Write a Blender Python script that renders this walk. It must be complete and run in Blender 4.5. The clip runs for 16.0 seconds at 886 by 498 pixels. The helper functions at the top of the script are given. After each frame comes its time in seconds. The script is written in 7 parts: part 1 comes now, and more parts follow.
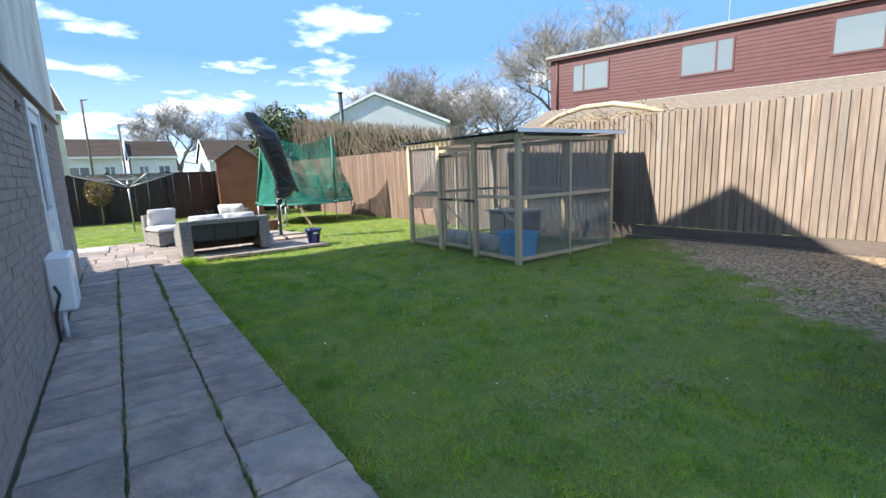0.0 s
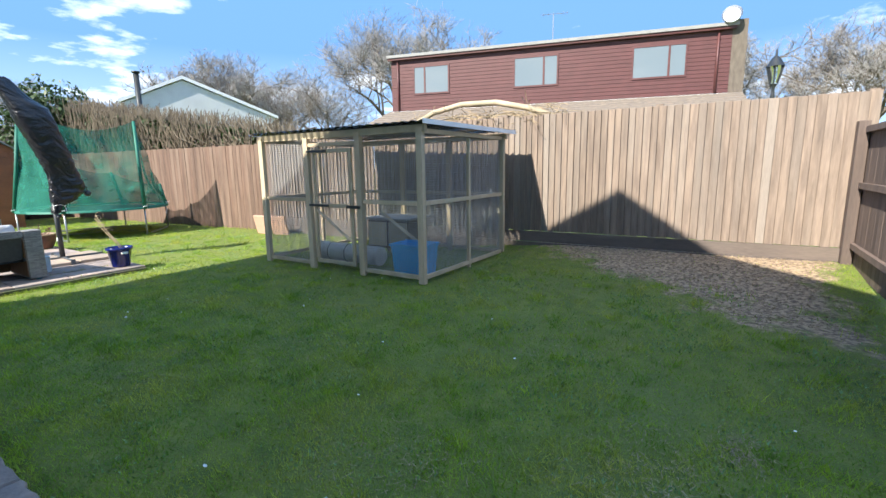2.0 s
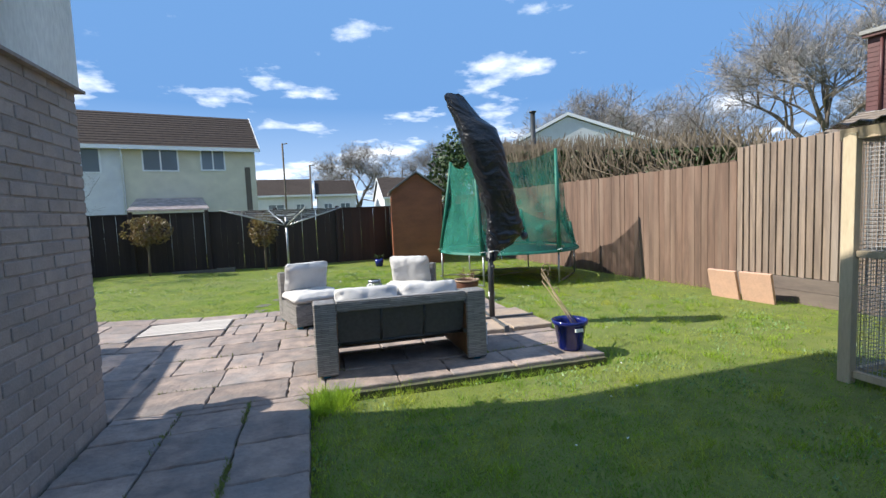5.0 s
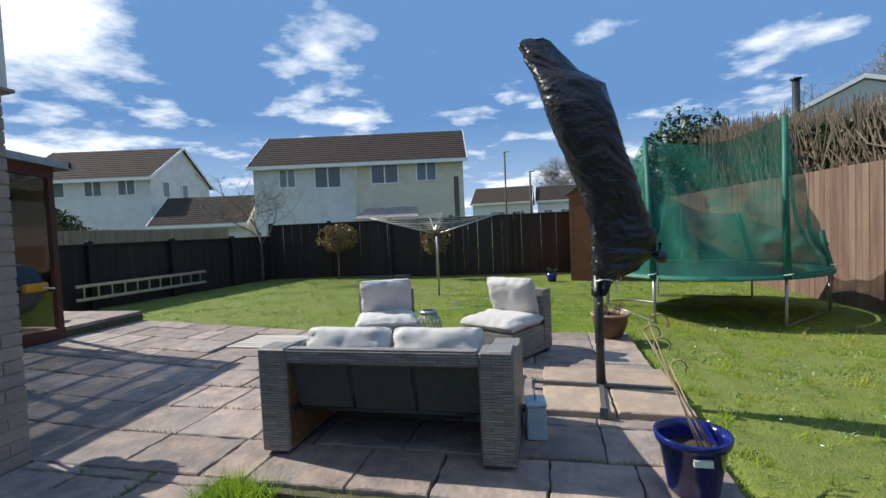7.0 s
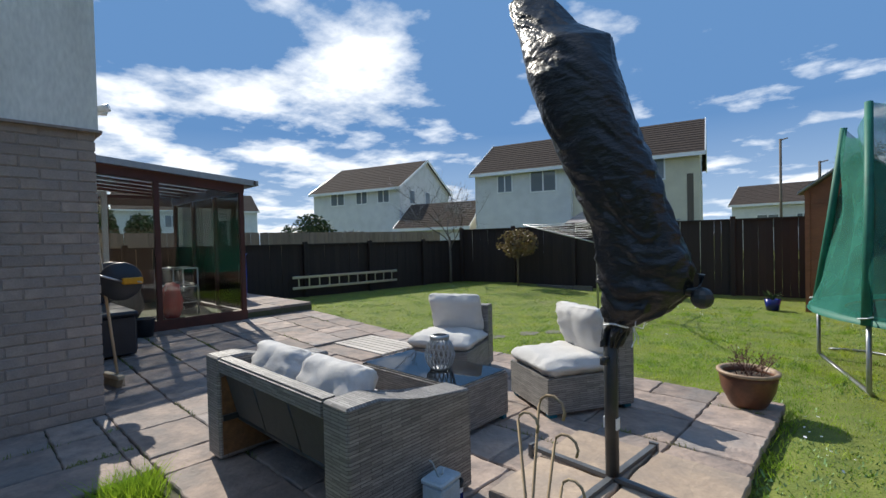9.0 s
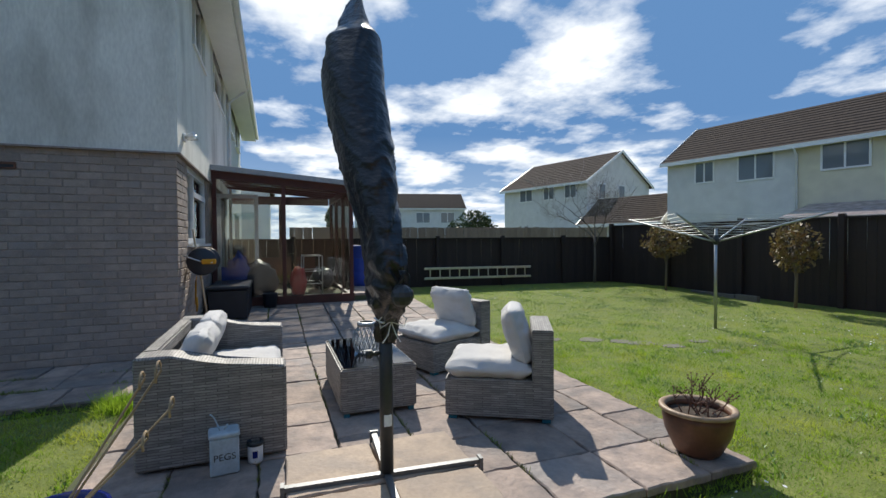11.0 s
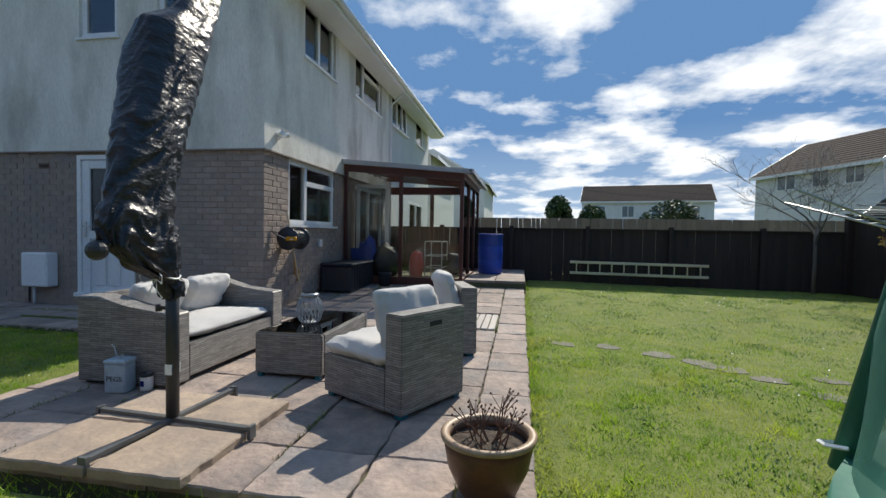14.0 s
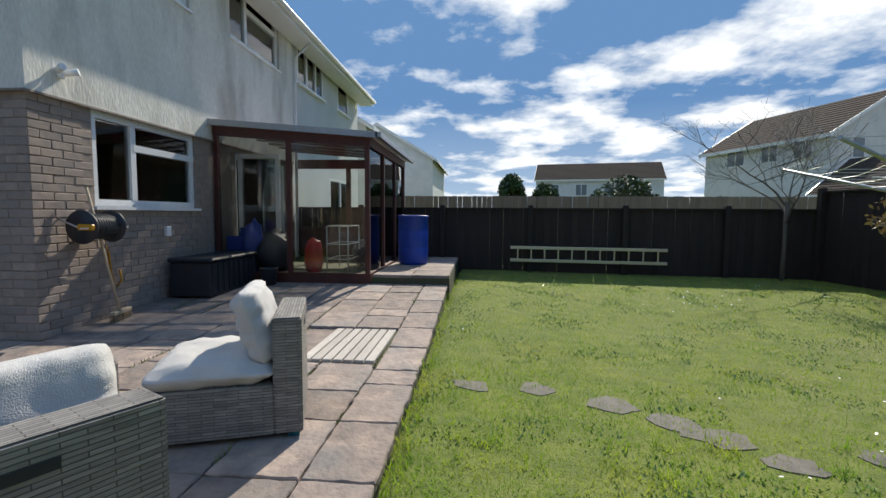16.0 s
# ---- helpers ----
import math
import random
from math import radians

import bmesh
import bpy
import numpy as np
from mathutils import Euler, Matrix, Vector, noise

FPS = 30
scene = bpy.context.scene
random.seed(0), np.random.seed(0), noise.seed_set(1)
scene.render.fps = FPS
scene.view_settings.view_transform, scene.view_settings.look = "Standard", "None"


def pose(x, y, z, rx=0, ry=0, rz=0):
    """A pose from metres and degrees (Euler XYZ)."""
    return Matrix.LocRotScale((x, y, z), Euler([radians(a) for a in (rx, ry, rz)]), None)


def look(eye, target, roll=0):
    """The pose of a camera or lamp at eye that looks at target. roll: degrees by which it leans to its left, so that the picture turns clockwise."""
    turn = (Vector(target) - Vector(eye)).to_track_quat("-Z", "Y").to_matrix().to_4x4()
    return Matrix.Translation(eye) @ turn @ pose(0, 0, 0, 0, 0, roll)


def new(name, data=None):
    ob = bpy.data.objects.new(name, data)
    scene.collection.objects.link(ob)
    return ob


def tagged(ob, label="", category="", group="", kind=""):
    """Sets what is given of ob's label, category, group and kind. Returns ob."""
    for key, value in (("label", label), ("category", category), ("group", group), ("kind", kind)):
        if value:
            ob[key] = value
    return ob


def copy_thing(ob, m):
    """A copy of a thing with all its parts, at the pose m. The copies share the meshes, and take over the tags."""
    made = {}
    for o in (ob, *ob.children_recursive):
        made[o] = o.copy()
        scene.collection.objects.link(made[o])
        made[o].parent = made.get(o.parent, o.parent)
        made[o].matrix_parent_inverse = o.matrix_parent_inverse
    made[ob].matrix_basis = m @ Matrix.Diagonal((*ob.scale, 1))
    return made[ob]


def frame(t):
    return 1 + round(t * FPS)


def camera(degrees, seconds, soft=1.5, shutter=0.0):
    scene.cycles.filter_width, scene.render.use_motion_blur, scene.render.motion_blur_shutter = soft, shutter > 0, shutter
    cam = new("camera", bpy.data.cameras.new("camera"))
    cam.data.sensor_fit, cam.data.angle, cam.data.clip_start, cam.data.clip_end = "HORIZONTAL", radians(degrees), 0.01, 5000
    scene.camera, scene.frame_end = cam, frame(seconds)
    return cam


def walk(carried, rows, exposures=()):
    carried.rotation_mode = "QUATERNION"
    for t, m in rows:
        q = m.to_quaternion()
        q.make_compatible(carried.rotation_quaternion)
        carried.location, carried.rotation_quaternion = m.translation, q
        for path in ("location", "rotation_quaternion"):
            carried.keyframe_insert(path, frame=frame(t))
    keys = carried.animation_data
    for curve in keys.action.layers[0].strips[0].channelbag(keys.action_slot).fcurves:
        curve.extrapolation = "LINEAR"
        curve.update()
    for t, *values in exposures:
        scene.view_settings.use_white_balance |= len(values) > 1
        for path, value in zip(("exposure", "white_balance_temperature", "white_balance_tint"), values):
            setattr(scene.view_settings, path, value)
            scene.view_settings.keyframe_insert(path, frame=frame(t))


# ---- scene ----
cam = camera(87.9, 16.0)
PATH = [
    (0, (0.605, -9.114, 1.415), (1.734, -7.499, 1.073), -2.2),
    (0.5, (0.722, -8.93, 1.39), (2.035, -7.462, 1.041), -1.7),
    (1, (0.848, -8.654, 1.361), (2.344, -7.374, 1.007), -1.3),
    (1.5, (0.918, -8.139, 1.37), (2.534, -7.015, 1.016), -1.0),
    (2, (0.866, -7.514, 1.386), (2.511, -6.431, 1.037), -0.9),
    (2.5, (0.824, -6.825, 1.365), (2.402, -5.643, 1.029), -1.1),
    (3, (0.843, -6.154, 1.364), (2.269, -4.787, 1.054), -1.4),
    (3.5, (0.959, -5.532, 1.387), (2.172, -3.966, 1.113), -1.8),
    (4, (1.11, -4.905, 1.398), (2.087, -3.175, 1.168), -2.1),
    (4.5, (1.262, -4.309, 1.412), (2.012, -2.465, 1.224), -2.1),
    (5, (1.479, -3.713, 1.388), (2.02, -1.794, 1.231), -2.3),
    (5.2, (1.605, -3.477, 1.376), (2.063, -1.535, 1.229), -2.7),
    (7.3, (3.466, -2.011, 1.336), (2.844, -0.111, 1.265), -2.3),
    (7.5, (3.626, -1.9, 1.333), (2.888, -0.042, 1.267), -2.2),
    (8, (4.027, -1.645, 1.35), (3.028, 0.087, 1.296), -1.9),
    (8.5, (4.344, -1.295, 1.336), (3.136, 0.298, 1.293), -1.6),
    (9, (4.599, -0.815, 1.354), (3.23, 0.643, 1.317), -1.4),
    (9.2, (4.737, -0.627, 1.34), (3.311, 0.776, 1.306), -1.3),
    (11.3, (6.086, 1.307, 1.283), (4.162, 1.855, 1.251), -0.2),
    (11.5, (6.167, 1.506, 1.266), (4.219, 1.957, 1.241), -0.0),
    (12, (6.286, 2.014, 1.237), (4.298, 2.234, 1.214), 0.3),
    (12.5, (6.378, 2.481, 1.215), (4.378, 2.499, 1.19), 0.5),
    (13, (6.332, 2.925, 1.193), (4.337, 2.779, 1.165), 0.7),
    (13.5, (6.238, 3.313, 1.181), (4.256, 3.051, 1.14), 0.9),
    (14, (5.923, 3.54, 1.168), (3.951, 3.21, 1.102), 1.0),
    (14.5, (5.446, 3.653, 1.157), (3.48, 3.3, 1.058), 0.9),
    (15, (4.912, 3.701, 1.171), (2.946, 3.358, 1.037), 0.9),
    (15.5, (4.39, 3.826, 1.228), (2.417, 3.538, 1.08), 0.6),
    (16, (3.929, 4.085, 1.212), (1.94, 3.933, 1.061), 0.4),
]
walk(cam, [(t, look(eye, target, roll)) for t, eye, target, roll in PATH],
     [(0, 2.0, 6700, 8), (3, 1.85, 6700, 8), (5, 1.4, 6700, 9), (7.5, 1.0, 6800, 8), (9, 0.95, 6800, 8), (12.5, 0.85, 6900, 8), (16, 0.92, 7100, 8)])

# ---- world, sun ----
SUN = Vector((-1.15, 0.24, 1.0)).normalized()


def make_world():
    w = bpy.data.worlds.new("sky")
    scene.world = w
    w.use_nodes = True
    nt = w.node_tree
    nt.nodes.clear()
    N, L = nt.nodes.new, nt.links.new
    out, bg = N("ShaderNodeOutputWorld"), N("ShaderNodeBackground")
    sky = N("ShaderNodeTexSky")
    sky.sky_type, sky.sun_disc = "NISHITA", False
    sky.sun_elevation, sky.sun_rotation = math.asin(SUN.z), math.atan2(SUN.x, SUN.y)
    sky.air_density, sky.dust_density, sky.ozone_density = 1.0, 0.4, 2.0
    bg.inputs["Strength"].default_value = 0.15
    tc, sep = N("ShaderNodeTexCoord"), N("ShaderNodeSeparateXYZ")
    L(tc.outputs["Generated"], sep.inputs[0])
    # clouds lie on a flat layer: the way divided by its height
    add = N("ShaderNodeMath"); add.operation = "ADD"; add.inputs[1].default_value = 0.13
    mx = N("ShaderNodeMath"); mx.operation = "MAXIMUM"; mx.inputs[1].default_value = 0.0
    L(sep.outputs["Z"], mx.inputs[0]); L(mx.outputs[0], add.inputs[0])
    div = N("ShaderNodeVectorMath"); div.operation = "DIVIDE"
    comb = N("ShaderNodeCombineXYZ")
    for i in range(3):
        L(add.outputs[0], comb.inputs[i])
    L(tc.outputs["Generated"], div.inputs[0]); L(comb.outputs[0], div.inputs[1])
    flat = N("ShaderNodeVectorMath"); flat.operation = "MULTIPLY"; flat.inputs[1].default_value = (1, 1, 0)
    L(div.outputs[0], flat.inputs[0])
    n1 = N("ShaderNodeTexNoise"); n1.inputs["Scale"].default_value = 1.5; n1.inputs["Detail"].default_value = 9; n1.inputs["Roughness"].default_value = 0.56
    n2 = N("ShaderNodeTexNoise"); n2.inputs["Scale"].default_value = 0.33; n2.inputs["Detail"].default_value = 2
    L(flat.outputs[0], n1.inputs["Vector"]); L(flat.outputs[0], n2.inputs["Vector"])
    mix = N("ShaderNodeMath"); mix.operation = "MULTIPLY_ADD"; mix.inputs[1].default_value = 0.3
    L(n2.outputs["Fac"], mix.inputs[0]); L(n1.outputs["Fac"], mix.inputs[2])
    # more cloud to the west, less over the east
    # the height term adds unseen cloud overhead to brighten the shade
    side = N("ShaderNodeMath"); side.operation = "MULTIPLY_ADD"; side.inputs[1].default_value = -1.3
    L(sep.outputs["Z"], side.inputs[0]); L(sep.outputs["X"], side.inputs[2])
    west = N("ShaderNodeMath"); west.operation = "MULTIPLY_ADD"; west.inputs[1].default_value = -0.055
    L(side.outputs[0], west.inputs[0]); L(mix.outputs[0], west.inputs[2])
    ramp = N("ShaderNodeValToRGB")
    ramp.color_ramp.elements[0].position, ramp.color_ramp.elements[1].position = 0.705, 0.83
    low = N("ShaderNodeMapRange")
    for key, v in (("From Min", 0.06), ("From Max", 0.36), ("To Min", 0.05), ("To Max", -0.035)):
        low.inputs[key].default_value = v
    L(sep.outputs["Z"], low.inputs["Value"])
    bank = N("ShaderNodeMath"); bank.operation = "ADD"
    L(west.outputs[0], bank.inputs[0]); L(low.outputs["Result"], bank.inputs[1])
    L(bank.outputs[0], ramp.inputs[0])
    white = N("ShaderNodeMix"); white.data_type = "RGBA"
    white.inputs["A"].default_value, white.inputs["B"].default_value = (4.9, 5.1, 5.5, 1), (2.3, 2.6, 3.1, 1)
    n3 = N("ShaderNodeTexNoise"); n3.inputs["Scale"].default_value = 2.2; n3.inputs["Detail"].default_value = 5
    L(flat.outputs[0], n3.inputs["Vector"]); L(n3.outputs["Fac"], white.inputs["Factor"])
    # haze close to the horizon
    haze = N("ShaderNodeMapRange"); haze.inputs["From Min"].default_value, haze.inputs["From Max"].default_value = 0.0, 0.22
    haze.inputs["To Min"].default_value, haze.inputs["To Max"].default_value = 0.75, 0.0
    L(sep.outputs["Z"], haze.inputs["Value"])
    hz = N("ShaderNodeMix"); hz.data_type = "RGBA"; hz.inputs["B"].default_value = (1.9, 2.5, 3.3, 1)
    tint = N("ShaderNodeMix"); tint.data_type = "RGBA"; tint.blend_type = "MULTIPLY"; tint.inputs["Factor"].default_value = 1.0
    tint.inputs["B"].default_value = (0.78, 0.95, 1.12, 1)
    cap = N("ShaderNodeVectorMath"); cap.operation = "MINIMUM"; cap.inputs[1].default_value = (0.46, 1.02, 2.1)
    L(tint.outputs["Result"], cap.inputs[0])
    L(sky.outputs[0], tint.inputs["A"])
    L(haze.outputs["Result"], hz.inputs["Factor"]); L(cap.outputs[0], hz.inputs["A"])
    fin = N("ShaderNodeMix"); fin.data_type = "RGBA"
    L(ramp.outputs["Color"], fin.inputs["Factor"]); L(hz.outputs["Result"], fin.inputs["A"]); L(white.outputs["Result"], fin.inputs["B"])
    L(fin.outputs["Result"], bg.inputs["Color"]); L(bg.outputs[0], out.inputs["Surface"])


make_world()
sun_data = bpy.data.lights.new("sun", "SUN")
sun_data.energy, sun_data.angle, sun_data.color = 2.95, radians(0.53), (1.0, 0.95, 0.87)
sun = new("sun", sun_data)
sun.matrix_world = look(SUN * 50, (0, 0, 0))


# ---- materials ----
def mat(name, colour, colour2=None, rough=0.8, scale=8.0, fine=60.0, bump=0.3, metal=0.0, vary=0.0, stretch=(1, 1, 1), colour3=None, stain=1.2, depth=0.01, spec=0.5, wave=None):
    """Two scales of noise between two colours, a large stain, a bump, and a lightness of its own for each piece."""
    m = bpy.data.materials.new(name)
    m.use_nodes = True
    nt = m.node_tree
    N, L = nt.nodes.new, nt.links.new
    b = nt.nodes["Principled BSDF"]
    b.inputs["Roughness"].default_value, b.inputs["Metallic"].default_value = rough, metal
    b.inputs["Specular IOR Level"].default_value = spec
    colour2 = colour2 or tuple(c * 0.75 for c in colour)
    colour3 = colour3 or tuple(c * 0.85 for c in colour)
    tc, mp = N("ShaderNodeTexCoord"), N("ShaderNodeMapping")
    oi = N("ShaderNodeObjectInfo")
    off = N("ShaderNodeMath"); off.operation = "MULTIPLY"; off.inputs[1].default_value = 37.0 if vary else 0.0
    L(oi.outputs["Random"], off.inputs[0])
    L(tc.outputs["Object"], mp.inputs["Vector"]); mp.inputs["Scale"].default_value = stretch
    L(off.outputs[0], mp.inputs["Location"])
    a, f, s = N("ShaderNodeTexNoise"), N("ShaderNodeTexNoise"), N("ShaderNodeTexNoise")
    for n, sc, de in ((a, scale, 6), (f, fine, 3), (s, stain, 3)):
        n.inputs["Scale"].default_value, n.inputs["Detail"].default_value = sc, de
        L(mp.outputs[0], n.inputs["Vector"])
    r = N("ShaderNodeValToRGB"); r.color_ramp.elements[0].position, r.color_ramp.elements[1].position = 0.36, 0.66
    r.color_ramp.elements[0].color, r.color_ramp.elements[1].color = (*colour, 1), (*colour2, 1)
    L(a.outputs["Fac"], r.inputs[0])
    r3 = N("ShaderNodeMapRange"); r3.inputs["From Min"].default_value, r3.inputs["From Max"].default_value = 0.48, 0.7
    r3.inputs["To Max"].default_value = 0.8
    L(s.outputs["Fac"], r3.inputs["Value"])
    m3 = N("ShaderNodeMix"); m3.data_type = "RGBA"; m3.inputs["B"].default_value = (*colour3, 1)
    L(r3.outputs["Result"], m3.inputs["Factor"]); L(r.outputs[0], m3.inputs["A"])
    hsv = N("ShaderNodeHueSaturation")
    L(m3.outputs["Result"], hsv.inputs["Color"])
    v = N("ShaderNodeMapRange"); v.inputs["To Min"].default_value, v.inputs["To Max"].default_value = 1 - vary, 1 + vary
    L(oi.outputs["Random"], v.inputs["Value"])
    fm = N("ShaderNodeMapRange"); fm.inputs["To Min"].default_value, fm.inputs["To Max"].default_value = 0.8, 1.2
    L(f.outputs["Fac"], fm.inputs["Value"])
    vm = N("ShaderNodeMath"); vm.operation = "MULTIPLY"
    L(v.outputs["Result"], vm.inputs[0]); L(fm.outputs["Result"], vm.inputs[1]); L(vm.outputs[0], hsv.inputs["Value"])
    L(hsv.outputs[0], b.inputs["Base Color"])
    height = N("ShaderNodeMath"); height.operation = "MULTIPLY_ADD"; height.inputs[1].default_value = 0.35
    L(f.outputs["Fac"], height.inputs[0]); L(a.outputs["Fac"], height.inputs[2])
    last = height
    if wave:
        wv = N("ShaderNodeTexWave"); wv.bands_direction = wave[0]; wv.inputs["Scale"].default_value = wave[1]; wv.inputs["Distortion"].default_value = wave[2]
        L(tc.outputs["Object"], wv.inputs["Vector"])
        last = N("ShaderNodeMath"); last.operation = "ADD"
        L(height.outputs[0], last.inputs[0]); L(wv.outputs["Fac"], last.inputs[1])
    bp = N("ShaderNodeBump"); bp.inputs["Strength"].default_value, bp.inputs["Distance"].default_value = bump, depth
    L(last.outputs[0], bp.inputs["Height"]); L(bp.outputs[0], b.inputs["Normal"])
    return m


def glass(name, colour=(0.9, 0.95, 0.95), rough=0.0, alpha=0.25):
    """A thin pane: clear, with a mirror's gloss that grows at a slant."""
    m = bpy.data.materials.new(name)
    m.use_nodes = True
    nt = m.node_tree
    nt.nodes.clear()
    N, L = nt.nodes.new, nt.links.new
    out, mx, tr, gl, fr = N("ShaderNodeOutputMaterial"), N("ShaderNodeMixShader"), N("ShaderNodeBsdfTransparent"), N("ShaderNodeBsdfGlossy"), N("ShaderNodeFresnel")
    tr.inputs[0].default_value = (*colour, 1)
    gl.inputs["Roughness"].default_value = rough
    fr.inputs["IOR"].default_value = 1.5 + alpha
    L(fr.outputs[0], mx.inputs[0]); L(tr.outputs[0], mx.inputs[1]); L(gl.outputs[0], mx.inputs[2]); L(mx.outputs[0], out.inputs[0])
    return m


def net(name, colour, density, rough=0.7):
    """A fine woven net that lets part of the light through."""
    m = bpy.data.materials.new(name)
    m.use_nodes = True
    nt = m.node_tree
    b = nt.nodes["Principled BSDF"]
    b.inputs["Base Color"].default_value, b.inputs["Roughness"].default_value = (*colour, 1), rough
    N, L = nt.nodes.new, nt.links.new
    tc, n = N("ShaderNodeTexCoord"), N("ShaderNodeTexNoise")
    n.inputs["Scale"].default_value = 4
    L(tc.outputs["Object"], n.inputs["Vector"])
    r = N("ShaderNodeMapRange"); r.inputs["To Min"].default_value, r.inputs["To Max"].default_value = density - 0.15, density + 0.15
    r.inputs["From Min"].default_value, r.inputs["From Max"].default_value = 0.3, 0.7
    L(n.outputs["Fac"], r.inputs["Value"]); L(r.outputs["Result"], b.inputs["Alpha"])
    return m


def weave(name, colour, colour2, width, height, gap=0.0022):
    """Flat strands woven over and under: staggered long strands, each of its own tone, dark in between."""
    m = mat(name, colour, colour2, 0.5, 30, 110, 0.3, stretch=(0.3, 0.3, 3.0), depth=0.004, stain=7)
    nt = m.node_tree
    N, L = nt.nodes.new, nt.links.new
    b = nt.nodes["Principled BSDF"]
    tc, sp, sn = N("ShaderNodeTexCoord"), N("ShaderNodeSeparateXYZ"), N("ShaderNodeSeparateXYZ")
    L(tc.outputs["Object"], sp.inputs[0]); L(tc.outputs["Normal"], sn.inputs[0])
    add = N("ShaderNodeMath"); add.operation = "ADD"
    L(sp.outputs["X"], add.inputs[0]); L(sp.outputs["Y"], add.inputs[1])
    up = N("ShaderNodeMath"); up.operation = "GREATER_THAN"; up.inputs[1].default_value = 0.6
    L(sn.outputs["Z"], up.inputs[0])
    row = N("ShaderNodeMix"); row.data_type = "FLOAT"
    L(up.outputs[0], row.inputs["Factor"]); L(sp.outputs["Z"], row.inputs["A"]); L(sp.outputs["Y"], row.inputs["B"])
    along = N("ShaderNodeMix"); along.data_type = "FLOAT"
    L(up.outputs[0], along.inputs["Factor"]); L(add.outputs[0], along.inputs["A"]); L(sp.outputs["X"], along.inputs["B"])
    uv = N("ShaderNodeCombineXYZ")
    L(along.outputs["Result"], uv.inputs["X"]); L(row.outputs["Result"], uv.inputs["Y"])
    bk = N("ShaderNodeTexBrick")
    bk.offset = 0.5
    for key, v in (("Scale", 1.0), ("Mortar Size", gap), ("Mortar Smooth", 0.6), ("Brick Width", width), ("Row Height", height), ("Bias", 0.0)):
        bk.inputs[key].default_value = v
    bk.inputs["Color1"].default_value, bk.inputs["Color2"].default_value, bk.inputs["Mortar"].default_value = (1.18, 1.18, 1.17, 1), (0.74, 0.74, 0.76, 1), (0.30, 0.29, 0.28, 1)
    L(uv.outputs[0], bk.inputs["Vector"])
    mul = N("ShaderNodeMix"); mul.data_type = "RGBA"; mul.blend_type = "MULTIPLY"; mul.inputs["Factor"].default_value = 1.0
    L(b.inputs["Base Color"].links[0].from_socket, mul.inputs["A"]); L(bk.outputs["Color"], mul.inputs["B"])
    L(mul.outputs["Result"], b.inputs["Base Color"])
    bp = N("ShaderNodeBump"); bp.inputs["Strength"].default_value, bp.inputs["Distance"].default_value = 0.7, 0.004; bp.invert = True
    L(bk.outputs["Fac"], bp.inputs["Height"]); L(b.inputs["Normal"].links[0].from_socket, bp.inputs["Normal"]); L(bp.outputs[0], b.inputs["Normal"])
    return m


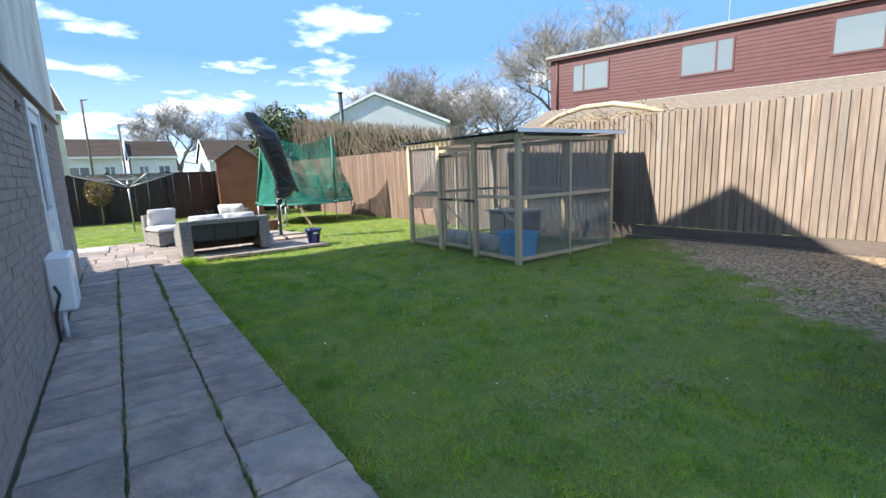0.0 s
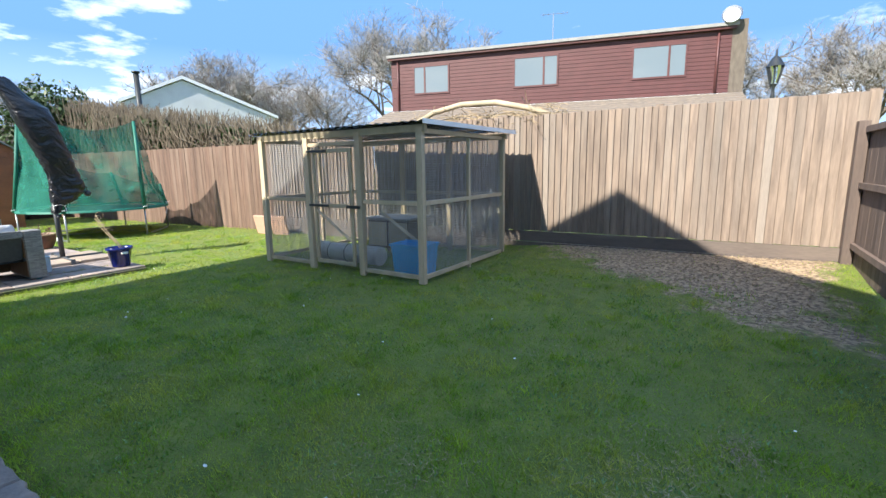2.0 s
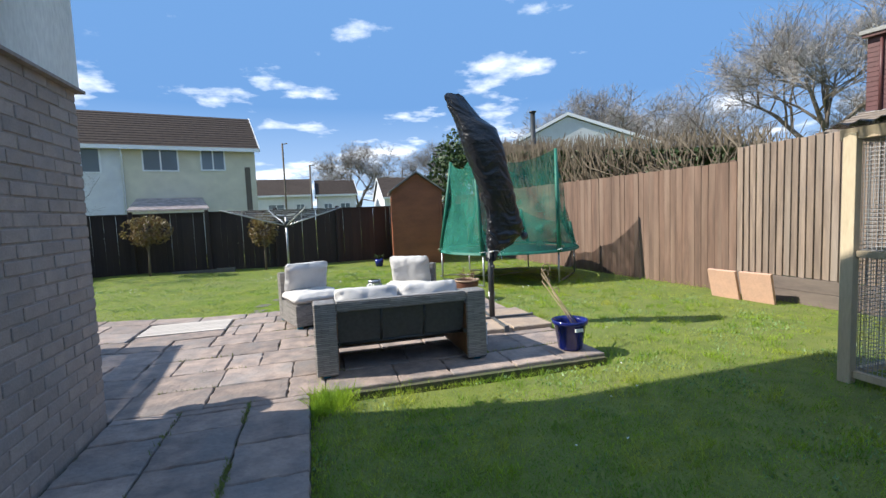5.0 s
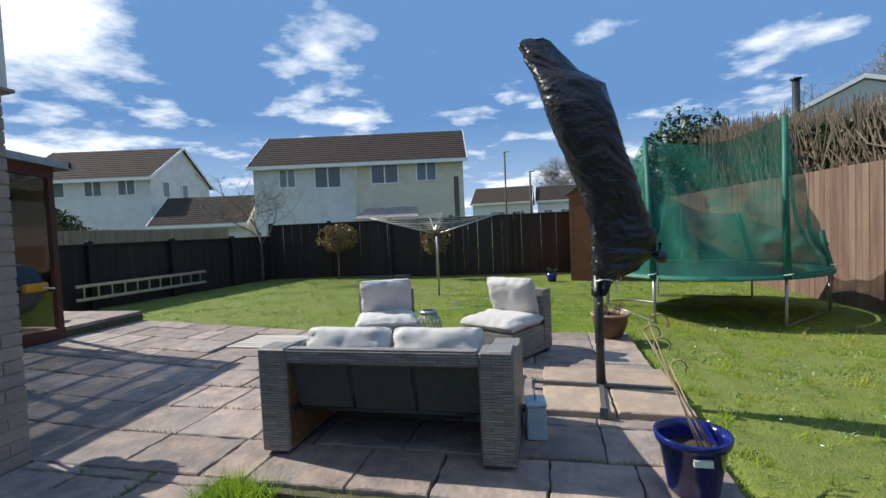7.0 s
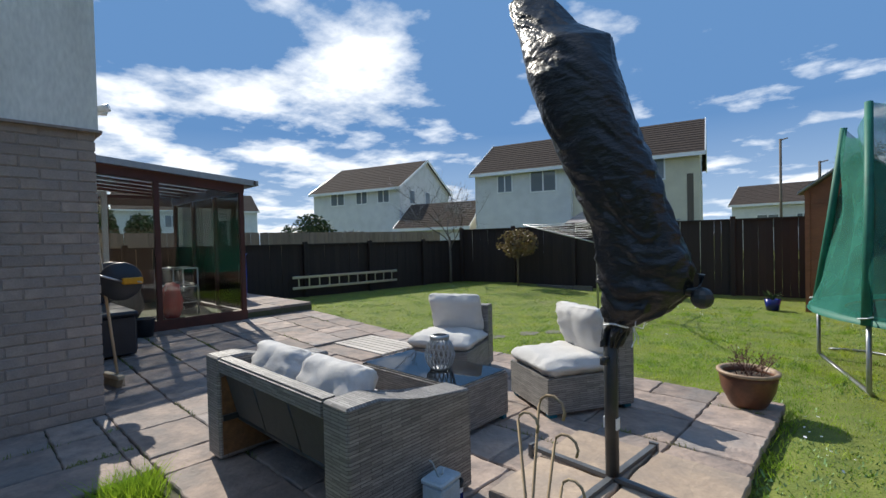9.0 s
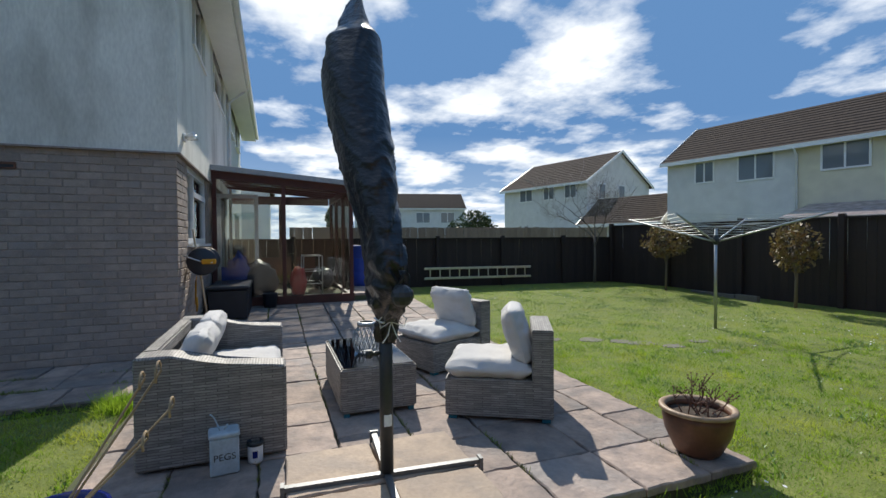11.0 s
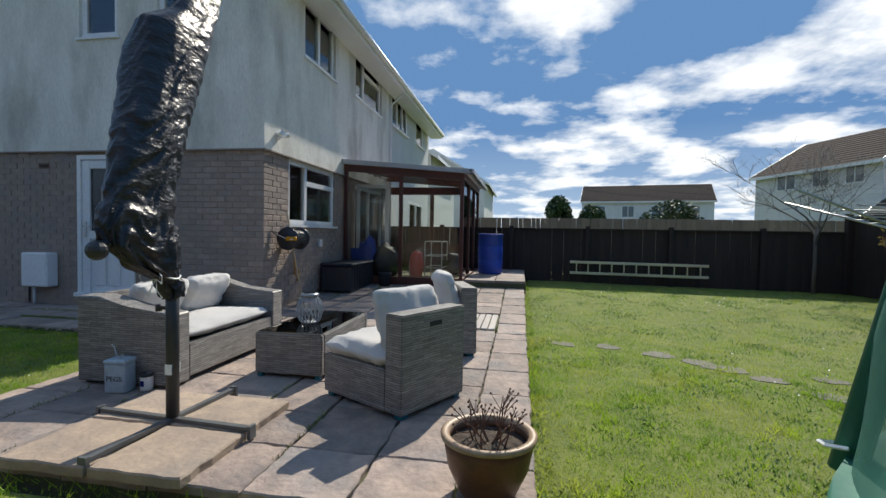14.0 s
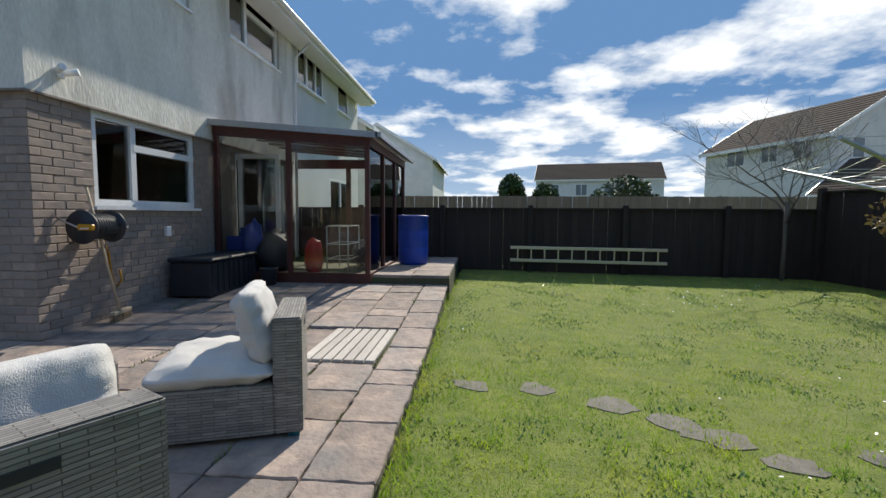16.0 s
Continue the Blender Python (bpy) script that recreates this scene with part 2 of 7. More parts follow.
M = {
    "slab": mat("sandstone_paving", (0.35, 0.275, 0.235), (0.205, 0.17, 0.157), 0.8, 6, 30, 1.0, vary=0.2, colour3=(0.22, 0.205, 0.20), stain=2.6, depth=0.022, spec=0.35),
    "slab_tan": mat("tan_sandstone", (0.42, 0.325, 0.245), (0.33, 0.255, 0.20), 0.8, 6, 40, 0.8, vary=0.1, colour3=(0.30, 0.25, 0.21), stain=3, depth=0.016),
    "joint": mat("mossy_joint_soil", (0.10, 0.085, 0.06), (0.06, 0.075, 0.03), 0.95, 12, 80, 0.6, colour3=(0.06, 0.09, 0.025)),
    "brick": mat("brown_brick", (0.36, 0.285, 0.24), (0.29, 0.235, 0.205), 0.85, 9, 80, 0.6, vary=0.10, colour3=(0.27, 0.235, 0.22), stain=3),
    "mortar": mat("mortar", (0.33, 0.27, 0.235), None, 0.95, 20, 90, 0.5),
    "render": mat("weathered_grey_render", (0.80, 0.79, 0.73), (0.68, 0.67, 0.61), 0.9, 2.2, 42, 1.0, stretch=(1, 1, 0.35), colour3=(0.40, 0.39, 0.34), stain=1.6, depth=0.016),
    "render_blue": mat("pale_smooth_render", (0.60, 0.63, 0.64), (0.55, 0.58, 0.60), 0.9, 2, 120, 0.3, colour3=(0.52, 0.54, 0.55)),
    "white": mat("white_plastic", (0.80, 0.82, 0.84), (0.76, 0.78, 0.80), 0.3, 6, 50, 0.05, colour3=(0.72, 0.74, 0.76)),
    "white_wall": mat("white_painted_wall", (0.70, 0.71, 0.72), (0.64, 0.65, 0.67), 0.9, 2, 60, 0.3),
    "cream_wall": mat("cream_painted_wall", (0.68, 0.64, 0.50), (0.62, 0.58, 0.46), 0.9, 2, 60, 0.3),
    "roof": mat("brown_concrete_roof_tile", (0.075, 0.060, 0.052), (0.055, 0.046, 0.042), 0.95, 6, 30, 0.4, vary=0.15, spec=0.08),
    "roof_tan": mat("tan_roof_tile", (0.20, 0.165, 0.135), (0.15, 0.128, 0.11), 0.85, 6, 30, 0.4, vary=0.12),
    "red_clad": mat("red_brown_cladding", (0.112, 0.040, 0.040), (0.088, 0.033, 0.033), 0.5, 3, 40, 0.15),
    "fence": mat("brown_stained_featheredge", (0.275, 0.21, 0.165), (0.175, 0.133, 0.107), 0.85, 16, 90, 0.6, vary=0.13, stretch=(1, 1, 0.10), colour3=(0.25, 0.215, 0.185), stain=2.5),
    "fence_low": mat("brown_closeboard", (0.175, 0.108, 0.079), (0.112, 0.072, 0.054), 0.85, 14, 70, 0.5, vary=0.09, stretch=(1, 1, 0.10), colour3=(0.24, 0.17, 0.13), stain=2.5),
    "fence_pale": mat("pale_brown_fence", (0.33, 0.245, 0.175), (0.25, 0.185, 0.135), 0.85, 6, 60, 0.4, vary=0.12, stretch=(1, 1, 0.15)),
    "fence_dark": mat("dark_brown_fence", (0.032, 0.020, 0.017), (0.022, 0.014, 0.013), 0.7, 6, 60, 0.4, vary=0.15, stretch=(1, 1, 0.15)),
    "fence_mid": mat("dark_weathered_fence", (0.16, 0.115, 0.095), (0.10, 0.075, 0.065), 0.8, 6, 60, 0.4, vary=0.15, stretch=(1, 1, 0.15)),
    "gravel_board": mat("dark_gravel_board", (0.17, 0.135, 0.115), (0.11, 0.09, 0.08), 0.9, 5, 50, 0.4, stretch=(1, 0.2, 1)),
    "run_wood": mat("treated_pale_timber", (0.56, 0.45, 0.32), (0.44, 0.35, 0.24), 0.8, 5, 70, 0.4, vary=0.14, stretch=(1, 1, 0.2), colour3=(0.36, 0.33, 0.23)),
    "wire": mat("galvanised_wire", (0.42, 0.43, 0.45), None, 0.5, 10, 60, 0.1, metal=0.2),
    "grass_soil": mat("lawn_soil", (0.16, 0.19, 0.035), (0.10, 0.14, 0.025), 0.95, 6, 70, 0.9, colour3=(0.14, 0.17, 0.045), stain=0.9, depth=0.03),
    "dirt": mat("bare_soil_with_chips", (0.36, 0.275, 0.20), (0.20, 0.15, 0.115), 0.95, 9, 70, 0.9, colour3=(0.28, 0.22, 0.15), depth=0.03),
    "rattan": weave("grey_flat_weave", (0.31, 0.295, 0.28), (0.19, 0.18, 0.175), 0.12, 0.016),
    "rattan_in": mat("brown_inner_weave", (0.22, 0.11, 0.045), (0.14, 0.07, 0.03), 0.6, 30, 90, 0.4, wave=("Z", 30, 0.3), depth=0.004),
    "cushion": mat("pale_grey_cushion", (0.60, 0.59, 0.58), (0.54, 0.53, 0.53), 0.95, 7, 240, 0.5, depth=0.022),
    "cover": mat("black_pvc_cover", (0.012, 0.014, 0.020), (0.009, 0.011, 0.016), 0.33, 9, 34, 0.75, stretch=(1, 1, 1.8), depth=0.022, spec=0.55),
    "steel_dark": mat("dark_grey_metal", (0.045, 0.05, 0.055), None, 0.4, 10, 60, 0.1, metal=0.3),
    "steel_mid": mat("mid_grey_steel", (0.16, 0.17, 0.18), None, 0.45, 10, 60, 0.1, metal=0.4),
    "galv": mat("galvanised_steel", (0.42, 0.44, 0.46), (0.34, 0.36, 0.38), 0.4, 12, 60, 0.1, metal=0.8),
    "green_net": net("green_net", (0.005, 0.145, 0.105), 0.66, 0.9),
    "green_pad": mat("green_foam_sleeve", (0.006, 0.15, 0.105), (0.005, 0.11, 0.08), 0.6, 8, 60, 0.2),
    "blue_tub": mat("bright_blue_plastic", (0.02, 0.42, 0.85), (0.015, 0.36, 0.78), 0.35, 4, 60, 0.1),
    "blue_pot": mat("cobalt_glazed_pot", (0.010, 0.018, 0.16), (0.008, 0.014, 0.11), 0.12, 6, 60, 0.05),
    "terracotta": mat("brown_glazed_clay", (0.16, 0.068, 0.040), (0.085, 0.042, 0.028), 0.4, 9, 60, 0.2, spec=0.35),
    "shed": mat("orange_brown_shed", (0.30, 0.105, 0.05), (0.21, 0.075, 0.038), 0.7, 6, 60, 0.3, stretch=(0.3, 0.3, 1)),
    "felt": mat("grey_mineral_felt", (0.30, 0.30, 0.29), (0.24, 0.24, 0.24), 0.95, 8, 120, 0.4),
    "red_frame": mat("dark_red_timber", (0.085, 0.022, 0.018), (0.06, 0.017, 0.015), 0.5, 6, 60, 0.2),
    # near-black: shade painted into rooms and holes, and the black jumping mat
    "dark": mat("black_and_shade", (0.03, 0.032, 0.035), None, 0.8, 3, 40, 0.1),
    "box_dark": mat("charcoal_plastic", (0.022, 0.028, 0.04), None, 0.45, 5, 60, 0.1),
    "barrel": mat("blue_drum_plastic", (0.012, 0.06, 0.42), (0.01, 0.05, 0.35), 0.4, 4, 60, 0.1),
    "bark": mat("grey_bark", (0.16, 0.135, 0.11), (0.11, 0.09, 0.075), 0.95, 10, 60, 0.6, stretch=(1, 1, 0.3)),
    "twig": mat("bare_twig", (0.33, 0.31, 0.30), (0.25, 0.235, 0.225), 0.95, 4, 40, 0.2),
    "hedgestem": mat("cut_hedge_stems", (0.22, 0.18, 0.13), (0.12, 0.095, 0.07), 0.95, 4, 40, 0.2),
    "drystem": mat("dry_pale_stems", (0.40, 0.31, 0.20), (0.27, 0.20, 0.13), 0.95, 4, 40, 0.2),
    "leaf": mat("dark_green_leaf", (0.045, 0.085, 0.02), (0.03, 0.06, 0.015), 0.5, 4, 40, 0.2),
    "leaf_gold": mat("yellow_green_leaf", (0.20, 0.17, 0.06), (0.14, 0.07, 0.03), 0.5, 12, 40, 0.2),
    "wood_grey": mat("silvered_timber", (0.52, 0.48, 0.44), (0.42, 0.385, 0.355), 0.9, 6, 60, 0.4, vary=0.1, stretch=(0.15, 1, 1)),
    "pane": glass("window_glass", alpha=0.8),
    "thin_pane": glass("conservatory_glass", (0.93, 0.96, 0.95), 0.0, 0.05),
    "alu": mat("aluminium", (0.62, 0.63, 0.64), (0.55, 0.56, 0.57), 0.35, 10, 60, 0.1, metal=0.9),
    "pink": mat("buff_paving_slab", (0.55, 0.34, 0.25), (0.50, 0.32, 0.24), 0.85, 6, 60, 0.3),
    "yellow": mat("yellow_plastic", (0.65, 0.30, 0.01), None, 0.4, 6, 60, 0.1),
    "red": mat("red_plastic", (0.42, 0.02, 0.025), None, 0.4, 6, 60, 0.1),
    "teal": mat("teal_foot", (0.0, 0.14, 0.22), None, 0.5, 6, 60, 0.1),
    "curtain": mat("pale_curtain", (0.62, 0.62, 0.60), None, 0.9, 8, 60, 0.4),
    "far_green": mat("distant_woodland", (0.05, 0.065, 0.035), (0.09, 0.075, 0.05), 0.95, 0.4, 3, 0.6, stain=0.1),
}


# ---- building helpers ----
def bx(bm, lo, hi, m=None):
    """A box between two corners, turned by m if given."""
    vs = [bm.verts.new((m or Matrix()) @ Vector((hi[0] if i & 1 else lo[0], hi[1] if i & 2 else lo[1], hi[2] if i & 4 else lo[2]))) for i in range(8)]
    for f in ((0, 2, 3, 1), (4, 5, 7, 6), (0, 1, 5, 4), (2, 6, 7, 3), (0, 4, 6, 2), (1, 3, 7, 5)):
        bm.faces.new([vs[i] for i in f])
    return vs


def tube(bm, pts, radii, n=8, cap=True):
    """A round tube along points, with a radius at each."""
    if not isinstance(radii, (list, tuple)):
        radii = [radii] * len(pts)
    pts = [Vector(p) for p in pts]
    rings = []
    for i, p in enumerate(pts):
        d = (pts[min(i + 1, len(pts) - 1)] - pts[max(i - 1, 0)]).normalized()
        u = d.cross(Vector((0, 0, 1)) if abs(d.z) < 0.9 else Vector((1, 0, 0))).normalized()
        v = d.cross(u)
        rings.append([bm.verts.new(p + (u * math.cos(a) + v * math.sin(a)) * radii[i]) for a in (k * math.tau / n for k in range(n))])
    for a, b in zip(rings, rings[1:]):
        for k in range(n):
            f = bm.faces.new((a[k], b[k], b[(k + 1) % n], a[(k + 1) % n]))
            f.smooth = n > 5
    if cap:
        bm.faces.new(rings[0]); bm.faces.new(list(reversed(rings[-1])))
    return rings


def lathe(bm, prof, n=32, c=(0, 0, 0)):
    """A turned shape from (radius, height) pairs."""
    rings = [[bm.verts.new((c[0] + r * math.cos(k * math.tau / n), c[1] + r * math.sin(k * math.tau / n), c[2] + z)) for k in range(n)] for r, z in prof]
    for a, b in zip(rings, rings[1:]):
        for k in range(n):
            bm.faces.new((a[k], a[(k + 1) % n], b[(k + 1) % n], b[k])).smooth = True
    return rings


def mesh_of(bm, name, material, bevel=0.0):
    if bevel:
        bmesh.ops.bevel(bm, geom=bm.edges[:], offset=bevel, segments=1, affect="EDGES", clamp_overlap=True)
    bmesh.ops.recalc_face_normals(bm, faces=bm.faces[:])
    me = bpy.data.meshes.new(name)
    bm.to_mesh(me)
    bm.free()
    me.materials.append(material)
    return me


def part(name, bm, material, parent=None, label="", bevel=0.0, loc=None, kind=""):
    ob = new(name, mesh_of(bm, name, M[material] if isinstance(material, str) else material, bevel))
    ob.parent = parent
    if loc:
        ob.location = loc
    return tagged(ob, label=label, kind=kind)


def thing(name, label, category, loc=(0, 0, 0), rz=0.0, group=""):
    ob = new(name)
    ob.empty_display_size = 0.1
    ob.location, ob.rotation_euler = loc, (0, 0, radians(rz))
    return tagged(ob, label, category, group)


def boxes(name, material, items, parent=None, label="", bevel=0.0, kind=""):
    bm = bmesh.new()
    for lo, hi in items:
        bx(bm, lo, hi)
    return part(name, bm, material, parent, label, bevel, kind=kind)


def tubes(name, material, items, parent=None, label="", n=8):
    bm = bmesh.new()
    for pts, r in items:
        tube(bm, pts, r, n)
    return part(name, bm, material, parent, label)


def wall(name, material, u0, u1, z0, z1, holes, t, frame_m, parent=None, profile=None):
    """A wall with real openings. u runs along it, its outer face is v = 0 and it is t thick towards -v; frame_m lays it into the world."""
    us = sorted({u0, u1, *(h[0] for h in holes), *(h[1] for h in holes)})
    zs = sorted({z0, z1, *(h[2] for h in holes), *(h[3] for h in holes)})
    solid = {}
    for i in range(len(us) - 1):
        for j in range(len(zs) - 1):
            cu, cz = (us[i] + us[i + 1]) / 2, (zs[j] + zs[j + 1]) / 2
            solid[i, j] = not any(h[0] < cu < h[1] and h[2] < cz < h[3] for h in holes)
    bm = bmesh.new()
    def q(*p):
        bm.faces.new([bm.verts.new(frame_m @ Vector(v)) for v in p])
    for (i, j), s in solid.items():
        if not s:
            continue
        a, b, c, d = us[i], us[i + 1], zs[j], zs[j + 1]
        q((a, 0, c), (b, 0, c), (b, 0, d), (a, 0, d))
        q((a, -t, d), (b, -t, d), (b, -t, c), (a, -t, c))
        if not solid.get((i - 1, j)): q((a, -t, c), (a, 0, c), (a, 0, d), (a, -t, d))
        if not solid.get((i + 1, j)): q((b, 0, c), (b, -t, c), (b, -t, d), (b, 0, d))
        if not solid.get((i, j - 1)): q((a, -t, c), (b, -t, c), (b, 0, c), (a, 0, c))
        if not solid.get((i, j + 1)): q((a, 0, d), (b, 0, d), (b, -t, d), (a, -t, d))
    bmesh.ops.remove_doubles(bm, verts=bm.verts[:], dist=0.0005)
    return tagged(part(name, bm, material, parent), kind="" if parent else "structure")


GABLE = Matrix(((0, 1, 0, 0), (1, 0, 0, 0), (0, 0, 1, 0), (0, 0, 0, 1)))   # u = y, v = x
REAR = Matrix(((1, 0, 0, 0), (0, 1, 0, 0), (0, 0, 1, 0), (0, 0, 0, 1)))    # u = x, v = y


def window(name, m, u0, u1, z0, z1, bars=(), trans=(), parent=None, label="", proud=-0.03, room=True, sill=True, f=0.08):
    """A framed window in the plane of m: outer frame, mullions at bars, transoms (ua, ub, z), panes, sill and a dark
    sheet behind for the unlit room.
    """
    top = parent if parent else tagged(new(name), label or "white plastic window frame with clear glass", "window", kind="structure")
    v = proud
    def pc(nm, material, items, bev=0.0):
        bm = bmesh.new()
        for lo, hi in items:
            bx(bm, lo, hi, m)
        return part(nm, bm, material, top, bevel=bev)
    fr = [((u0, v - 0.06, z0), (u1, v, z0 + f)), ((u0, v - 0.06, z1 - f), (u1, v, z1)), ((u0, v - 0.06, z0 + f), (u0 + f, v, z1 - f)), ((u1 - f, v - 0.06, z0 + f), (u1, v, z1 - f))]
    for b in bars:
        fr.append(((b - f / 2, v - 0.055, z0 + f), (b + f / 2, v + 0.005, z1 - f)))
    for a, b, z in trans:
        fr.append(((a, v - 0.05, z - f / 2), (b, v + 0.01, z + f / 2)))
    pc("window_frame", "white", fr)
    pc("pane", "pane", [((u0 + f * 0.5, v - 0.04, z0 + f * 0.5), (u1 - f * 0.5, v - 0.03, z1 - f * 0.5))])
    if sill:
        pc("window_sill", "white", [((u0 - 0.04, v - 0.02, z0 - 0.035), (u1 + 0.04, 0.05, z0))])
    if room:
        # dark sheet in place of the room's depth: its shade is in the colour
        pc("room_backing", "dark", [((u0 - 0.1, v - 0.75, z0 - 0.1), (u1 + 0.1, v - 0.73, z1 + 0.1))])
        pc("curtain", "curtain", [((u0 + f, v - 0.13, z0 + f), (u0 + f + 0.16 * (u1 - u0), v - 0.10, z1 - f)), ((u1 - f - 0.16 * (u1 - u0), v - 0.13, z0 + f), (u1 - f, v - 0.10, z1 - f))])
    return top


# ---- ground ----
def patio_z(x):
    return 0.05 * min(max(-x, 0.0), 3.0)


def lawn_z(x, y):
    z = -0.06 + 0.02 * noise.noise(Vector((x * 0.5, y * 0.5, 0)))
    if y > 0:
        z += 0.03 * min(max(-x, 0.0), 3.0)
    rise = min(max((x - 6.3) / 2.0, 0), 1) * min(max((-y - 3.0) / 2.0, 0), 1)
    return z + 0.17 * rise


def bareness(x, y):
    """About 0 on the lawn and 1 on the bare soil by the tall fence."""
    n = 0.35 * noise.noise(Vector((x * 1.3, y * 1.3, 5)))
    e = min((x - (5.85 + 0.72 * (y + 7.7))) / 0.9, (-4.6 - y) / 0.5, (y + 8.4) / 0.5, (8.9 - x) / 0.2)
    return min(max(0.5 + e * 0.5 + n, 0.0), 1.0)


def dirt_here(x, y):
    return bareness(x, y) + 0.35 * noise.noise(Vector((x * 4, y * 4, 2))) > 0.5


def make_ground():
    xs = [-400, -120, -40, -20] + [-9 + 0.15 * i for i in range(125)] + [20, 40, 120, 400]
    ys = [-400, -120, -40, -18] + [-12 + 0.15 * i for i in range(167)] + [25, 40, 120, 400]
    bm = bmesh.new()
    def h(x, y):
        if -7 < x < 9 and -11 < y < 12:
            if x < 4.05 and -0.02 < y < 3.6 or (x < 1.36 and y < 0.1):
                return -0.16
            return lawn_z(x, y)
        return -0.1
    g = [[bm.verts.new((x, y, h(x, y))) for y in ys] for x in xs]
    for i in range(len(xs) - 1):
        for j in range(len(ys) - 1):
            f = bm.faces.new((g[i][j], g[i + 1][j], g[i + 1][j + 1], g[i][j + 1]))
            f.smooth = True
    ob = part("ground", bm, "ground_mix", kind="structure")
    bare = ob.data.color_attributes.new("bare", "FLOAT_COLOR", "POINT")
    for i, v in enumerate(ob.data.vertices):
        k = bareness(v.co.x, v.co.y)
        bare.data[i].color = (k, k, k, 1)


def ground_material():
    """Lawn soil that passes into bare soil with chips where the lawn is worn away."""
    m = mat("lawn_and_bare_soil", (0.16, 0.19, 0.035), (0.10, 0.14, 0.025), 0.95, 6, 70, 0.9, colour3=(0.14, 0.17, 0.045), stain=0.9, depth=0.03)
    nt = m.node_tree
    N, L = nt.nodes.new, nt.links.new
    b = nt.nodes["Principled BSDF"]
    at = N("ShaderNodeAttribute"); at.attribute_name = "bare"
    tc, n1, n2 = N("ShaderNodeTexCoord"), N("ShaderNodeTexNoise"), N("ShaderNodeTexNoise")
    n1.inputs["Scale"].default_value, n1.inputs["Detail"].default_value = 5.0, 8
    n2.inputs["Scale"].default_value, n2.inputs["Detail"].default_value = 22.0, 6
    L(tc.outputs["Object"], n1.inputs["Vector"]); L(tc.outputs["Object"], n2.inputs["Vector"])
    ad = N("ShaderNodeMath"); ad.operation = "MULTIPLY_ADD"; ad.inputs[1].default_value = 1.2
    L(n1.outputs["Fac"], ad.inputs[0]); L(at.outputs["Fac"], ad.inputs[2])
    mr = N("ShaderNodeMapRange"); mr.inputs["From Min"].default_value, mr.inputs["From Max"].default_value = 1.0, 1.25
    L(ad.outputs[0], mr.inputs["Value"])
    r = N("ShaderNodeValToRGB"); r.color_ramp.elements[0].position, r.color_ramp.elements[1].position = 0.36, 0.62
    r.color_ramp.elements[0].color, r.color_ramp.elements[1].color = (0.14, 0.098, 0.07, 1), (0.43, 0.32, 0.21, 1)
    L(n2.outputs["Fac"], r.inputs[0])
    mx = N("ShaderNodeMix"); mx.data_type = "RGBA"
    L(mr.outputs["Result"], mx.inputs["Factor"]); L(b.inputs["Base Color"].links[0].from_socket, mx.inputs["A"]); L(r.outputs[0], mx.inputs["B"])
    L(mx.outputs["Result"], b.inputs["Base Color"])
    return m


M["ground_mix"] = ground_material()
make_ground()

# ---- own house ----
TOP, EAVE, APEX, DEPTH = 2.31, 5.2, 7.9, -8.4
gable_holes_low = [(-3.04, -2.05, 0.16, 2.25)]
gable_holes_up = [(-2.96, -2.32, 3.97, 4.95), (-1.66, -0.94, 3.99, 4.97)]
wall("wall_gable_lower", "mortar", DEPTH, -0.012, -0.2, TOP, gable_holes_low, 0.25, Matrix.Translation((-0.006, 0, 0)) @ GABLE)
wall("wall_gable_upper", "render", DEPTH, 0.018, TOP, EAVE, gable_holes_up, 0.28, Matrix.Translation((0.018, 0, 0)) @ GABLE)
rear_low = [(-2.48, -0.71, 1.27, 2.30), (-5.6, -3.6, 0.16, 2.2)]
rear_up = [(-2.44, -1.18, 4.03, 5.0), (-5.36, -3.5, 4.08, 5.05)]
wall("wall_rear_lower", "mortar", -6.02, -0.263, -0.2, TOP, rear_low, 0.25, Matrix.Translation((0, -0.006, 0)) @ REAR)
wall("wall_rear_upper", "render", -6.02, -0.263, TOP, EAVE, rear_up, 0.28, Matrix.Translation((0, 0.018, 0)) @ REAR)
nb_up = [(-8.15, -6.4, 4.15, 5.1), (-10.5, -9.4, 4.2, 5.1)]
wall("wall_neighbour_rear", "render_blue", -11.6, -6.02, -0.2, EAVE, nb_up + [(-10.6, -8.6, 0.1, 2.2)], 0.28, Matrix.Translation((0, -0.03, 0)) @ REAR)

bm = bmesh.new()
for x in (0.018, -0.25):
    vs = [bm.verts.new(p) for p in ((x, 0.0, EAVE), (x, DEPTH, EAVE), (x, DEPTH / 2, APEX))]
    bm.faces.new(vs)
part("wall_gable_triangle", bm, "render", kind="structure")
boxes("wall_front", "render", [((-11.6, DEPTH, -0.2), (-0.26, DEPTH + 0.25, EAVE)), ((-11.6, DEPTH + 0.25, -0.2), (-11.35, -0.31, EAVE))], kind="structure")

bm = bmesh.new()
slope = (APEX - EAVE) / (-DEPTH / 2)
for sy, y0 in ((1, 0.0), (-1, DEPTH)):
    e = y0 + sy * 0.45
    ze = EAVE - slope * 0.45 + 0.12
    for a, b in (((0.25, e, ze), (-11.8, e, ze)),):
        top = [(0.25, DEPTH / 2, APEX + 0.12), (-11.8, DEPTH / 2, APEX + 0.12)]
        vs = [bm.verts.new(p) for p in (a, b, top[1], top[0])]
        lo = [bm.verts.new(v.co - Vector((0, 0, 0.12))) for v in vs]
        bm.faces.new(vs); bm.faces.new(list(reversed(lo)))
        for k in range(4):
            bm.faces.new((vs[k], lo[k], lo[(k + 1) % 4], vs[(k + 1) % 4]))
part("roof", bm, "roof", kind="structure")
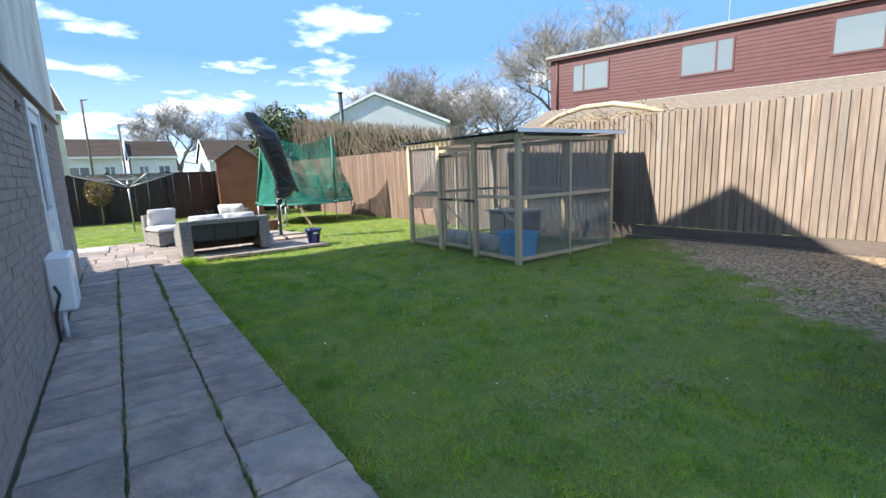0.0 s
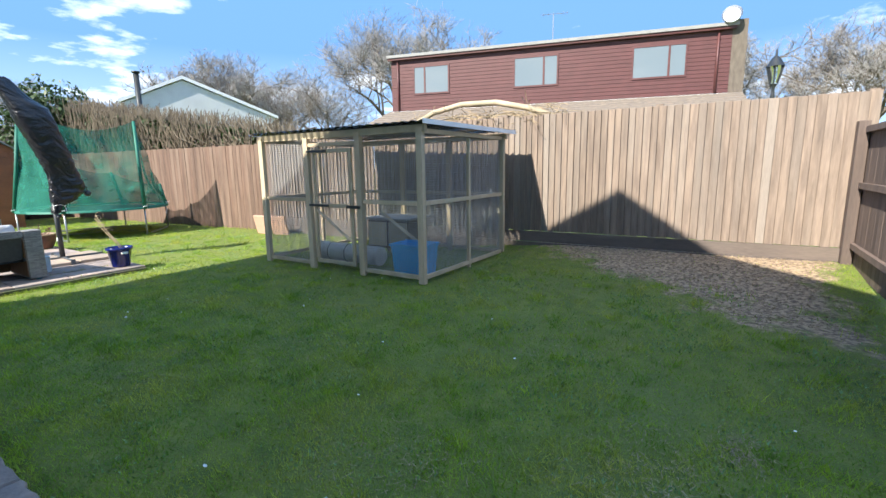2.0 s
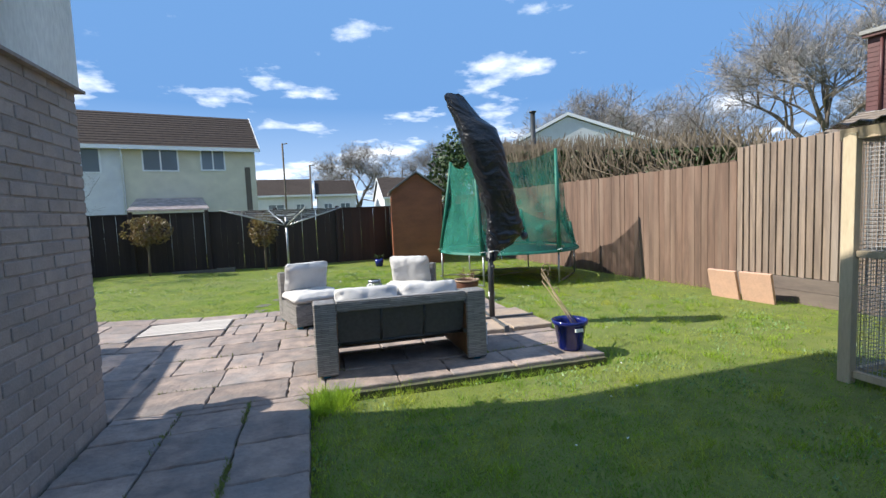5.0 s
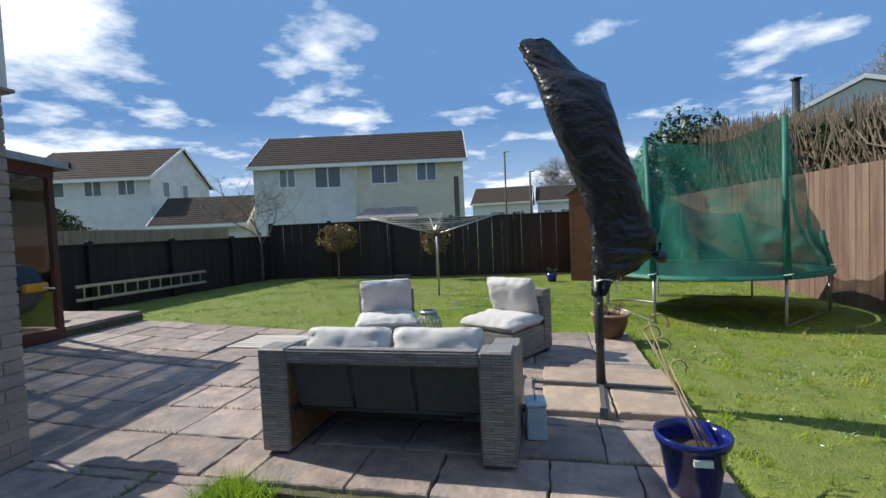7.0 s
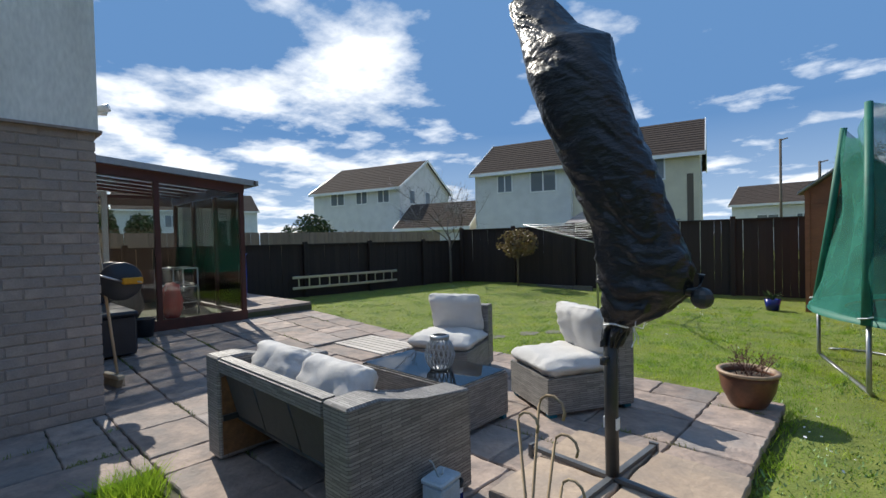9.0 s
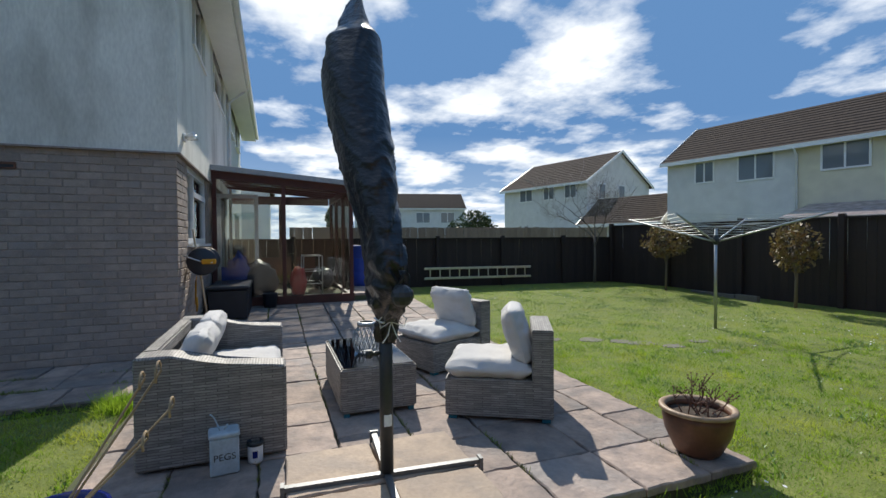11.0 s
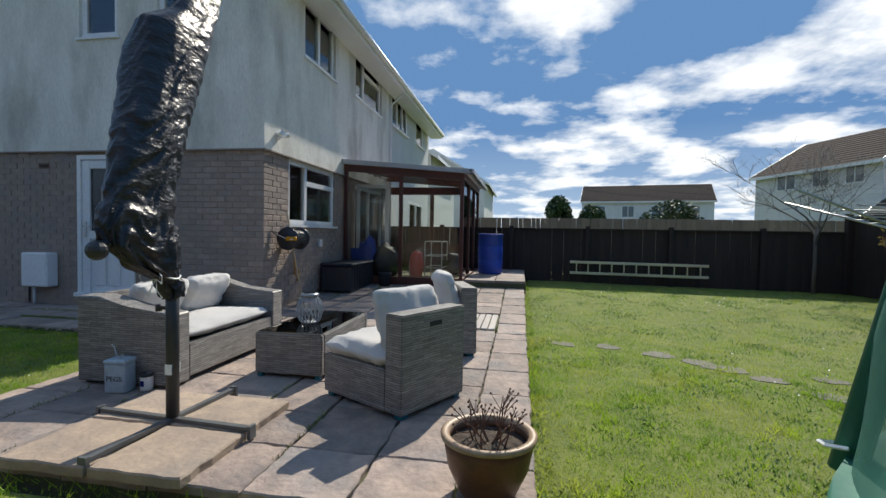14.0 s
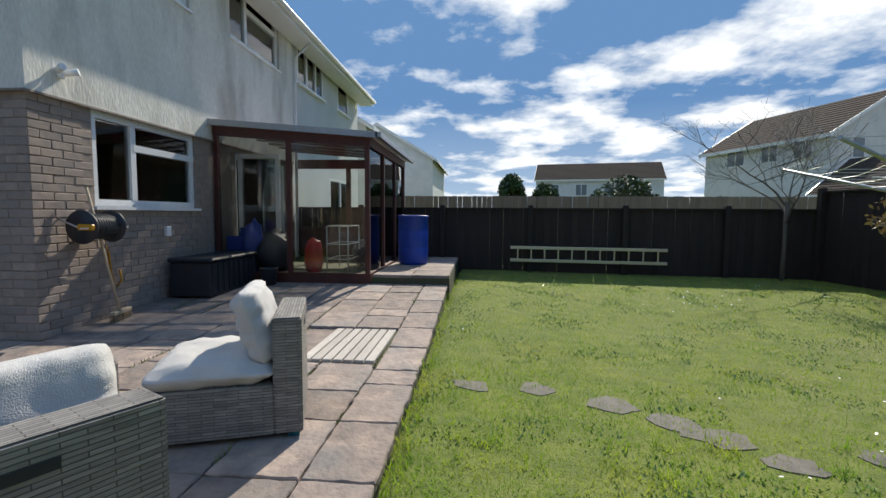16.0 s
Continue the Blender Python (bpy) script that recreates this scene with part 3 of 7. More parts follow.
ZE = EAVE - slope * 0.45
boxes("eave_trim", "white", [((-11.8, 0.45, ZE - 0.06), (0.25, 0.475, ZE + 0.12)), ((-11.8, 0.02, ZE - 0.05), (0.25, 0.45, ZE - 0.03))], kind="structure")
tagged(tubes("gutter", "white", [([(-11.8, 0.52, ZE + 0.06), (0.25, 0.52, ZE + 0.06)], 0.055)]), kind="structure")
tagged(tubes("downpipe", "white", [([(-6.02, 0.5, ZE + 0.02), (-6.02, 0.08, ZE - 0.35), (-6.02, 0.07, 0.2)], 0.034)]), kind="structure")

def blind(top, y0, y1, z0, z1):
    bm = bmesh.new()
    bx(bm, (y0 + 0.02, -0.12, z0 + 0.02), (y1 - 0.02, -0.11, z1 - 0.02), GABLE)
    part("blind", bm, "curtain", top, "pale drawn blind")


window("window_1", REAR, -2.48, -0.71, 1.27, 2.30, bars=(-1.32,), trans=((-2.48, -1.32, 1.97),))
window("window_2", REAR, -2.44, -1.18, 4.03, 5.0, bars=(-1.8,))
window("window_3", REAR, -5.36, -3.5, 4.08, 5.05, bars=(-4.1,), trans=((-5.36, -4.1, 4.75),))
window("window_4", REAR, -8.15, -6.4, 4.15, 5.1, bars=(-7.0, -7.6))
window("window_5", REAR, -10.5, -9.4, 4.2, 5.1)
blind(window("window_6", GABLE, -2.96, -2.32, 3.97, 4.95, room=False), -2.96, -2.32, 3.97, 4.95)
blind(window("window_7", GABLE, -1.66, -0.94, 3.99, 4.97, room=False), -1.66, -0.94, 3.99, 4.97)
window("window_8", REAR, -5.6, -3.6, 0.16, 2.2, bars=(-4.6,), sill=False)
window("window_9", REAR, -10.6, -8.6, 0.1, 2.2, bars=(-9.6,), sill=False)


def make_door():
    d = tagged(new("door_1"), "white plastic back door, half glazed, closed, in a brick wall", "door", kind="structure")
    def pc(nm, material, items, bev=0.0, label=""):
        bm = bmesh.new()
        for lo, hi in items:
            bx(bm, lo, hi, GABLE)
        return part(nm, bm, material, d, label, bev)
    y0, y1, z0, z1 = -3.04, -2.05, 0.16, 2.25
    pc("door_frame", "white", [((y0, -0.08, z0), (y0 + 0.07, 0.01, z1)), ((y1 - 0.07, -0.08, z0), (y1, 0.01, z1)), ((y0 + 0.07, -0.08, z1 - 0.07), (y1 - 0.07, 0.01, z1)), ((y0 - 0.03, -0.08, z0 - 0.03), (y1 + 0.03, 0.05, z0 + 0.03))], 0.004)
    a, b = y0 + 0.075, y1 - 0.075
    pc("door_leaf", "white", [((a, -0.07, z0 + 0.035), (a + 0.13, -0.01, z1 - 0.075)), ((b - 0.13, -0.07, z0 + 0.035), (b, -0.01, z1 - 0.075)), ((a + 0.13, -0.07, z1 - 0.2), (b - 0.13, -0.01, z1 - 0.075)), ((a + 0.13, -0.07, z0 + 0.035), (b - 0.13, -0.03, 1.02)), ((a + 0.13, -0.07, 1.0), (b - 0.13, -0.01, 1.12))], 0.004)
    pc("door_panel", "white", [((a + 0.2, -0.032, 0.3), (a + 0.40, -0.012, 0.9)), ((b - 0.40, -0.032, 0.3), (b - 0.2, -0.012, 0.9))], 0.012)
    pc("pane", "obscure", [((a + 0.13, -0.05, 1.12), (b - 0.13, -0.04, z1 - 0.2))])
    pc("door_handle", "alu", [((a + 0.05, -0.01, 1.02), (a + 0.085, 0.005, 1.26)), ((a + 0.055, 0.005, 1.18), (a + 0.075, 0.05, 1.2)), ((a + 0.055, 0.035, 1.178), (a + 0.18, 0.05, 1.2))], 0.002, "chrome lever handle")


M["obscure"] = mat("obscured_dark_glass", (0.03, 0.035, 0.04), (0.05, 0.055, 0.06), 0.15, 30, 90, 0.3)
make_door()

# ---- paving ----
paving_base = boxes("paving_bed", "joint", [((0.0, -11.5, -0.15), (1.385, -0.05, -0.025)), ((0.0, -0.05, -0.15), (4.07, 3.62, -0.03))], kind="structure")
bm = bmesh.new()
vs = []
for y in (0.0, 3.62):
    vs.append([bm.verts.new(p) for p in ((0.0, y, -0.15), (0.0, y, -0.03), (-3.0, y, 0.12), (-6.4, y, 0.12), (-6.4, y, -0.15))])
bm.faces.new(vs[0]); bm.faces.new(list(reversed(vs[1])))
for k in range(5):
    bm.faces.new((vs[0][k], vs[1][k], vs[1][(k + 1) % 5], vs[0][(k + 1) % 5]))
part("patio_bed", bm, "joint", kind="structure")

slab_cache = {}


def slab(x0, y0, x1, y1, z, parent, material="slab", t=0.045, gap=0.0055, name="paving_slab", lean=0.0):
    w, d = x1 - x0 - 2 * gap, y1 - y0 - 2 * gap
    key = (round(w, 2), round(d, 2), material, t, random.randrange(3))
    if key not in slab_cache:
        bm = bmesh.new()
        n = 7
        ring = []
        for sx, sy, ex, ey in ((-1, -1, 1, -1), (1, -1, 1, 1), (1, 1, -1, 1), (-1, 1, -1, -1)):
            for k in range(n):
                u = k / n
                px, py = (sx + (ex - sx) * u) * w / 2, (sy + (ey - sy) * u) * d / 2
                j = 0.008 if k else 0.002
                ring.append((px + random.uniform(-j, j), py + random.uniform(-j, j)))
        lo = [bm.verts.new((x, y, -t)) for x, y in ring]
        mid = [bm.verts.new((x, y, -0.008)) for x, y in ring]
        hi = [bm.verts.new((x * (1 - 0.014 / w), y * (1 - 0.014 / d), random.uniform(-0.002, 0.002))) for x, y in ring]
        c = bm.verts.new((0, 0, 0.002))
        m = len(ring)
        for k in range(m):
            bm.faces.new((lo[k], lo[(k + 1) % m], mid[(k + 1) % m], mid[k]))
            bm.faces.new((mid[k], mid[(k + 1) % m], hi[(k + 1) % m], hi[k]))
            bm.faces.new((hi[k], hi[(k + 1) % m], c))
        slab_cache[key] = mesh_of(bm, name, M[material])
    ob = new(name, slab_cache[key])
    ob.parent = parent
    ob.location = ((x0 + x1) / 2, (y0 + y1) / 2, z)
    ob.rotation_euler = (random.gauss(0, 0.003), random.gauss(0, 0.003) - lean, 0)
    return ob


def make_paving():
    rng = random.Random(4)
    for x0, x1 in ((0.015, 0.466), (0.468, 0.938), (0.94, 1.388)):
        y = -0.05 - rng.uniform(0, 0.2)
        y = -0.09
        slab(x0, y, x1, -0.0, 0.0, paving_base)
        while y > -11.3:
            d = rng.choice((0.30, 0.46, 0.46, 0.46, 0.6))
            slab(x0, y - d, x1, y, rng.uniform(-0.004, 0.004), paving_base)
            y -= d
    # the patio: rows along x
    row = 0
    y = 0.0
    for d in (0.46, 0.46, 0.47, 0.47, 0.47, 0.49, 0.46, 0.36):
        x = 4.09
        while x > -3.0:
            w = rng.choice((0.46, 0.46, 0.6, 0.6, 0.3, 0.6))
            x0 = max(x - w, -3.0)
            if x0 + 3.0 < 0.2:
                x0 = -3.0
            if row in (5, 6) and x > 0.34 > x0:
                x0 = 0.34
            if row in (5, 6) and -0.69 < x <= 0.34:
                if row == 5:
                    slab(-0.69, y, 0.34, 2.64, patio_z(-0.2), paving_base)
                x = -0.69
                continue
            zc = patio_z((x0 + x) / 2)
            slab(x0, y, x, y + d, zc + rng.uniform(-0.003, 0.003), paving_base, lean=-0.05 if x < 0.1 else 0)
            x = x0
        y += d
        row += 1


make_paving()

# ---- fences ----
def fence(name, p, q, z0f, top, material, board=0.1, gap=0.004, label="", thick=0.018, posts=(), rails=True, side=1, jag=0.006, overlap=True):
    """Upright boards from p to q, each an object, on rails and posts behind them. side: +1 boards on the left of p->q."""
    p, q = Vector((*p, 0)), Vector((*q, 0))
    d = (q - p)
    n = Vector((-d.y, d.x, 0)).normalized() * side
    L, ang = d.length, math.atan2(d.y, d.x)
    d.normalize()
    f = tagged(new(name), label, "fence", kind="structure")
    rng = random.Random(len(name) + int(L * 100))
    count = int(L / board)
    w = L / count
    meshes = {}
    for i in range(count):
        c = p + d * (i + 0.5) * w
        zb = z0f(c.x, c.y) if callable(z0f) else z0f
        h = round(top - zb, 2)
        if h not in meshes:
            bm = bmesh.new()
            bx(bm, (-w / 2 - (0.009 if overlap else -gap / 2), -thick / 2, 0), (w / 2 + (0.009 if overlap else -gap / 2), thick / 2, h))
            meshes[h] = mesh_of(bm, "board", M[material], 0.003)
        o = new("board", meshes[h])
        o.parent = f
        o.location = c + n * rng.uniform(0, jag) + Vector((0, 0, zb + rng.uniform(-jag, jag)))
        o.rotation_euler = (0, rng.gauss(0, 0.003), ang + (-0.27 * side if overlap else 0))
    m = Matrix.Translation(p) @ Matrix.Rotation(ang, 4, "Z")
    if rails:
        bm = bmesh.new()
        for z in (0.45, (top) * 0.55 + 0.1, top - 0.25):
            bx(bm, (0, -side * 0.02, z), (L, -side * 0.075, z + 0.07), m)
        part("rail", bm, material, f)
    for s in posts:
        bm = bmesh.new()
        bx(bm, (s - 0.05, -side * 0.02, -0.1), (s + 0.05, -side * 0.13, top + 0.03), m)
        part("post", bm, material, f)
    return f


F1a, F1b, F2b = (8.49, -8.76), (7.87, 1.95), (6.75, 13.2)
fence("fence_tall", F1a, F1b, 0.3, 2.21, "fence", 0.1, label="tall brown featheredge garden fence, weathered", side=1, posts=(0.05, 2.4, 4.8, 7.2, 9.6))
def gboard(name, p, q, z0, z1, off, material="gravel_board", t=0.04):
    p, q = Vector((*p, 0)), Vector((*q, 0))
    d = q - p
    bm = bmesh.new()
    bx(bm, (0, off, z0), (d.length, off + t, z1), Matrix.Translation(p) @ Matrix.Rotation(math.atan2(d.y, d.x), 4, "Z"))
    return part(name, bm, material, kind="structure")
gboard("gravel_board_upper", F1a, F1b, 0.12, 0.295, 0.0)
gboard("gravel_board_lower", F1a, (8.2, -4.2), -0.1, 0.115, 0.03)
gboard("gravel_board_north", (8.2, -4.2), F1b, -0.15, 0.115, 0.0)
fence("fence_low", F1b, F2b, -0.12, 2.0, "fence_low", 0.125, 0.003, label="lower reddish-brown closeboard garden fence", side=1, posts=(0.1, 2.0, 3.9, 5.8, 7.7), overlap=False)

F4a, F4b = (-5.15, 10.45), (6.8, 11.9)
fence("fence_far", F4a, F4b, -0.1, 1.66, "fence_dark", 0.14, 0.001, label="very dark brown fence across the end of the lawn", side=-1, rails=False, jag=0.003, overlap=False)
F5a, F5b = (-6.45, -0.4), (-5.15, 10.45)
fence("fence_side", F5a, F5b, -0.1, 1.34, "fence_dark", 0.14, 0.001, label="dark brown side fence in shade", side=-1, rails=False, jag=0.003, overlap=False)
F3a, F3b = (8.45, -8.70), (3.6, -8.84)
fence("fence_near", F3a, F3b, 0.05, 1.80, "fence_mid", 0.14, 0.003, label="dark weathered fence with posts and rails showing", side=1, posts=(), rails=False, overlap=False, jag=0.002)


fence("fence_beyond", (-9.6, 1.5), (-9.0, 13.5), 0.0, 1.74, "fence_pale", 0.14, 0.004, label="pale brown boarded fence in the next garden but one", side=-1, rails=False, overlap=False)


def fence_extras():
    # posts and capping rails on the side that the garden sees
    for nm, a, b, sp, top, side, mt in (("post_rail_far", F4a, F4b, 1.85, 1.74, -1, "fence_dark"), ("post_rail_side", F5a, F5b, 1.85, 1.41, -1, "fence_dark"), ("post_rail_near", F3a, F3b, 3.0, 1.86, -1, "fence_mid")):
        p, q = Vector((*a, 0)), Vector((*b, 0))
        d = q - p
        m = Matrix.Translation(p) @ Matrix.Rotation(math.atan2(d.y, d.x), 4, "Z")
        top_ob = tagged(new(nm), "dark timber posts and rails of the garden fence", "fence posts", kind="structure")
        s, w = 0.06, (0.08 if nm == "post_rail_near" else 0.05)
        while s < d.length:
            bm = bmesh.new()
            bx(bm, (s - w, side * 0.02, -0.12), (s + w, side * 0.13, top), m)
            part("post", bm, mt, top_ob, bevel=0.006)
            s += sp
        bm = bmesh.new()
        zs = (top - 0.09,) if nm != "post_rail_near" else (0.32, 1.06, 1.72)
        for z in zs:
            bx(bm, (0, side * 0.015, z), (d.length, side * 0.06, z + 0.07 if nm == "post_rail_near" else z + 0.035), m)
        part("rail", bm, mt, top_ob)


fence_extras()


# ---- animal run ----
M["corrug"] = glass("weathered_clear_sheet", (0.86, 0.88, 0.87), 0.15, 0.2)


def make_run():
    t = thing("animal_run", "timber-framed wire mesh animal run with clear corrugated roof on the lawn", "animal run")
    FX, BX_, H = 5.42, 7.65, 1.86
    ys = [-4.22, -3.22, -2.22, -1.2]
    s = 0.045
    bx_ = lambda x, y, z: 0.045 * (x - FX)
    front = lambda y: FX + 0.03 * (y + 2.7) * -1
    for y in ys:
        for x in (5.42, 7.62):
            boxes("post", "run_wood", [((x - s, y - s / 1.0, -0.05), (x + s / 2, y + s / 1.0, H))], t, bevel=0.003)
    for y in (-4.22, -1.2):
        boxes("post", "run_wood", [((6.55 - s / 2, y - s / 2, -0.05), (6.55 + s / 2, y + s / 2, H - 0.08))], t, bevel=0.003)
    for x in (5.42, 7.62):
        boxes("top_rail", "run_wood", [((x - 0.03, -4.3, H - 0.05), (x + 0.03, -1.12, H + 0.035))], t, bevel=0.003)
        for a, b in zip(ys, ys[1:]):
            if not (x < 6 and a == -3.22):
                boxes("middle_rail", "run_wood", [((x - 0.02, a + 0.05, 0.93), (x + 0.02, b - 0.05, 0.98))], t)
        for a, b in zip(ys, ys[1:]):
            if not (x < 6 and a == -3.22):
                boxes("bottom_rail", "run_wood", [((x - 0.02, a + 0.05, 0.0), (x + 0.02, b - 0.05, 0.05))], t)
    for y in (-4.22, -1.2):
        for z in (0.0, 0.93, H - 0.06):
            boxes("side_rail", "run_wood", [((5.47, y - 0.02, z), (7.58, y + 0.02, z + 0.05))], t)
    # the door
    dy0, dy1 = -3.10, -2.34
    df = [((5.38, dy0, 0.06), (5.41, dy0 + 0.05, 1.66)), ((5.38, dy1 - 0.05, 0.06), (5.41, dy1, 1.66)), ((5.38, dy0 + 0.05, 1.61), (5.41, dy1 - 0.05, 1.66)), ((5.38, dy0 + 0.05, 0.06), (5.41, dy1 - 0.05, 0.11)), ((5.38, dy0 + 0.05, 0.86), (5.41, dy1 - 0.05, 0.91))]
    door = boxes("door", "run_wood", df, t, "pale timber framed mesh door", 0.002)
    bm = bmesh.new()
    tube(bm, [(5.385, dy1 - 0.05, 0.82), (5.385, dy0 + 0.05, 0.4)], 0.022, 4)
    part("brace", bm, "run_wood", door)
    boxes("bolt", "steel_dark", [((5.355, dy0 - 0.14, 0.86), (5.378, dy0 + 0.1, 0.9))], door, "black steel bolt")
    for z in (0.87, 1.62):
        boxes("hinge", "steel_dark", [((5.355, dy1 - 0.3, z), (5.378, dy1 + 0.08, z + 0.03))], door, "black strap hinge")
    boxes("door_head", "run_wood", [((5.39, -3.18, 1.70), (5.44, -2.26, 1.75))], t)
    # mesh of thin wires
    def wires(name, plane, a0, a1, z0, z1, at, step=0.03):
        bm = bmesh.new()
        r = 0.0018
        n = int((a1 - a0) / step)
        for k in range(1, n):
            u = a0 + k * (a1 - a0) / n
            lo, hi = ((at - r, u - r, z0), (at + r, u + r, z1)) if plane == "x" else ((u - r, at - r, z0), (u + r, at + r, z1))
            bx(bm, lo, hi)
        n = int((z1 - z0) / step)
        for k in range(1, n):
            z = z0 + k * (z1 - z0) / n
            lo, hi = ((at - r, a0, z - r), (at + r, a1, z + r)) if plane == "x" else ((a0, at - r, z - r), (a1, at + r, z + r))
            bx(bm, lo, hi)
        part(name, bm, "wire", t, "dark welded wire mesh")
    for a, b in zip(ys, ys[1:]):
        wires("wire_mesh", "x", a + 0.03, b - 0.03, 0.02, H, 5.45)
        wires("wire_mesh", "x", a + 0.03, b - 0.03, 0.02, H, 7.60)
    for y in (-4.2, -1.22):
        wires("wire_mesh", "y", 5.46, 7.6, 0.02, H, y)
    # corrugated clear roof: a wavy sheet with thickness
    bm = bmesh.new()
    n = 96
    rows = []
    for x in (5.28, 7.8):
        rows.append([bm.verts.new((x, -4.36 + 3.28 * k / n, H + 0.06 + 0.016 * math.sin(k / n * math.tau * 24) + (x - 5.3) * 0.01)) for k in range(n + 1)])
    lows = [[bm.verts.new(v.co - Vector((0, 0, 0.004))) for v in r] for r in rows]
    for k in range(n):
        bm.faces.new((rows[0][k], rows[0][k + 1], rows[1][k + 1], rows[1][k])).smooth = True
        bm.faces.new((lows[0][k], lows[1][k], lows[1][k + 1], lows[0][k + 1])).smooth = True
        bm.faces.new((rows[0][k], lows[0][k], lows[0][k + 1], rows[0][k + 1]))
        bm.faces.new((rows[1][k], rows[1][k + 1], lows[1][k + 1], lows[1][k]))
    part("roof", bm, "corrug", t, "weathered clear corrugated roofing sheet")
    boxes("roof_edge", "white", [((5.27, -4.38, H + 0.03), (7.8, -4.36, H + 0.085))], t)
    # inside
    bm = bmesh.new()
    tube(bm, [(6.2, -2.9, 0.72), (6.0, -3.9, 0.25)], 0.03, 4)
    part("ramp", bm, "run_wood", t)


make_run()


def make_tub():
    t = thing("storage_tub", "bright blue plastic storage tub standing on the grass in the run", "plastic tub", (5.78, -3.82, -0.04), 4)
    bm = bmesh.new()
    outer = [(-0.27, -0.2), (0.27, -0.2), (0.27, 0.2), (-0.27, 0.2)]
    def ring(s, z):
        return [bm.verts.new((x * s, y * s, z)) for x, y in outer]
    rs = [ring(0.82, 0.0), ring(0.95, 0.40), ring(1.03, 0.402), ring(1.03, 0.43), ring(0.94, 0.43), ring(0.80, 0.02)]
    bm.faces.new(rs[0]); bm.faces.new(rs[-1])
    for a, b in zip(rs, rs[1:]):
        for k in range(4):
            bm.faces.new((a[k], a[(k + 1) % 4], b[(k + 1) % 4], b[k]))
    ob = part("tub_body", bm, "blue_tub", t)
    ob.rotation_euler = (0, 0, math.pi / 2)
    # dark beads on the tub wall paint the shade inside its vent holes
    bm = bmesh.new()
    for k in range(6):
        for j in range(3):
            bmesh.ops.create_uvsphere(bm, u_segments=6, v_segments=4, radius=0.007, matrix=Matrix.Translation((-0.2 - 0.001, -0.2 + 0.08 * k, 0.1 + 0.09 * j)))
    ob = tagged(part("vent_hole", bm, "dark", t), kind="stuff")
    ob.location.x = 0.03


make_tub()

t = thing("rolled_mat", "pale grey rolled mat tied with black straps, lying in the run", "rolled mat", (5.85, -2.6, 0.0), 90)
bm = bmesh.new(); tube(bm, [(-0.55, 0, 0.13), (0.75, 0, 0.13)], 0.14, 20); part("roll", bm, "cushion", t)
for k in (-0.3, 0.05, 0.4):
    bm = bmesh.new(); tube(bm, [(k, 0, 0.13), (k + 0.02, 0, 0.13)], 0.146, 20); part("strap", bm, "steel_dark", t, "black strap")


# ---- rattan furniture ----
def padded(name, size, parent, m, puff=0.35, seed=0, label=""):
    """A soft cushion: a rounded, slightly lumpy box with a piped seam."""
    sx, sy, sz = (c / 2 for c in size)
    bm = bmesh.new()
    bmesh.ops.create_cube(bm, size=2)
    bmesh.ops.subdivide_edges(bm, edges=bm.edges[:], cuts=15, use_grid_fill=True)
    for v in bm.verts:
        x, y, z = v.co
        edge = (1 - abs(x) ** 4) * (1 - abs(y) ** 4)
        fz = z * (0.35 + 0.65 * edge ** 0.5 if edge > 0 else 0.35)
        r = 1 - 0.06 * (abs(z) ** 2) * max(abs(x), abs(y))
        pinch = 1 - 0.05 * (1 - abs(y * x))
        w = noise.noise(Vector((x * 1.7 + seed, y * 1.7, z))) * 0.22 + 0.10 * noise.noise(Vector((x * 5 + seed, y * 5, z * 2)))
        r *= 1 - 0.075 * (abs(x) * abs(y)) ** 5
        w += 0.10 * math.sin(x * 15 + seed) * abs(y) ** 3 + 0.10 * math.sin(y * 13 + seed) * abs(x) ** 3
        v.co = (x * sx * r * (pinch if abs(x) > 0.9 else 1), y * sy * r * (pinch if abs(y) > 0.9 else 1), (fz + w * abs(z)) * sz)
    for f in bm.faces:
        f.smooth = True
    bm.transform(m)
    return part(name, bm, "cushion", parent, label)


def weave_block(name, lo, hi, parent, label="", m=None, material="rattan", bevel=0.012):
    bm = bmesh.new()
    bx(bm, lo, hi)
    bmesh.ops.bevel(bm, geom=bm.edges[:], offset=bevel, segments=2, affect="EDGES")
    if m:
        bm.transform(m)
    return part(name, bm, material, parent, label)


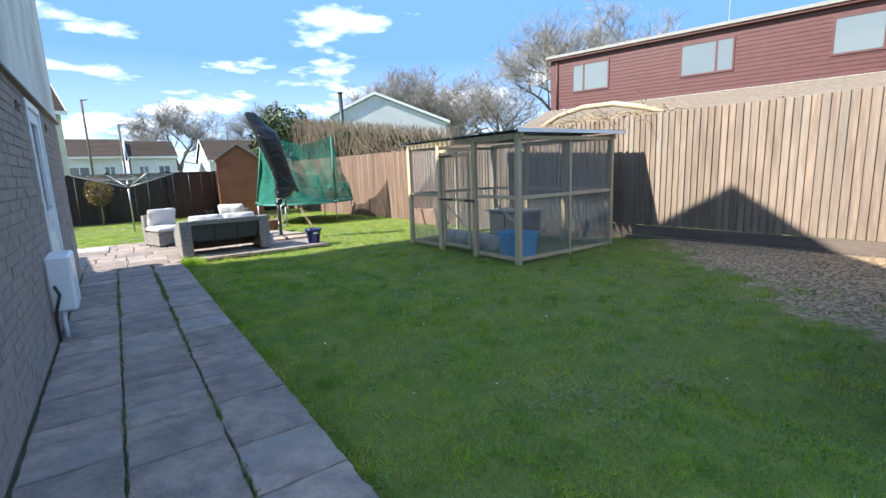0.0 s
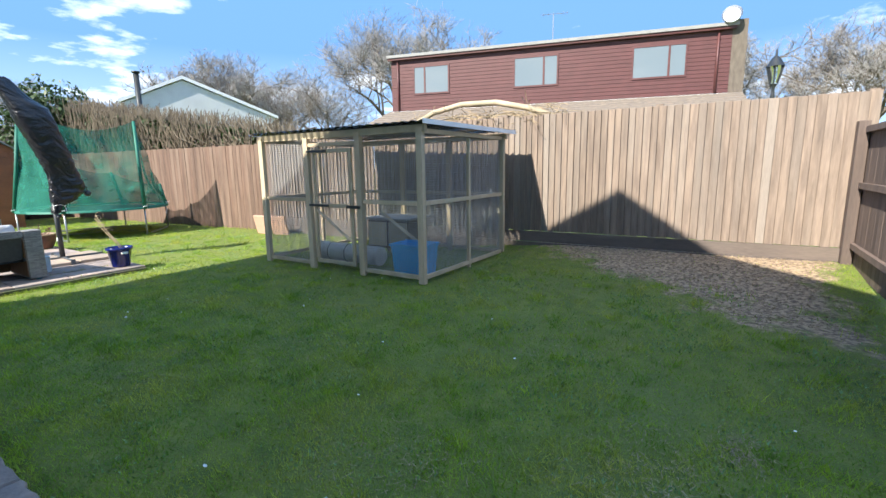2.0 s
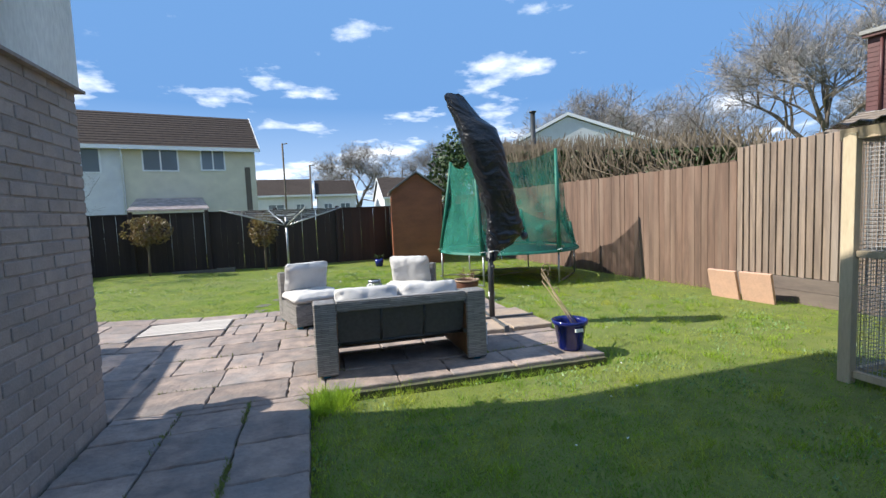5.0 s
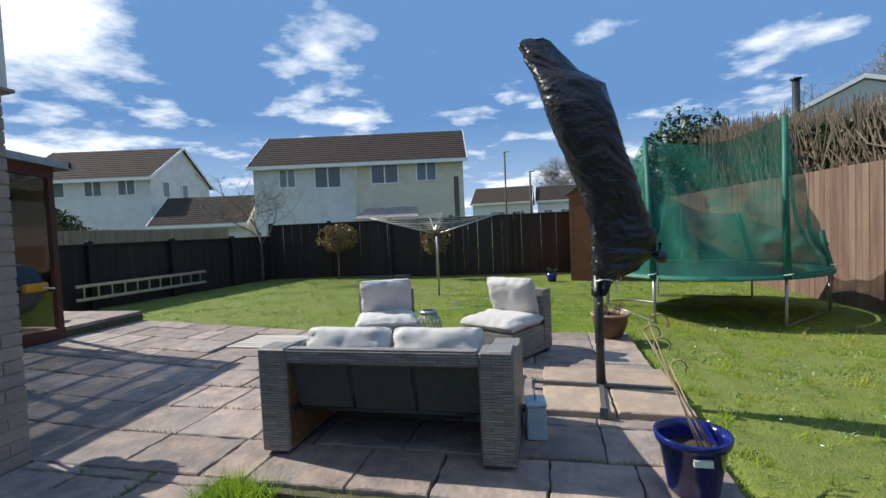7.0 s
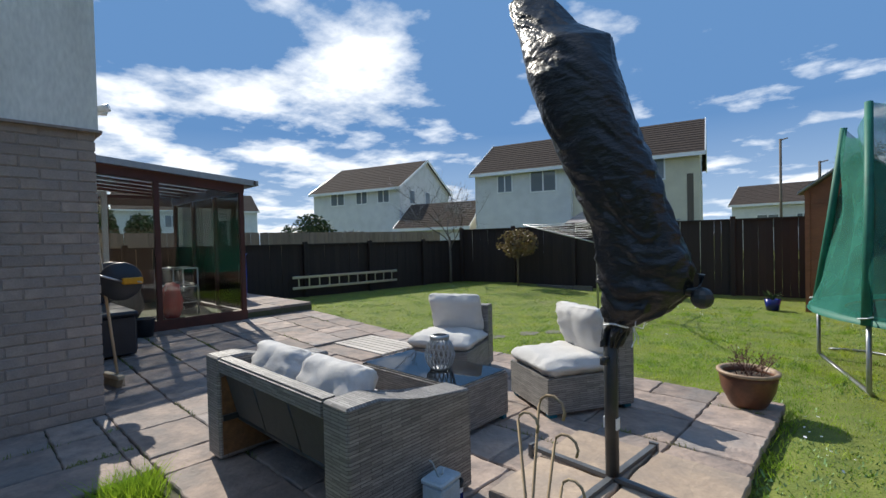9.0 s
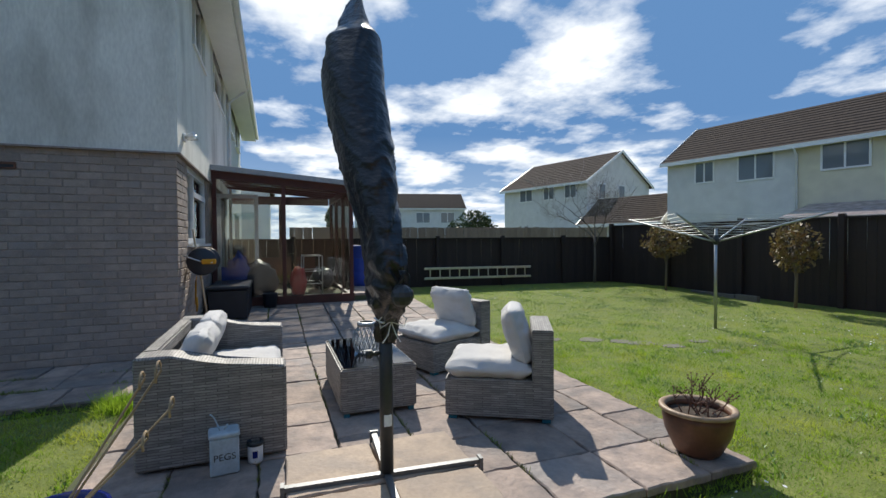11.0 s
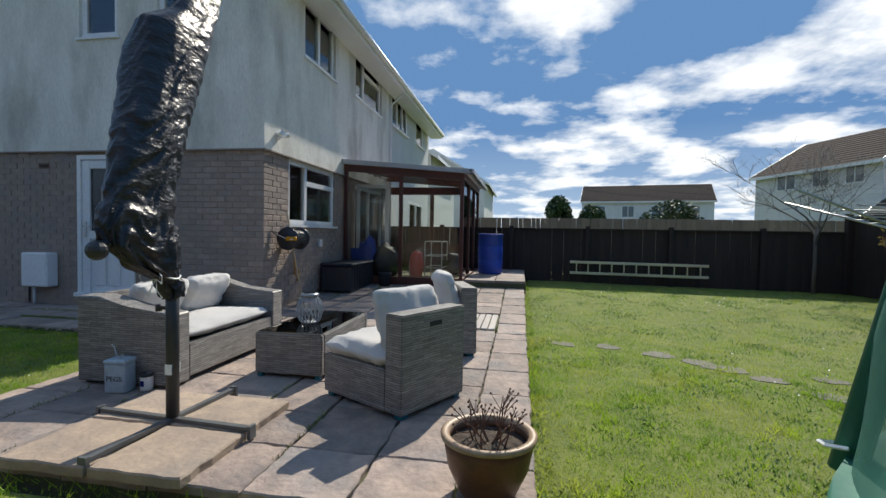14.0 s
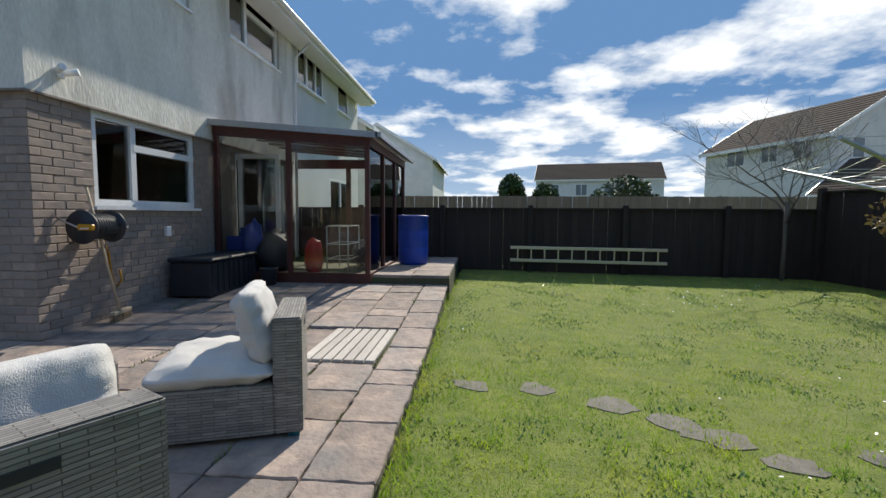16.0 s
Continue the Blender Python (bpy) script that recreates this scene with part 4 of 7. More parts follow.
def make_sofa():
    t = thing("rattan_sofa", "grey woven rattan two-seat sofa with pale cushions on the paving", "sofa", (2.22, 0.28, 0.0), 0)
    W, D, H = 0.78, 0.80, 0.66     # half width, depth, height; the back is at y = 0
    for s in (-1, 1):
        bm = bmesh.new()
        # an arm, lower in front than behind
        x0, x1 = (s * W, s * (W - 0.19))
        prof = [(0.0, 0.02), (D, 0.02), (D, 0.55), (0.45, 0.58), (0.18, H), (0.0, H)]
        a = [bm.verts.new((x0, y, z)) for y, z in prof]
        b = [bm.verts.new((x1, y, z)) for y, z in prof]
        bm.faces.new(a); bm.faces.new(list(reversed(b)))
        for k in range(6):
            bm.faces.new((a[k], b[k], b[(k + 1) % 6], a[(k + 1) % 6]))
        part("arm", bm, "rattan", t, bevel=0.012)
    weave_block("top_rail", (-W + 0.19, 0.0, H - 0.09), (W - 0.19, 0.09, H), t)
    # the back leans: three dark panels under the rail
    for k in range(3):
        w = (2 * W - 0.38) / 3
        x0 = -W + 0.19 + k * w
        bm = bmesh.new()
        bx(bm, (x0 + 0.012, -0.012, -0.30), (x0 + w - 0.012, 0.012, 0.0), Matrix.Translation((0, 0.05, H - 0.09)) @ Matrix.Rotation(radians(14), 4, "X"))
        part("back_panel", bm, "rattan_dark", t, "dark grey woven back panel")
    tubes("back_frame", "steel_dark", [([(-W + 0.19 + k * w, 0.045, H - 0.09), (-W + 0.19 + k * w, 0.12, 0.27)], 0.012) for k in range(1, 3)] + [([(-W + 0.19, 0.125, 0.26), (W - 0.19, 0.125, 0.26)], 0.015)], t)
    weave_block("seat_base", (-W + 0.19, D - 0.05, 0.04), (W - 0.19, D - 0.01, 0.3), t)
    weave_block("seat_deck", (-W + 0.19, 0.16, 0.27), (W - 0.19, D - 0.05, 0.3), t, material="rattan_dark", bevel=0.004)
    boxes("inner_weave", "rattan_in", [((-W + 0.19, D - 0.056, 0.06), (W - 0.19, D - 0.051, 0.262))], t, "orange-brown bare weave seen from behind")
    for s in (-1, 1):
        xa, xb = sorted((s * (W - 0.191), s * (W - 0.197)))
        boxes("arm_lining", "rattan_in", [((xa, 0.02, 0.05), (xb, D - 0.06, 0.262)), ((xa, 0.02, 0.30), (xb, 0.16, H - 0.12))], t, "orange-brown bare weave inside the arm")
        boxes("arm_batten", "steel_dark", [((min(s * (W - 0.2), s * (W - 0.215)), 0.02, 0.265), (max(s * (W - 0.2), s * (W - 0.215)), D - 0.06, 0.30))], t)
    for s in (-1, 1):
        for y in (0.06, D - 0.06):
            boxes("foot", "teal", [((s * (W - 0.09) - 0.03, y - 0.03, 0.0), (s * (W - 0.09) + 0.03, y + 0.03, 0.022))], t, "teal plastic foot")
    padded("seat_cushion", (2 * W - 0.38, 0.58, 0.12), t, Matrix.Translation((0, 0.50, 0.36)), seed=3)
    for s in (-1, 1):
        padded("back_cushion", (0.60, 0.38, 0.18), t, Matrix.Translation((s * 0.295, 0.24, 0.56)) @ Matrix.Rotation(radians(65), 4, "X"), seed=5 + s)
    return t


M["table_glass"] = glass("smoked_table_glass", (0.35, 0.38, 0.40), 0.02, 0.6)
M["rattan_dark"] = mat("dark_grey_weave", (0.055, 0.058, 0.062), (0.04, 0.042, 0.046), 0.6, 30, 90, 0.4, wave=("Z", 26, 0.3), depth=0.003)
make_sofa()


def make_chair(loc, rz, seed):
    t = thing("rattan_chair", "grey rattan armless chair with pale grey cushions on the paving", "chair", loc, rz, "rattan chairs round the coffee table")
    W, D, H = 0.32, 0.77, 0.66
    weave_block("seat_base", (-W, 0.148, 0.03), (W, D, 0.3), t, bevel=0.006)
    weave_block("backrest", (-W - 0.001, 0.0, 0.03), (W + 0.001, 0.15, H), t, bevel=0.008)
    for s in (-1, 1):
        for y in (0.05, D - 0.05):
            boxes("foot", "teal", [((s * (W - 0.05) - 0.03, y - 0.03, 0.0), (s * (W - 0.05) + 0.03, y + 0.03, 0.03))], t, "teal plastic foot")
    # no recess is cut: a thin dark block paints the slot's shade
    boxes("grip_slot", "dark", [((-0.06, -0.004, H - 0.1), (0.06, 0.004, H - 0.07))], t, "hand-grip slot with its shade as a dark block")
    padded("seat_cushion", (2 * W + 0.04, 0.66, 0.16), t, Matrix.Translation((0, 0.46, 0.36)), seed=seed)
    padded("back_cushion", (0.60, 0.42, 0.18), t, Matrix.Translation((0, 0.25, 0.595)) @ Matrix.Rotation(radians(72), 4, "X"), seed=seed + 1)
    return t


make_chair((2.93, 3.0, 0.0), 150.5, 1)
make_chair((1.28, 3.05, 0.0), 198.7, 7)


def make_table():
    t = thing("coffee_table", "grey rattan coffee table with glass top on the paving", "coffee table", (2.03, 1.75, 0.0), 0)
    a, b, h = 0.54, 0.285, 0.36
    weave_block("table_side", (-a, -b, 0.03), (-a + 0.05, b, h), t)
    weave_block("table_side", (a - 0.05, -b, 0.03), (a, b, h), t)
    for y0, y1 in ((-b, -b + 0.04), (b - 0.04, b)):
        weave_block("table_front", (-a + 0.05, y0, 0.03), (a - 0.05, y1, h), t)
    weave_block("shelf", (-a + 0.05, -b + 0.04, 0.27), (a - 0.05, b - 0.04, 0.29), t, material="rattan_dark")
    boxes("glass_top", "table_glass", [((-a + 0.02, -b + 0.02, h), (a - 0.02, b - 0.02, h + 0.006))], t, "clear glass top", 0.001)
    for s in (-1, 1):
        for r in (-1, 1):
            boxes("foot", "teal", [((s * (a - 0.03) - 0.02, r * (b - 0.04) - 0.02, 0), (s * (a - 0.03) + 0.02, r * (b - 0.04) + 0.02, 0.03))], t, "teal plastic foot")


make_table()


def make_lantern():
    t = thing("lantern", "round pierced grey metal lantern standing on the glass table top", "lantern", (2.15, 1.73, 0.366))
    t.scale = (1.12, 1.12, 1.15)
    prof = [(0.055, 0), (0.085, 0.03), (0.105, 0.09), (0.09, 0.16), (0.06, 0.195), (0.065, 0.215)]
    bm = bmesh.new()
    for k in range(18):
        for tw in (-1, 1):
            pts = []
            for j in range(13):
                u = j / 12 * (len(prof) - 1)
                i = min(int(u), len(prof) - 2)
                r = prof[i][0] + (prof[i + 1][0] - prof[i][0]) * (u - i)
                z = prof[i][1] + (prof[i + 1][1] - prof[i][1]) * (u - i)
                a = k * math.tau / 18 + tw * j * 0.09
                pts.append((r * math.cos(a), r * math.sin(a), z))
            tube(bm, pts, 0.0035, 4)
    part("lattice", bm, "galv", t)
    bm = bmesh.new(); lathe(bm, [(0.0, 0), (0.058, 0), (0.06, 0.008), (0.0, 0.01)], 20); part("lantern_base", bm, "galv", t)
    bm = bmesh.new(); lathe(bm, [(0.05, 0.2), (0.068, 0.205), (0.068, 0.225), (0.05, 0.228)], 20); part("rim", bm, "galv", t)


make_lantern()


# ---- parasol in its cover ----
def make_parasol():
    t = thing("cantilever_parasol", "closed parasol in a wrinkled black cover on a slab-weighted base", "parasol", (3.57, 1.565, 0.03))
    tubes("pole", "steel_dark", [([(0, 0, 0.05), (0, 0, 0.5), (0.0, 0.0, 0.93)], 0.036)], t, n=14)
    bm = bmesh.new()
    for a in (0, 90, 180, 270):
        m = Matrix.Rotation(radians(a - 4), 4, "Z")
        bx(bm, (0.0, -0.017, 0.022), (0.53, 0.017, 0.045), m)
        bx(bm, (0.515, -0.026, -0.02), (0.535, 0.026, 0.055), m)
    part("cross_base", bm, "steel_mid", t, "grey steel cross base")
    # cover: a bent bag, given by its middle and half widths at each height, with folds gathered towards the tie
    path = [(0.74, 0.005, 0.0, 0.045, 0.045), (0.80, 0.02, 0.0, 0.055, 0.055), (0.86, 0.045, 0.0, 0.062, 0.05), (0.94, 0.13, -0.02, 0.15, 0.075), (1.05, 0.19, -0.035, 0.22, 0.085), (1.15, 0.19, -0.045, 0.225, 0.09),
            (1.35, 0.16, -0.06, 0.21, 0.095), (1.65, 0.055, -0.10, 0.225, 0.13), (1.95, -0.055, -0.13, 0.235, 0.155), (2.17, -0.12, -0.14, 0.24, 0.165), (2.33, -0.155, -0.13, 0.245, 0.15),
            (2.45, -0.27, -0.11, 0.17, 0.10), (2.60, -0.37, -0.09, 0.15, 0.065), (2.70, -0.42, -0.075, 0.125, 0.035), (2.735, -0.43, -0.07, 0.08, 0.016)]
    n, steps, rings, bm = 110, 210, [], bmesh.new()
    hs = [p[0] for p in path]
    for i in range(steps + 1):
        z = hs[0] + (hs[-1] - hs[0]) * i / steps
        cx, cy, ra, rb = (float(np.interp(z, hs, [p[k] for p in path])) for k in range(1, 5))
        gather = 1.0 if z < 1.0 else max(0.35, 1.0 - (z - 1.0) * 0.7)
        ring = []
        for j in range(n):
            th = j / n * math.tau
            ct, st = math.cos(th), math.sin(th)
            sq = 1 / max(abs(ct) ** 2.6 + abs(st) ** 2.6, 1e-6) ** (1 / 2.6)
            warp = noise.noise(Vector((ct * 1.3, st * 1.3, z * 2.1)))
            f1 = 1 - 2.4 * abs(noise.noise(Vector((ct * 0.7 + warp, st * 0.7, z * 10 + 2.2 * warp + ct * 1.6 - st * 0.8))))
            f2 = 1 - 2 * abs(noise.noise(Vector((ct * 2.2 + 7, st * 2.2, z * 20 + 2 * warp))))
            big = noise.noise(Vector((ct * 0.9 + 3, st * 0.9, z * 2.6)))
            d = 0.022 * big + gather * (0.024 * f1 + 0.007 * f2) - 0.014
            if abs(z - 0.865) < 0.03:
                d = 0.006 * math.sin(th * 11)
            ring.append(bm.verts.new((cx + ct * (ra * sq + d), cy + st * (rb * sq + d), z + 0.02 * big)))
        rings.append(ring)
    for a, b in zip(rings, rings[1:]):
        for j in range(n):
            bm.faces.new((a[j], a[(j + 1) % n], b[(j + 1) % n], b[j])).smooth = True
    bm.faces.new(rings[0]); bm.faces.new(rings[-1])
    part("cover", bm, "cover", t, "wrinkled glossy black cover")
    bm = bmesh.new()
    tube(bm, [(math.cos(a) * 0.072 + 0.045, math.sin(a) * 0.066, 0.865 + 0.008 * math.sin(3 * a)) for a in [k * 0.35 for k in range(19)]], 0.005, 5)
    for s in (-1, 1):
        tube(bm, [(0.115, 0, 0.865), (0.15, s * 0.035, 0.91), (0.16, s * 0.07, 0.88), (0.15, s * 0.06, 0.84), (0.12, 0, 0.862), (0.14, -s * 0.02, 0.80), (0.13, -s * 0.045, 0.76)], 0.0035, 5)
    part("cord", bm, "white", t, "white tie cord")
    bm = bmesh.new()
    bmesh.ops.create_uvsphere(bm, u_segments=12, v_segments=8, radius=0.05, matrix=Matrix.Translation((0.45, -0.03, 1.03)))
    tube(bm, [(0.3, -0.03, 1.06), (0.44, -0.03, 1.06), (0.45, -0.03, 1.14)], [0.022, 0.022, 0.016], 8)
    part("crank_handle", bm, "steel_dark", t)
    boxes("pole_label", "white", [((-0.037, -0.02, 0.30), (0.037, 0.02, 0.36))], t, "white label round the pole")
    tubes("locking_pin", "steel_dark", [([(0, -0.03, 0.68), (0.0, -0.09, 0.68)], 0.012), ([(0, -0.09, 0.66), (0, -0.09, 0.7)], 0.018)], t)


make_parasol()
for k, (sx, sy) in enumerate(((-1, -1), (1, -1), (-1, 1), (1, 1))):
    s = slab(3.62 + sx * 0.253 - 0.243, 1.56 + sy * 0.255 - 0.243, 3.62 + sx * 0.253 + 0.243, 1.56 + sy * 0.255 + 0.243, 0.05, None, "slab_tan", 0.05, 0.0, "loose_slab")
    tagged(s, "tan sandstone slab weighting the parasol base", "paving slab", "slabs on the parasol base")


# ---- trampoline ----
def make_trampoline():
    cx, cy, R, zt = 5.55, 5.49, 1.45, 0.63
    t = thing("trampoline", "round garden trampoline with a sagging green safety net, on the lawn", "trampoline", (cx, cy, -0.06))
    bm = bmesh.new()
    tube(bm, [(R * math.cos(a), R * math.sin(a), zt) for a in [k * math.tau / 32 for k in range(33)]], 0.02, 8, False)
    part("ring", bm, "galv", t)
    bm = bmesh.new()
    lathe(bm, [(0.0, zt - 0.0), (R - 0.28, zt - 0.01)], 40)
    part("jumping_mat", bm, "dark", t, "black jumping mat")
    bm = bmesh.new()
    lathe(bm, [(R - 0.27, zt + 0.012), (R + 0.02, zt + 0.03), (R + 0.03, zt - 0.02)], 40)
    part("edge_pad", bm, "green_pad", t, "green edge padding")
    for k in range(3):
        a0 = radians(197 + 120 * k)
        pts = []
        for da in (-math.pi / 6, math.pi / 6):
            a = a0 + da
            pts.append((R * math.cos(a), R * math.sin(a)))
        (x1, y1), (x2, y2) = pts
        tubes("leg", "galv", [([(x1, y1, zt), (x1, y1, 0.05), (x1 * 0.98, y1 * 0.98, 0.02), (x2 * 0.98, y2 * 0.98, 0.02), (x2, y2, 0.05), (x2, y2, zt)], 0.019)], t)
    # three poles stand and three have sunk, so the net slopes down on the far side
    tops = []
    for deg, tx, ty, h in ((167, 4.37, 5.66, 2.50), (227, 4.57, 4.83, 2.56), (287, 6.05, 4.27, 2.59), (347, 6.88, 5.18, 1.15), (47, 6.25, 6.30, 1.45), (107, 5.25, 6.55, 1.80)):
        a = radians(deg)
        x, y = math.cos(a), math.sin(a)
        tops.append((a, h, Vector((tx - cx, ty - cy, 0))))
        tubes("net_pole", "green_pad", [([(x * (R + 0.02), y * (R + 0.02), zt - 0.02), ((x * R + tx - cx) / 2, (y * R + ty - cy) / 2, (zt + h) / 2), (tx - cx, ty - cy, h)], [0.040, 0.037, 0.032])], t, "green sleeved pole", n=10)
        tubes("pole_tie", "white", [([(x * (R + 0.03) + 0.05 * math.cos(k), y * (R + 0.03) + 0.05 * math.sin(k), zt + 0.01 + 0.008 * k) for k in range(7)], 0.006)], t, "pale cord tying the pole", n=4)
    tops.sort()
    bm = bmesh.new()
    n, m = 180, 22
    grid = []
    for i in range(n):
        a = i / n * math.tau
        k = max((q for q in range(6) if tops[q][0] <= a), default=5)
        p, q = tops[k], tops[(k + 1) % 6]
        u = ((a - p[0]) % math.tau) / ((q[0] - p[0]) % math.tau)
        bow = math.sin(u * math.pi)
        # between two poles the net runs straight, inside the circle, and hangs down a little
        A = Vector((math.cos(p[0]), math.sin(p[0]), 0)); B = Vector((math.cos(q[0]), math.sin(q[0]), 0))
        D = Vector((math.cos(a), math.sin(a), 0))
        col = []
        for j in range(m + 1):
            v = j / m
            h = p[1] + (q[1] - p[1]) * u - 0.20 * bow * min(p[1], q[1]) / 2.4
            z = zt + (h - zt) * v
            chord = (A * R).lerp(p[2], v).lerp((B * R).lerp(q[2], v), u)
            arc = D * R
            f = min(v * 1.8, 1.0) ** 0.7
            c = arc.lerp(chord, f)
            pleat = 0.09 * v * (1 - v) * 4 * noise.noise(Vector((u * 5 + k * 3 + v * 2.2, v * 1.5, k))) + 0.03 * bow * math.sin((u * 2.2 + v * 1.7 + k) * 5)
            c = c * (1 + pleat - 0.06 * bow * math.sin(v * math.pi))
            col.append(bm.verts.new((c.x, c.y, z)))
        grid.append(col)
    for i in range(n):
        for j in range(m):
            bm.faces.new((grid[i][j], grid[(i + 1) % n][j], grid[(i + 1) % n][j + 1], grid[i][j + 1])).smooth = True
    part("safety_net", bm, "green_net", t, "sagging green mesh net")


make_trampoline()


# ---- shed ----
def make_shed():
    t = thing("garden_shed", "small orange-brown timber garden shed with a felt roof", "shed", (3.75, 9.45, -0.08), -8)
    W, D, H, P = 1.2, 1.75, 1.62, 1.98
    # overlapping boards
    bm = bmesh.new()
    z = 0.0
    while z < H:
        for lo, hi in (((0, -0.012, z), (W, 0.0, z + 0.115)), ((0, D, z), (W, D + 0.012, z + 0.115)), ((-0.012, 0, z), (0.0, D, z + 0.115)), ((W, 0, z), (W + 0.012, D, z + 0.115))):
            bx(bm, lo, hi)
        z += 0.12
    bx(bm, (0, 0, 0), (W, D, H))
    tagged(part("wall", bm, "shed", t), kind="stuff")
    for y in (0, D):
        bm = bmesh.new()
        bm.faces.new([bm.verts.new(p) for p in ((0, y, H), (W, y, H), (W / 2, y, P))])
        part("gable", bm, "shed", t)
    bm = bmesh.new()
    for s in (0, 1):
        x0, x1 = (-0.1, W / 2) if s == 0 else (W + 0.1, W / 2)
        vs = [bm.verts.new(p) for p in ((x0, -0.12, H - 0.05), (x0, D + 0.12, H - 0.05), (x1, D + 0.12, P + 0.02), (x1, -0.12, P + 0.02))]
        up = [bm.verts.new(v.co + Vector((0, 0, 0.03))) for v in vs]
        bm.faces.new(vs); bm.faces.new(up)
        for k in range(4):
            bm.faces.new((vs[k], vs[(k + 1) % 4], up[(k + 1) % 4], up[k]))
    part("roof", bm, "felt", t, "pale grey felt roof")
    boxes("door", "shed", [((-0.03, 0.5, 0.05), (-0.013, 1.25, 1.55))], t, "orange-brown boarded door", 0.003)
    boxes("window", "dark", [((-0.035, 0.15, 0.95), (-0.013, 0.42, 1.4))], t, "small dark window")
    boxes("window_bar", "shed", [((-0.045, 0.27, 0.95), (-0.036, 0.3, 1.4)), ((-0.045, 0.12, 0.92), (-0.014, 0.45, 0.95)), ((-0.045, 0.12, 1.4), (-0.014, 0.45, 1.43))], t)
    for x in (0, W):
        boxes("corner_trim", "shed", [((x - 0.03, -0.03, 0), (x + 0.03, -0.013, H))], t)


make_shed()
bpy.data.objects["garden_shed"].scale = (1.15, 1.1, 1.33)


# ---- conservatory ----
def make_conservatory():
    t = tagged(new("conservatory"), "dark red timber lean-to conservatory with clear glass, full of stored things", "conservatory", kind="structure")
    x0, x1, y1, zb, zw, zf = -2.9, -6.2, 2.45, 0.30, 2.62, 2.42
    f = 0.07
    def zt(y):
        return zw + (zf - zw) * y / y1
    boxes("base", "red_frame", [((x1, y1 - 0.09, -0.1), (x0, y1 + 0.01, zb)), ((x0 - 0.1, 0.03, -0.1), (x0, y1 - 0.09, zb))], t)
    for y in (0.06, 1.2, y1 - 0.035):
        boxes("post", "red_frame", [((x0 - 0.07, y - f / 2, zb), (x0 + 0.003, y + f / 2, zt(y) - 0.06))], t, bevel=0.004)
    for x in (x0 - 1.1, x0 - 2.2, x1 + 0.04):
        boxes("post", "red_frame", [((x - f / 2, y1 - 0.07, zb), (x + f / 2, y1 + 0.003, zf - 0.06))], t, bevel=0.004)
    bm = bmesh.new()
    m = Matrix(((1, 0, 0, 0), (0, 1, 0, 0), (0, (zf - zw) / y1, 1, zw), (0, 0, 0, 1)))
    bx(bm, (x0 - 0.09, 0.02, -0.22), (x0 + 0.004, y1, -0.06), m)
    bx(bm, (x1, y1 - 0.08, -0.2), (x0, y1 + 0.01, -0.06), m)
    part("head_beam", bm, "red_frame", t)
    bm = bmesh.new()
    bx(bm, (x1 - 0.1, 0.02, -0.05), (x0 + 0.1, y1 + 0.15, -0.03), m)
    part("roof_sheet", bm, "roof_poly", t, "clouded plastic roof sheet")
    bm = bmesh.new()
    bx(bm, (x0 + 0.06, 0.02, -0.09), (x0 + 0.12, y1 + 0.15, 0.0), m)
    bx(bm, (x1 - 0.1, y1 + 0.12, -0.08), (x0 + 0.12, y1 + 0.2, -0.0), m)
    part("roof_trim", bm, "galv", t, "grey metal roof edge")
    bm = bmesh.new()
    for k in range(1, 7):
        x = x0 + (x1 - x0) * k / 7
        bx(bm, (x - 0.02, 0.03, -0.10), (x + 0.02, y1 - 0.08, -0.055), m)
    part("rafter", bm, "red_frame", t)
    boxes("pane", "thin_pane", [((x0 - 0.035, 0.1, zb), (x0 - 0.03, 1.17, zw - 0.2))], t).visible_shadow = False
    boxes("pane", "thin_pane", [((x0 - 0.035, 1.23, zb), (x0 - 0.03, y1 - 0.07, zf - 0.15))], t).visible_shadow = False
    for a, b in ((x0 - 0.07, x0 - 1.06), (x0 - 1.14, x0 - 2.16), (x0 - 2.24, x1 + 0.08)):
        boxes("pane", "thin_pane", [((b, y1 - 0.035, zb), (a, y1 - 0.03, zf - 0.2))], t).visible_shadow = False
    boxes("far_side", "red_frame", [((x1, 0.03, zb), (x1 + 0.05, y1 - 0.1, 0.9)), ((x1, 0.03, 2.2), (x1 + 0.05, y1 - 0.1, 2.4)), ((x1, 1.15, 0.9), (x1 + 0.05, 1.25, 2.2))], t)
    boxes("floor_slab", "joint", [((x1 + 0.05, 0.03, -0.1), (x0 - 0.11, y1 - 0.1, 0.24))], t)


d = boxes("open_patio_door", "white", [((-3.66, 0.03, 0.26), (-3.60, 0.10, 2.2)), ((-3.66, 0.68, 0.26), (-3.60, 0.75, 2.2)), ((-3.66, 0.10, 2.12), (-3.60, 0.68, 2.2)), ((-3.66, 0.10, 0.26), (-3.60, 0.68, 0.38))], bevel=0.003)
tagged(d, "white plastic glazed door standing open in the conservatory", "door", kind="structure")
boxes("pane", "pane", [((-3.64, 0.10, 0.38), (-3.62, 0.68, 2.12))], d)
M["roof_poly"] = net("clouded_polycarbonate", (0.45, 0.38, 0.38), 0.55, 0.4)
make_conservatory()
deck = boxes("step_platform", "joint", [((-6.4, 2.47, -0.1), (-2.95, 3.66, 0.24))], kind="structure")
for i in range(6):
    for y0, y1 in ((2.48, 3.07), (3.07, 3.66)):
        slab(-6.4 + 0.575 * i, y0, -6.4 + 0.575 * (i + 1), y1, 0.285, deck)


